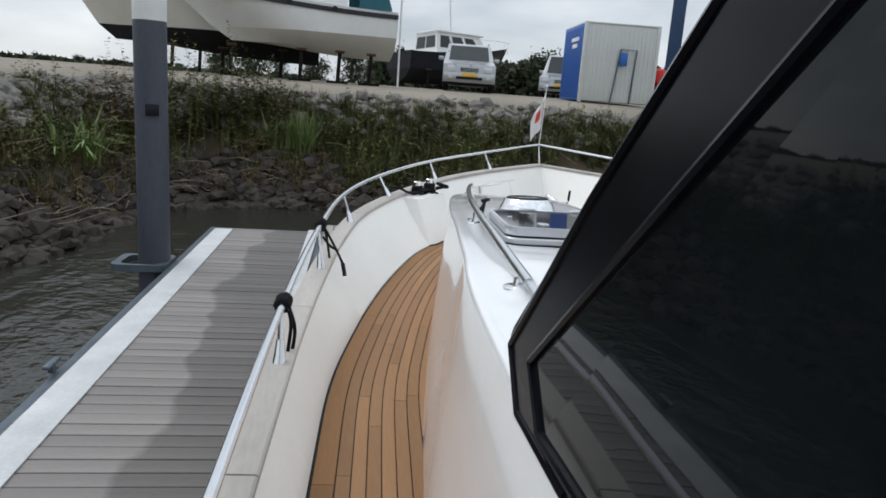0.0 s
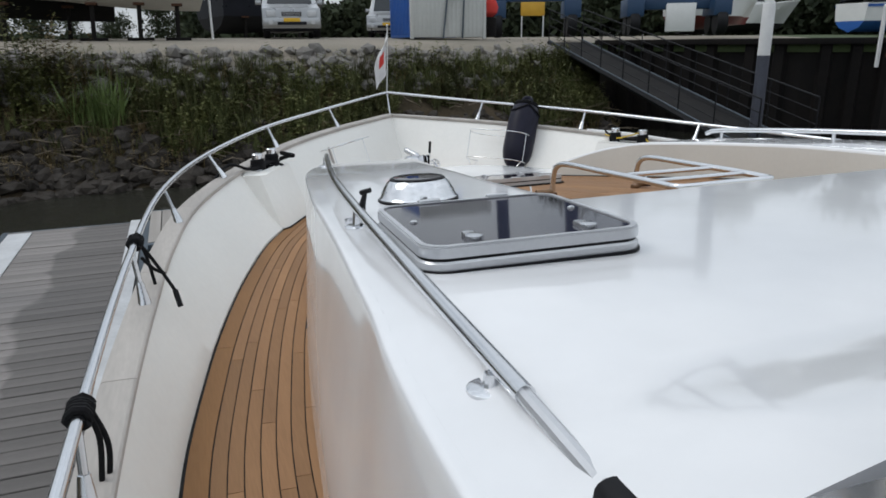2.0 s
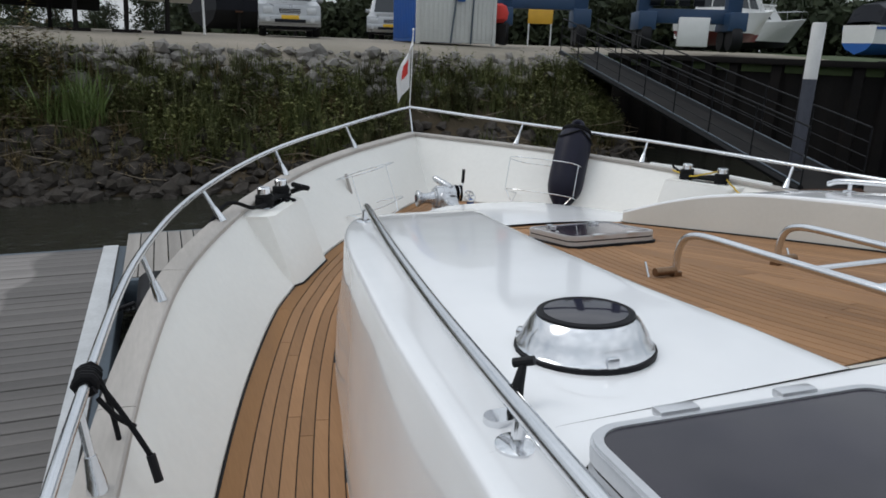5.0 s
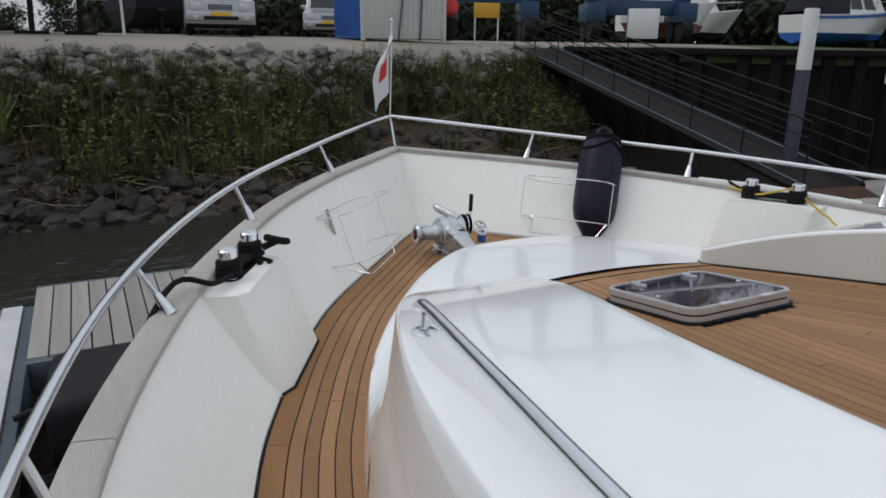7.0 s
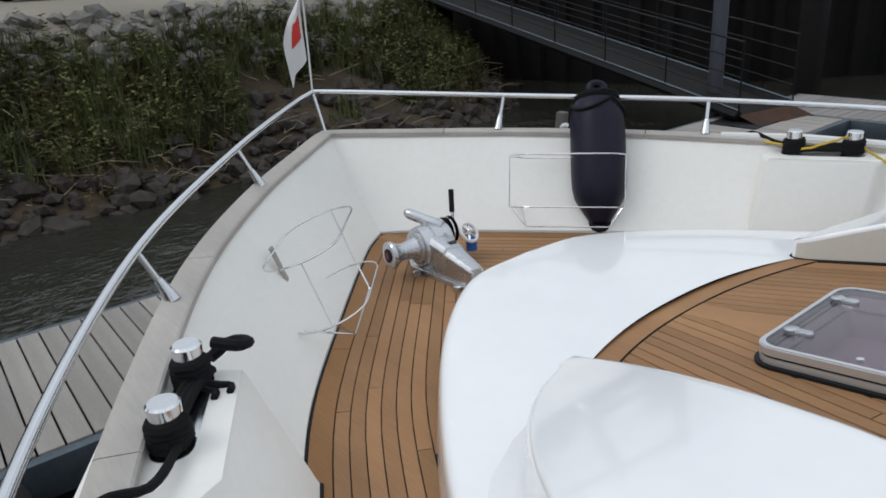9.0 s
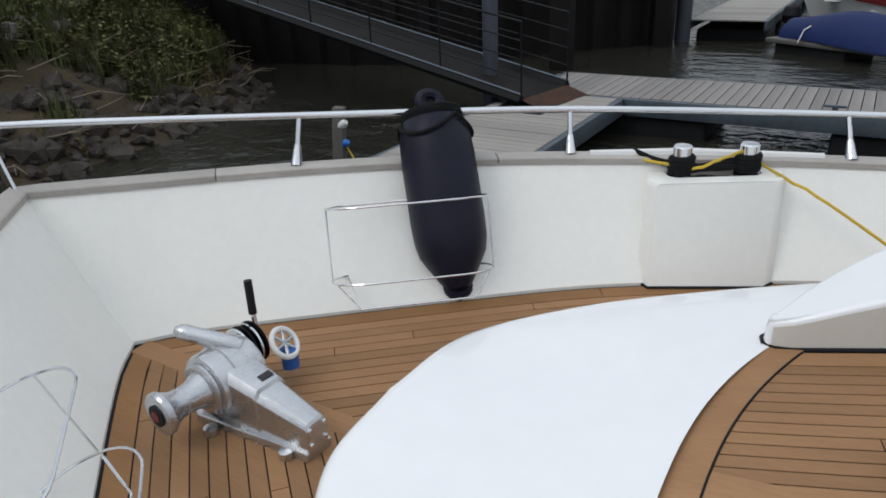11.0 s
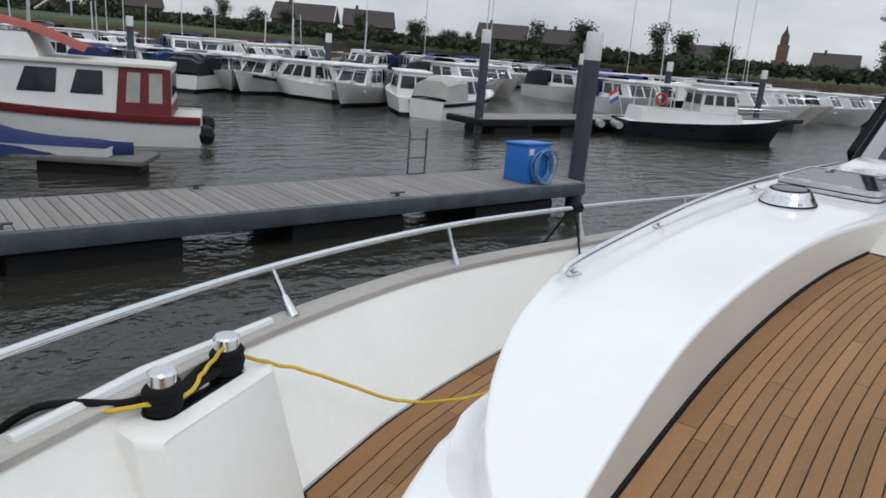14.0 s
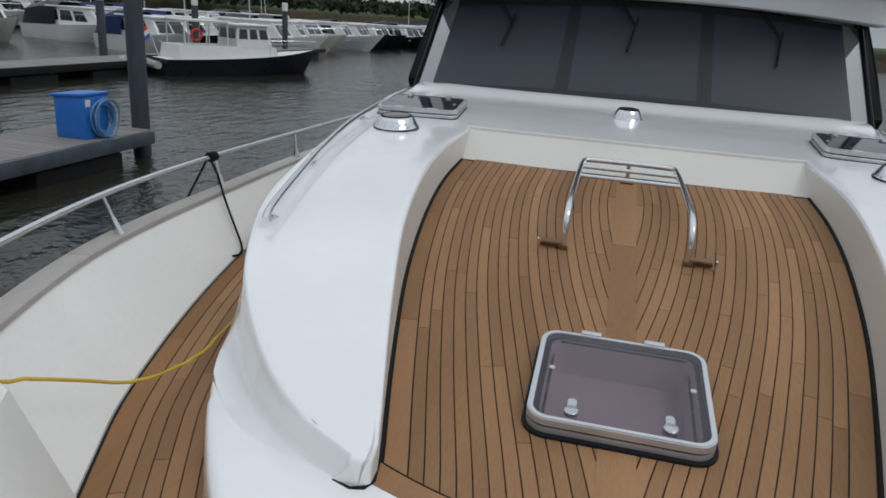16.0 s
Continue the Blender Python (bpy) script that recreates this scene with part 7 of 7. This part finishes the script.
for o in (-0.5, 0.5):
    a, b = Vector((31 + o * 0.3, 20.5, 1.9)), Vector((37 + o, 11.5, -0.5))
    for h in (0.0, 0.95):
        part("chord", tube([a + Vector((0, 0, h)), b + Vector((0, 0, h))], 0.06, 6), WHITE, tr)
    for k in range(9):
        p, q = a.lerp(b, k / 9), a.lerp(b, (k + 1) / 9)
        part("brace", tube([p, q + Vector((0, 0, 0.95))], 0.035, 5), WHITE, tr)

# ---- far marina ----
labels = {"WHITE": "white cabin cruiser moored in the marina", "BLACKPAINT": "dark hulled cruiser moored in the marina", "OFFWHITE": "cream cabin cruiser moored in the marina"}
mr = random.Random(17)
for k in range(24):
    f = k / 23
    x, y = 46 - 18.5 * f + mr.uniform(-1.6, 1.6), 2.5 - 13.5 * f + mr.uniform(-0.6, 0.6)
    hm = mr.choice((WHITE, WHITE, WHITE, OFFWHITE))
    cv = mr.choice((BLUECANVAS, None, BLUE, BLACKPAINT, BLACKPAINT))
    cruiser(pose(x, y, WATER_Z + 0.14, 0, 0, mr.uniform(25, 110) + (180 if mr.random() < 0.4 else 0)), mr.uniform(4.8, 6.6), mr.uniform(1.9, 2.3), "white cabin cruiser" + (" with cockpit canopy" if cv else "") + " moored in the marina", hm, ANTIFOUL, mr, 0.6, 0.4, 0.4, canopy=cv, mast=mr.choice((False, False, 2.0, False)), stripe=mr.choice((BLUE, BLACKPAINT, None, None)))
for k in range(30):
    f = k / 29
    x, y = 62 - 16 * f + mr.uniform(-4, 4), 14 - 58 * f
    cv = mr.choice((BLUECANVAS, BLACKPAINT, BLACKPAINT, None))
    cruiser(pose(x, y, WATER_Z + 0.16, 0, 0, mr.uniform(30, 150)), mr.uniform(6.5, 10), mr.uniform(2.5, 3.2), "white cruiser" + (" with dark canopy" if cv else "") + " in the back row", mr.choice((WHITE, WHITE, OFFWHITE, BLACKPAINT)), ANTIFOUL, mr, 0.75, 0.5, 0.4, canopy=cv, mast=mr.choice((False, False, 9.0, 2.5, False, False)))
cruiser(pose(23.7, -12.4, WATER_Z, 0, 0, 200), 5.8, 2.1, "white launch with a clear spray hood", WHITE, ANTIFOUL, mr, 0.75, 0.4, 0.4, canopy=CONCRETE, fly=False, stripe=BLACKPAINT)
mk = thing("motor_kotter", pose(15.9, -19.4, WATER_Z, 0, 0, 147) @ Matrix.Scale(0.76, 4), "black hulled motor cruiser with a white wheelhouse", "boat", "moored boats")
t, b, d = hull_shapes(9.8, 3.2, 0.85, 0.6, 0.6, 0.88, 0.08)
part("hull", t, BLACKPAINT, mk)
part("bottom", b, ANTIFOUL, mk)
part("deck", d, WHITE, mk)
h1, sd, en = house(-4.2, 1.8, 2.5, 0.8, 0.75, 0.3, 0.1)
part("deck_house", h1, WHITE, mk, smooth=0)
h2, sd2, en2 = house(-0.9, 1.3, 2.3, 1.5, 1.15, 0.25, 0.1)
wheel = part("wheelhouse", h2, WHITE, mk, smooth=0)
windows(wheel, sd2, en2, ((0.06, 0.32), (0.38, 0.62), (0.68, 0.94)), CARGLASS, 0.4, 0.85)
part("wheelhouse_roof", at(slab(rounded(2.4, 2.4, 0.3, 4), 0, 0.08, 0.02), 0, 0.1, 2.66), WHITE, mk)
part("cockpit_roof", at(slab(rounded(2.4, 2.7, 0.3, 4), 0, 0.1, 0.03), 0, -2.6, 2.75), OFFWHITE, mk)
for x in (-1.1, 1.1):
    for y in (-3.8, -2.6, -1.4):
        part("roof_post", tube([(x, y, 1.5), (x, y, 2.77)], 0.04, 6), WHITE, mk)
part("life_ring", at(tube([(0.28 * math.cos(a), 0.28 * math.sin(a), 0) for a in np.linspace(0, 6.283, 19)[:-1]], 0.06, 7, closed=True), 1.2, -3.2, 2.1, 0, 90, 0), RED, mk, "red life ring")
fe = part("flag_staff", tube([(0, -4.7, 0.8), (0, -5.3, 2.5)], 0.02, 6), WHITE, mk)
for k, m_ in enumerate((RED, FLAGWHITE, FLAGBLUE)):
    part("flag_band", ([(0.0, -5.28 + 0.05 * k, 2.45 - 0.2 * k), (0.1, -5.75 + 0.05 * k, 2.15 - 0.2 * k), (0.1, -5.7 + 0.05 * k, 1.95 - 0.2 * k), (0.0, -5.22 + 0.05 * k, 2.25 - 0.2 * k)], [(0, 1, 2, 3)]), m_, fe, smooth=0)
part("inflatable", at(tube(bend([(-0.5, -1.2, 0), (-0.55, 0.8, 0), (0, 1.5, 0.1), (0.55, 0.8, 0), (0.5, -1.2, 0)], 18), 0.2, 9), 0, -5.8, 0.55, 0, 0, 90), CONCRETE, mk, "grey inflatable dinghy across the stern")
pulpit(mk, 9.8, 3.2, 1.1, 0.5, 0.6)
far_dock = dock("outer_dock", 18.2, 20.0, -34.0, -8.6, "far dark pontoon with mooring piles", True, FLOAT, dock_rng, 0.3)
for x, y, s in ((18.6, -8.9, 2.4), (20.5, -16.5, 1.9), (21.0, -24, 1.9), (33, -11, 1.9), (19, -30, 1.9), (36, -2, 1.9)):
    pile(x, y, 0.16, s, s - 0.45, "dark mooring pile with a white top in the marina")
for k in range(12):
    f = k / 11
    cruiser(pose(24.5 - 6 * f + mr.uniform(-1, 1), -26 - 40 * f, WATER_Z, 0, 0, mr.uniform(60, 120)), mr.uniform(7.5, 9.5), 2.9, "cruiser moored along the far pontoon", mr.choice((WHITE, WHITE, OFFWHITE, BLACKPAINT, TEALCANVAS)), ANTIFOUL, mr, 0.8, 0.5, 0.4, canopy=mr.choice((None, BLUECANVAS, BLACKPAINT)), mast=mr.choice((False, False, 7.0)))
for k in range(9):
    cruiser(pose(34 + mr.uniform(-2, 2), -20 - 5 * k, WATER_Z, 0, 0, mr.uniform(70, 110)), mr.uniform(8, 10), 3.0, "white cruiser in a marina berth", mr.choice((WHITE, OFFWHITE)), ANTIFOUL, mr, 0.85, 0.5, 0.4, canopy=mr.choice((None, BLUECANVAS, BLACKPAINT)), mast=mr.choice((False, 2.0, 8.0)))
for x, y, h in ((41, 9.0, 10), (44, 8.5, 11), (52, 9, 12), (40, 12.5, 9)):
    sb = thing("sailing_boat", pose(x, y, WATER_Z, 0, 0, 85), "white sailing boat with a tall bare mast", "boat", "moored boats")
    t, b, d = hull_shapes(9, 2.8, 0.9, 0.3, 0.5)
    part("hull", t, WHITE, sb)
    part("deck", d, OFFWHITE, sb)
    part("coach", house(-1.5, 2.0, 1.7, 0.85, 0.45, 0.8, 0.1)[0], WHITE, sb, smooth=0)
    part("mast", tube([(0, 0.6, 1.0), (0, 0.5, h)], 0.06, 7), ALU, sb)
    part("boom_cover", tube([(0, 0.5, 1.9), (0, -2.8, 1.8)], 0.14, 8), BLUE, sb)


# ---- trees, houses, church ----
def tree(name, m, h, w, rng, leaves, label, slim=1.0):
    ob = thing(name, m, label, "tree", "far trees")
    part("trunk", tube(bend([(0, 0, -0.3), (0.1, 0, h * 0.25), (0, 0.1, h * 0.6)], 8), list(np.linspace(0.045 * h, 0.015 * h, 8)), 7), BARK, ob)
    limbs = []
    tips = []
    for k in range(9):
        a, z = rng.uniform(0, 6.283), rng.uniform(0.25, 0.62) * h
        e = (math.cos(a) * w * 0.33, math.sin(a) * w * 0.33, z + 0.22 * h)
        limbs.append(tube([(0, 0, z), (e[0] * 0.5, e[1] * 0.5, z + 0.14 * h), e], [0.013 * h, 0.009 * h, 0.004 * h], 5))
        tips.append(e)
    part("limb", join(*limbs), BARK, ob)
    tips += [(rng.gauss(0, w * 0.17), rng.gauss(0, w * 0.17), h * rng.uniform(0.06, 0.88)) for k in range(34)]
    vs, fs = [], []
    for k in range(leaves):
        t = rng.choice(tips)
        f = max(0.35, 1.25 - t[2] / h * 0.6)
        c = Vector((t[0] + rng.gauss(0, w * 0.13 * f), t[1] + rng.gauss(0, w * 0.13 * f), max(h * 0.04, t[2] + rng.gauss(0, h * 0.07))))
        s = rng.uniform(0.018, 0.045) * (h + w) * 0.5
        u = Vector((rng.gauss(0, 1), rng.gauss(0, 1), rng.gauss(0, 1))).normalized() * s
        v = Vector((rng.gauss(0, 1), rng.gauss(0, 1), rng.gauss(0, 1))).normalized() * s
        o = len(vs)
        vs += [tuple(c - u), tuple(c + v * 0.7), tuple(c + u), tuple(c - v * 0.7)]
        fs.append((o, o + 1, o + 2, o + 3))
    part("crown", (vs, fs), LEAF, ob, smooth=0)
    return ob


tree_rng = random.Random(41)
kinds = [tree("tree", pose(0, 0, -500), h, w, tree_rng, n, "full leafy tree on the far bank") for h, w, n in ((7, 6, 2200), (9, 6.5, 2600), (6, 7, 2200), (10, 4.5, 2000), (5, 4.5, 1600))]


def plant(x, y, k, s, z=1.7):
    t = copy_thing(kinds[k], pose(x, y, z - 0.2, 0, 0, tree_rng.uniform(0, 360)))
    t.scale = (s, s, s)
    return t


def polar(az, d):
    return math.sin(radians(az)) * d, math.cos(radians(az)) * d


# behind the yard
for k in range(44):
    x, y = polar(-14 + 70 * k / 43 + tree_rng.uniform(-1, 1), tree_rng.uniform(52, 66))
    plant(x, y, k % 5, tree_rng.uniform(0.55, 0.85) * (1.2 if k > 24 else 0.55))
for k in range(12):
    x, y = polar(-35 + 26 * k / 11, 230)
    plant(x, y, k % 5, tree_rng.uniform(0.4, 0.8))


def belt(name, a0, a1, d0, d1, h0, h1, count, seed, label, lift=1.7):
    """A ragged belt of far bushes, as one mass of leaves."""
    rng = random.Random(seed)
    vs, fs = [], []
    for k in range(count):
        az, d = rng.uniform(a0, a1), rng.uniform(d0, d1)
        x, y = polar(az, d)
        top = h0 + (h1 - h0) * (0.5 + 0.5 * noise.noise(Vector((az * 0.45, d * 0.03, seed)))) * (0.75 + 0.5 * noise.noise(Vector((az * 1.7, 1.0, seed))))
        c = Vector((x, y, lift + top * rng.random() ** 0.7))
        q = rng.uniform(0.16, 0.46) * (d / 60)
        u = Vector((rng.gauss(0, 1), rng.gauss(0, 1), rng.gauss(0, 1))).normalized() * q
        v = Vector((rng.gauss(0, 1), rng.gauss(0, 1), rng.gauss(0, 1))).normalized() * q
        o = len(vs)
        vs += [tuple(c - u), tuple(c + v * 0.7), tuple(c + u), tuple(c - v * 0.7)]
        fs.append((o, o + 1, o + 2, o + 3))
    return tagged(part(name, (vs, fs), LEAF, smooth=0), label, "trees", kind="stuff")


belt("tree_belt", -2, 30, 50, 60, 2.0, 3.6, 16000, 3, "grey-green belt of bushy trees behind the yard")
belt("tree_belt", 28, 58, 50, 62, 2.6, 5.2, 18000, 4, "tall belt of bushy trees behind the boat lift")
belt("far_tree_line", -40, -4, 210, 240, 1.5, 4.0, 5000, 5, "low distant tree line across the river")
belt("far_tree_line", 78, 178, 150, 185, 1.0, 3.6, 14000, 6, "low distant tree line behind the marina")
belt("bank_hedge", 78, 172, 96, 118, 0.6, 2.0, 16000, 7, "low leafy hedge along the far bank")
# across the marina
for k in range(44):
    az = 76 + 100 * k / 43 + tree_rng.uniform(-1.5, 1.5)
    x, y = polar(az, tree_rng.uniform(100, 150))
    if (x > 86 or y < -122):
        plant(x, y, k % 5, tree_rng.uniform(0.32, 0.62))
for az, d, k, s in ((109, 118, 3, 0.75), (100, 120, 2, 1.0), (93, 118, 1, 0.9), (127, 125, 2, 0.8), (146, 150, 1, 1.2), (144, 150, 3, 1.3), (149, 150, 0, 1.2), (138, 140, 1, 1.2), (160, 150, 3, 1.2), (134, 120, 3, 0.9), (165, 140, 1, 1.2)):
    x, y = polar(az, d * 1.1)
    plant(x, y, k, s * 0.78)
dike = part("dike", strip([[(x + o, y, z) for o, z in ((0, 1.6), (7, 2.0), (11, 2.05), (18, 1.6))] for x, y in ((88, 40), (90, 0), (92, -40), (86, -80), (70, -125), (30, -140), (-10, -140))]), MEADOW)
tagged(dike, "low grassy dike on the far bank", "dike", kind="structure")


def cottage(az, d, w, turn, label):
    x, y = polar(az, d * 1.4)
    ob = thing("brick_house", pose(x, y, 1.7, 0, 0, turn), label, "house", "houses on the dike")
    part("wall", block(w, 8, 3.6, 0.03), BRICK, ob)
    roof = part("roof", ([(-w / 2 - 0.4, -4.5, 3.3), (w / 2 + 0.4, -4.5, 3.3), (w / 2 + 0.2, 0, 7.2), (-w / 2 - 0.2, 0, 7.2), (w / 2 + 0.4, 4.5, 3.3), (-w / 2 - 0.4, 4.5, 3.3)], [(0, 1, 2, 3), (3, 2, 4, 5), (0, 3, 5), (1, 4, 2)]), ROOF, ob, "dark tiled roof", smooth=0)
    part("chimney", at(block(0.7, 0.7, 1.6, 0.03), w * 0.25, 0.3, 6.4), BRICK, roof)
    for s in (-1, 1):
        for u in (-0.32, -0.1, 0.15, 0.35):
            part("window", at(block(1.0, 0.08, 1.2, 0.02), u * w, s * 4.02, 1.2), CARGLASS, ob)
    part("gable_trim", tube([(-w / 2 - 0.42, -4.5, 3.3), (-w / 2 - 0.22, 0, 7.25), (-w / 2 - 0.42, 4.5, 3.3)], 0.12, 5), WHITE, ob)
    return ob


for az, d, w, turn in ((97, 125, 13, 70), (116, 122, 14, 50), (121, 125, 12, 60), (132, 135, 13, 40), (137, 140, 11, 30), (157, 160, 12, 20), (148, 165, 16, 30), (104, 130, 10, 80)):
    cottage(az, d, w, turn, "brick house with a dark tiled roof behind the dike")
cx, cy = polar(153.5, 260)
church = thing("church_tower", pose(cx, cy, 1.7, 0, 0, 25) @ Matrix.Scale(0.52, 4), "distant brick church tower with a pointed top", "church")
part("tower", block(7, 7, 19, 0.1), BRICK, church)
part("belfry", at(block(5, 5, 5, 0.1), 0, 0, 19), BRICK, church)
part("spire", at(lathe([(2.6, 0), (1.6, 2.5), (0.9, 3.5), (0.2, 7)], 8), 0, 0, 24), ROOF, church)
part("nave", at(block(10, 22, 9, 0.1), 0, 14, 0), BRICK, church)
for az, d, h in ((81, 70, 9.5), (94.5, 60, 9), (89, 110, 8), (72, 64, 9)):
    x, y = polar(az, d)
    lp = thing("street_lamp", pose(x, y, 1.7), "tall grey street lamp", "street lamp", "street lamps")
    part("pole", tube([(0, 0, 0), (0, 0, h), (-0.3, 0, h + 0.15), (-1.2, 0, h + 0.2)], 0.07, 6), ALU, lp)
    part("head", at(block(0.7, 0.25, 0.12, 0.04), -1.3, 0, h + 0.14), ALU, lp)
flagp = thing("far_flagpole", pose(*polar(119.5, 110), 1.7), "flagpole with a blue flag behind the marina", "flagpole")
part("pole", tube([(0, 0, 0), (0, 0, 10.5)], 0.06, 6), WHITE, flagp)
part("flag", ([(0, 0, 10.4), (0.9, -1.4, 10.2), (0.9, -1.4, 9.2), (0, 0, 9.4)], [(0, 1, 2, 3)]), FLAGBLUE, flagp, smooth=0)
for t in list(kinds):
    for o in list(t.children_recursive) + [t]:
        bpy.data.objects.remove(o)
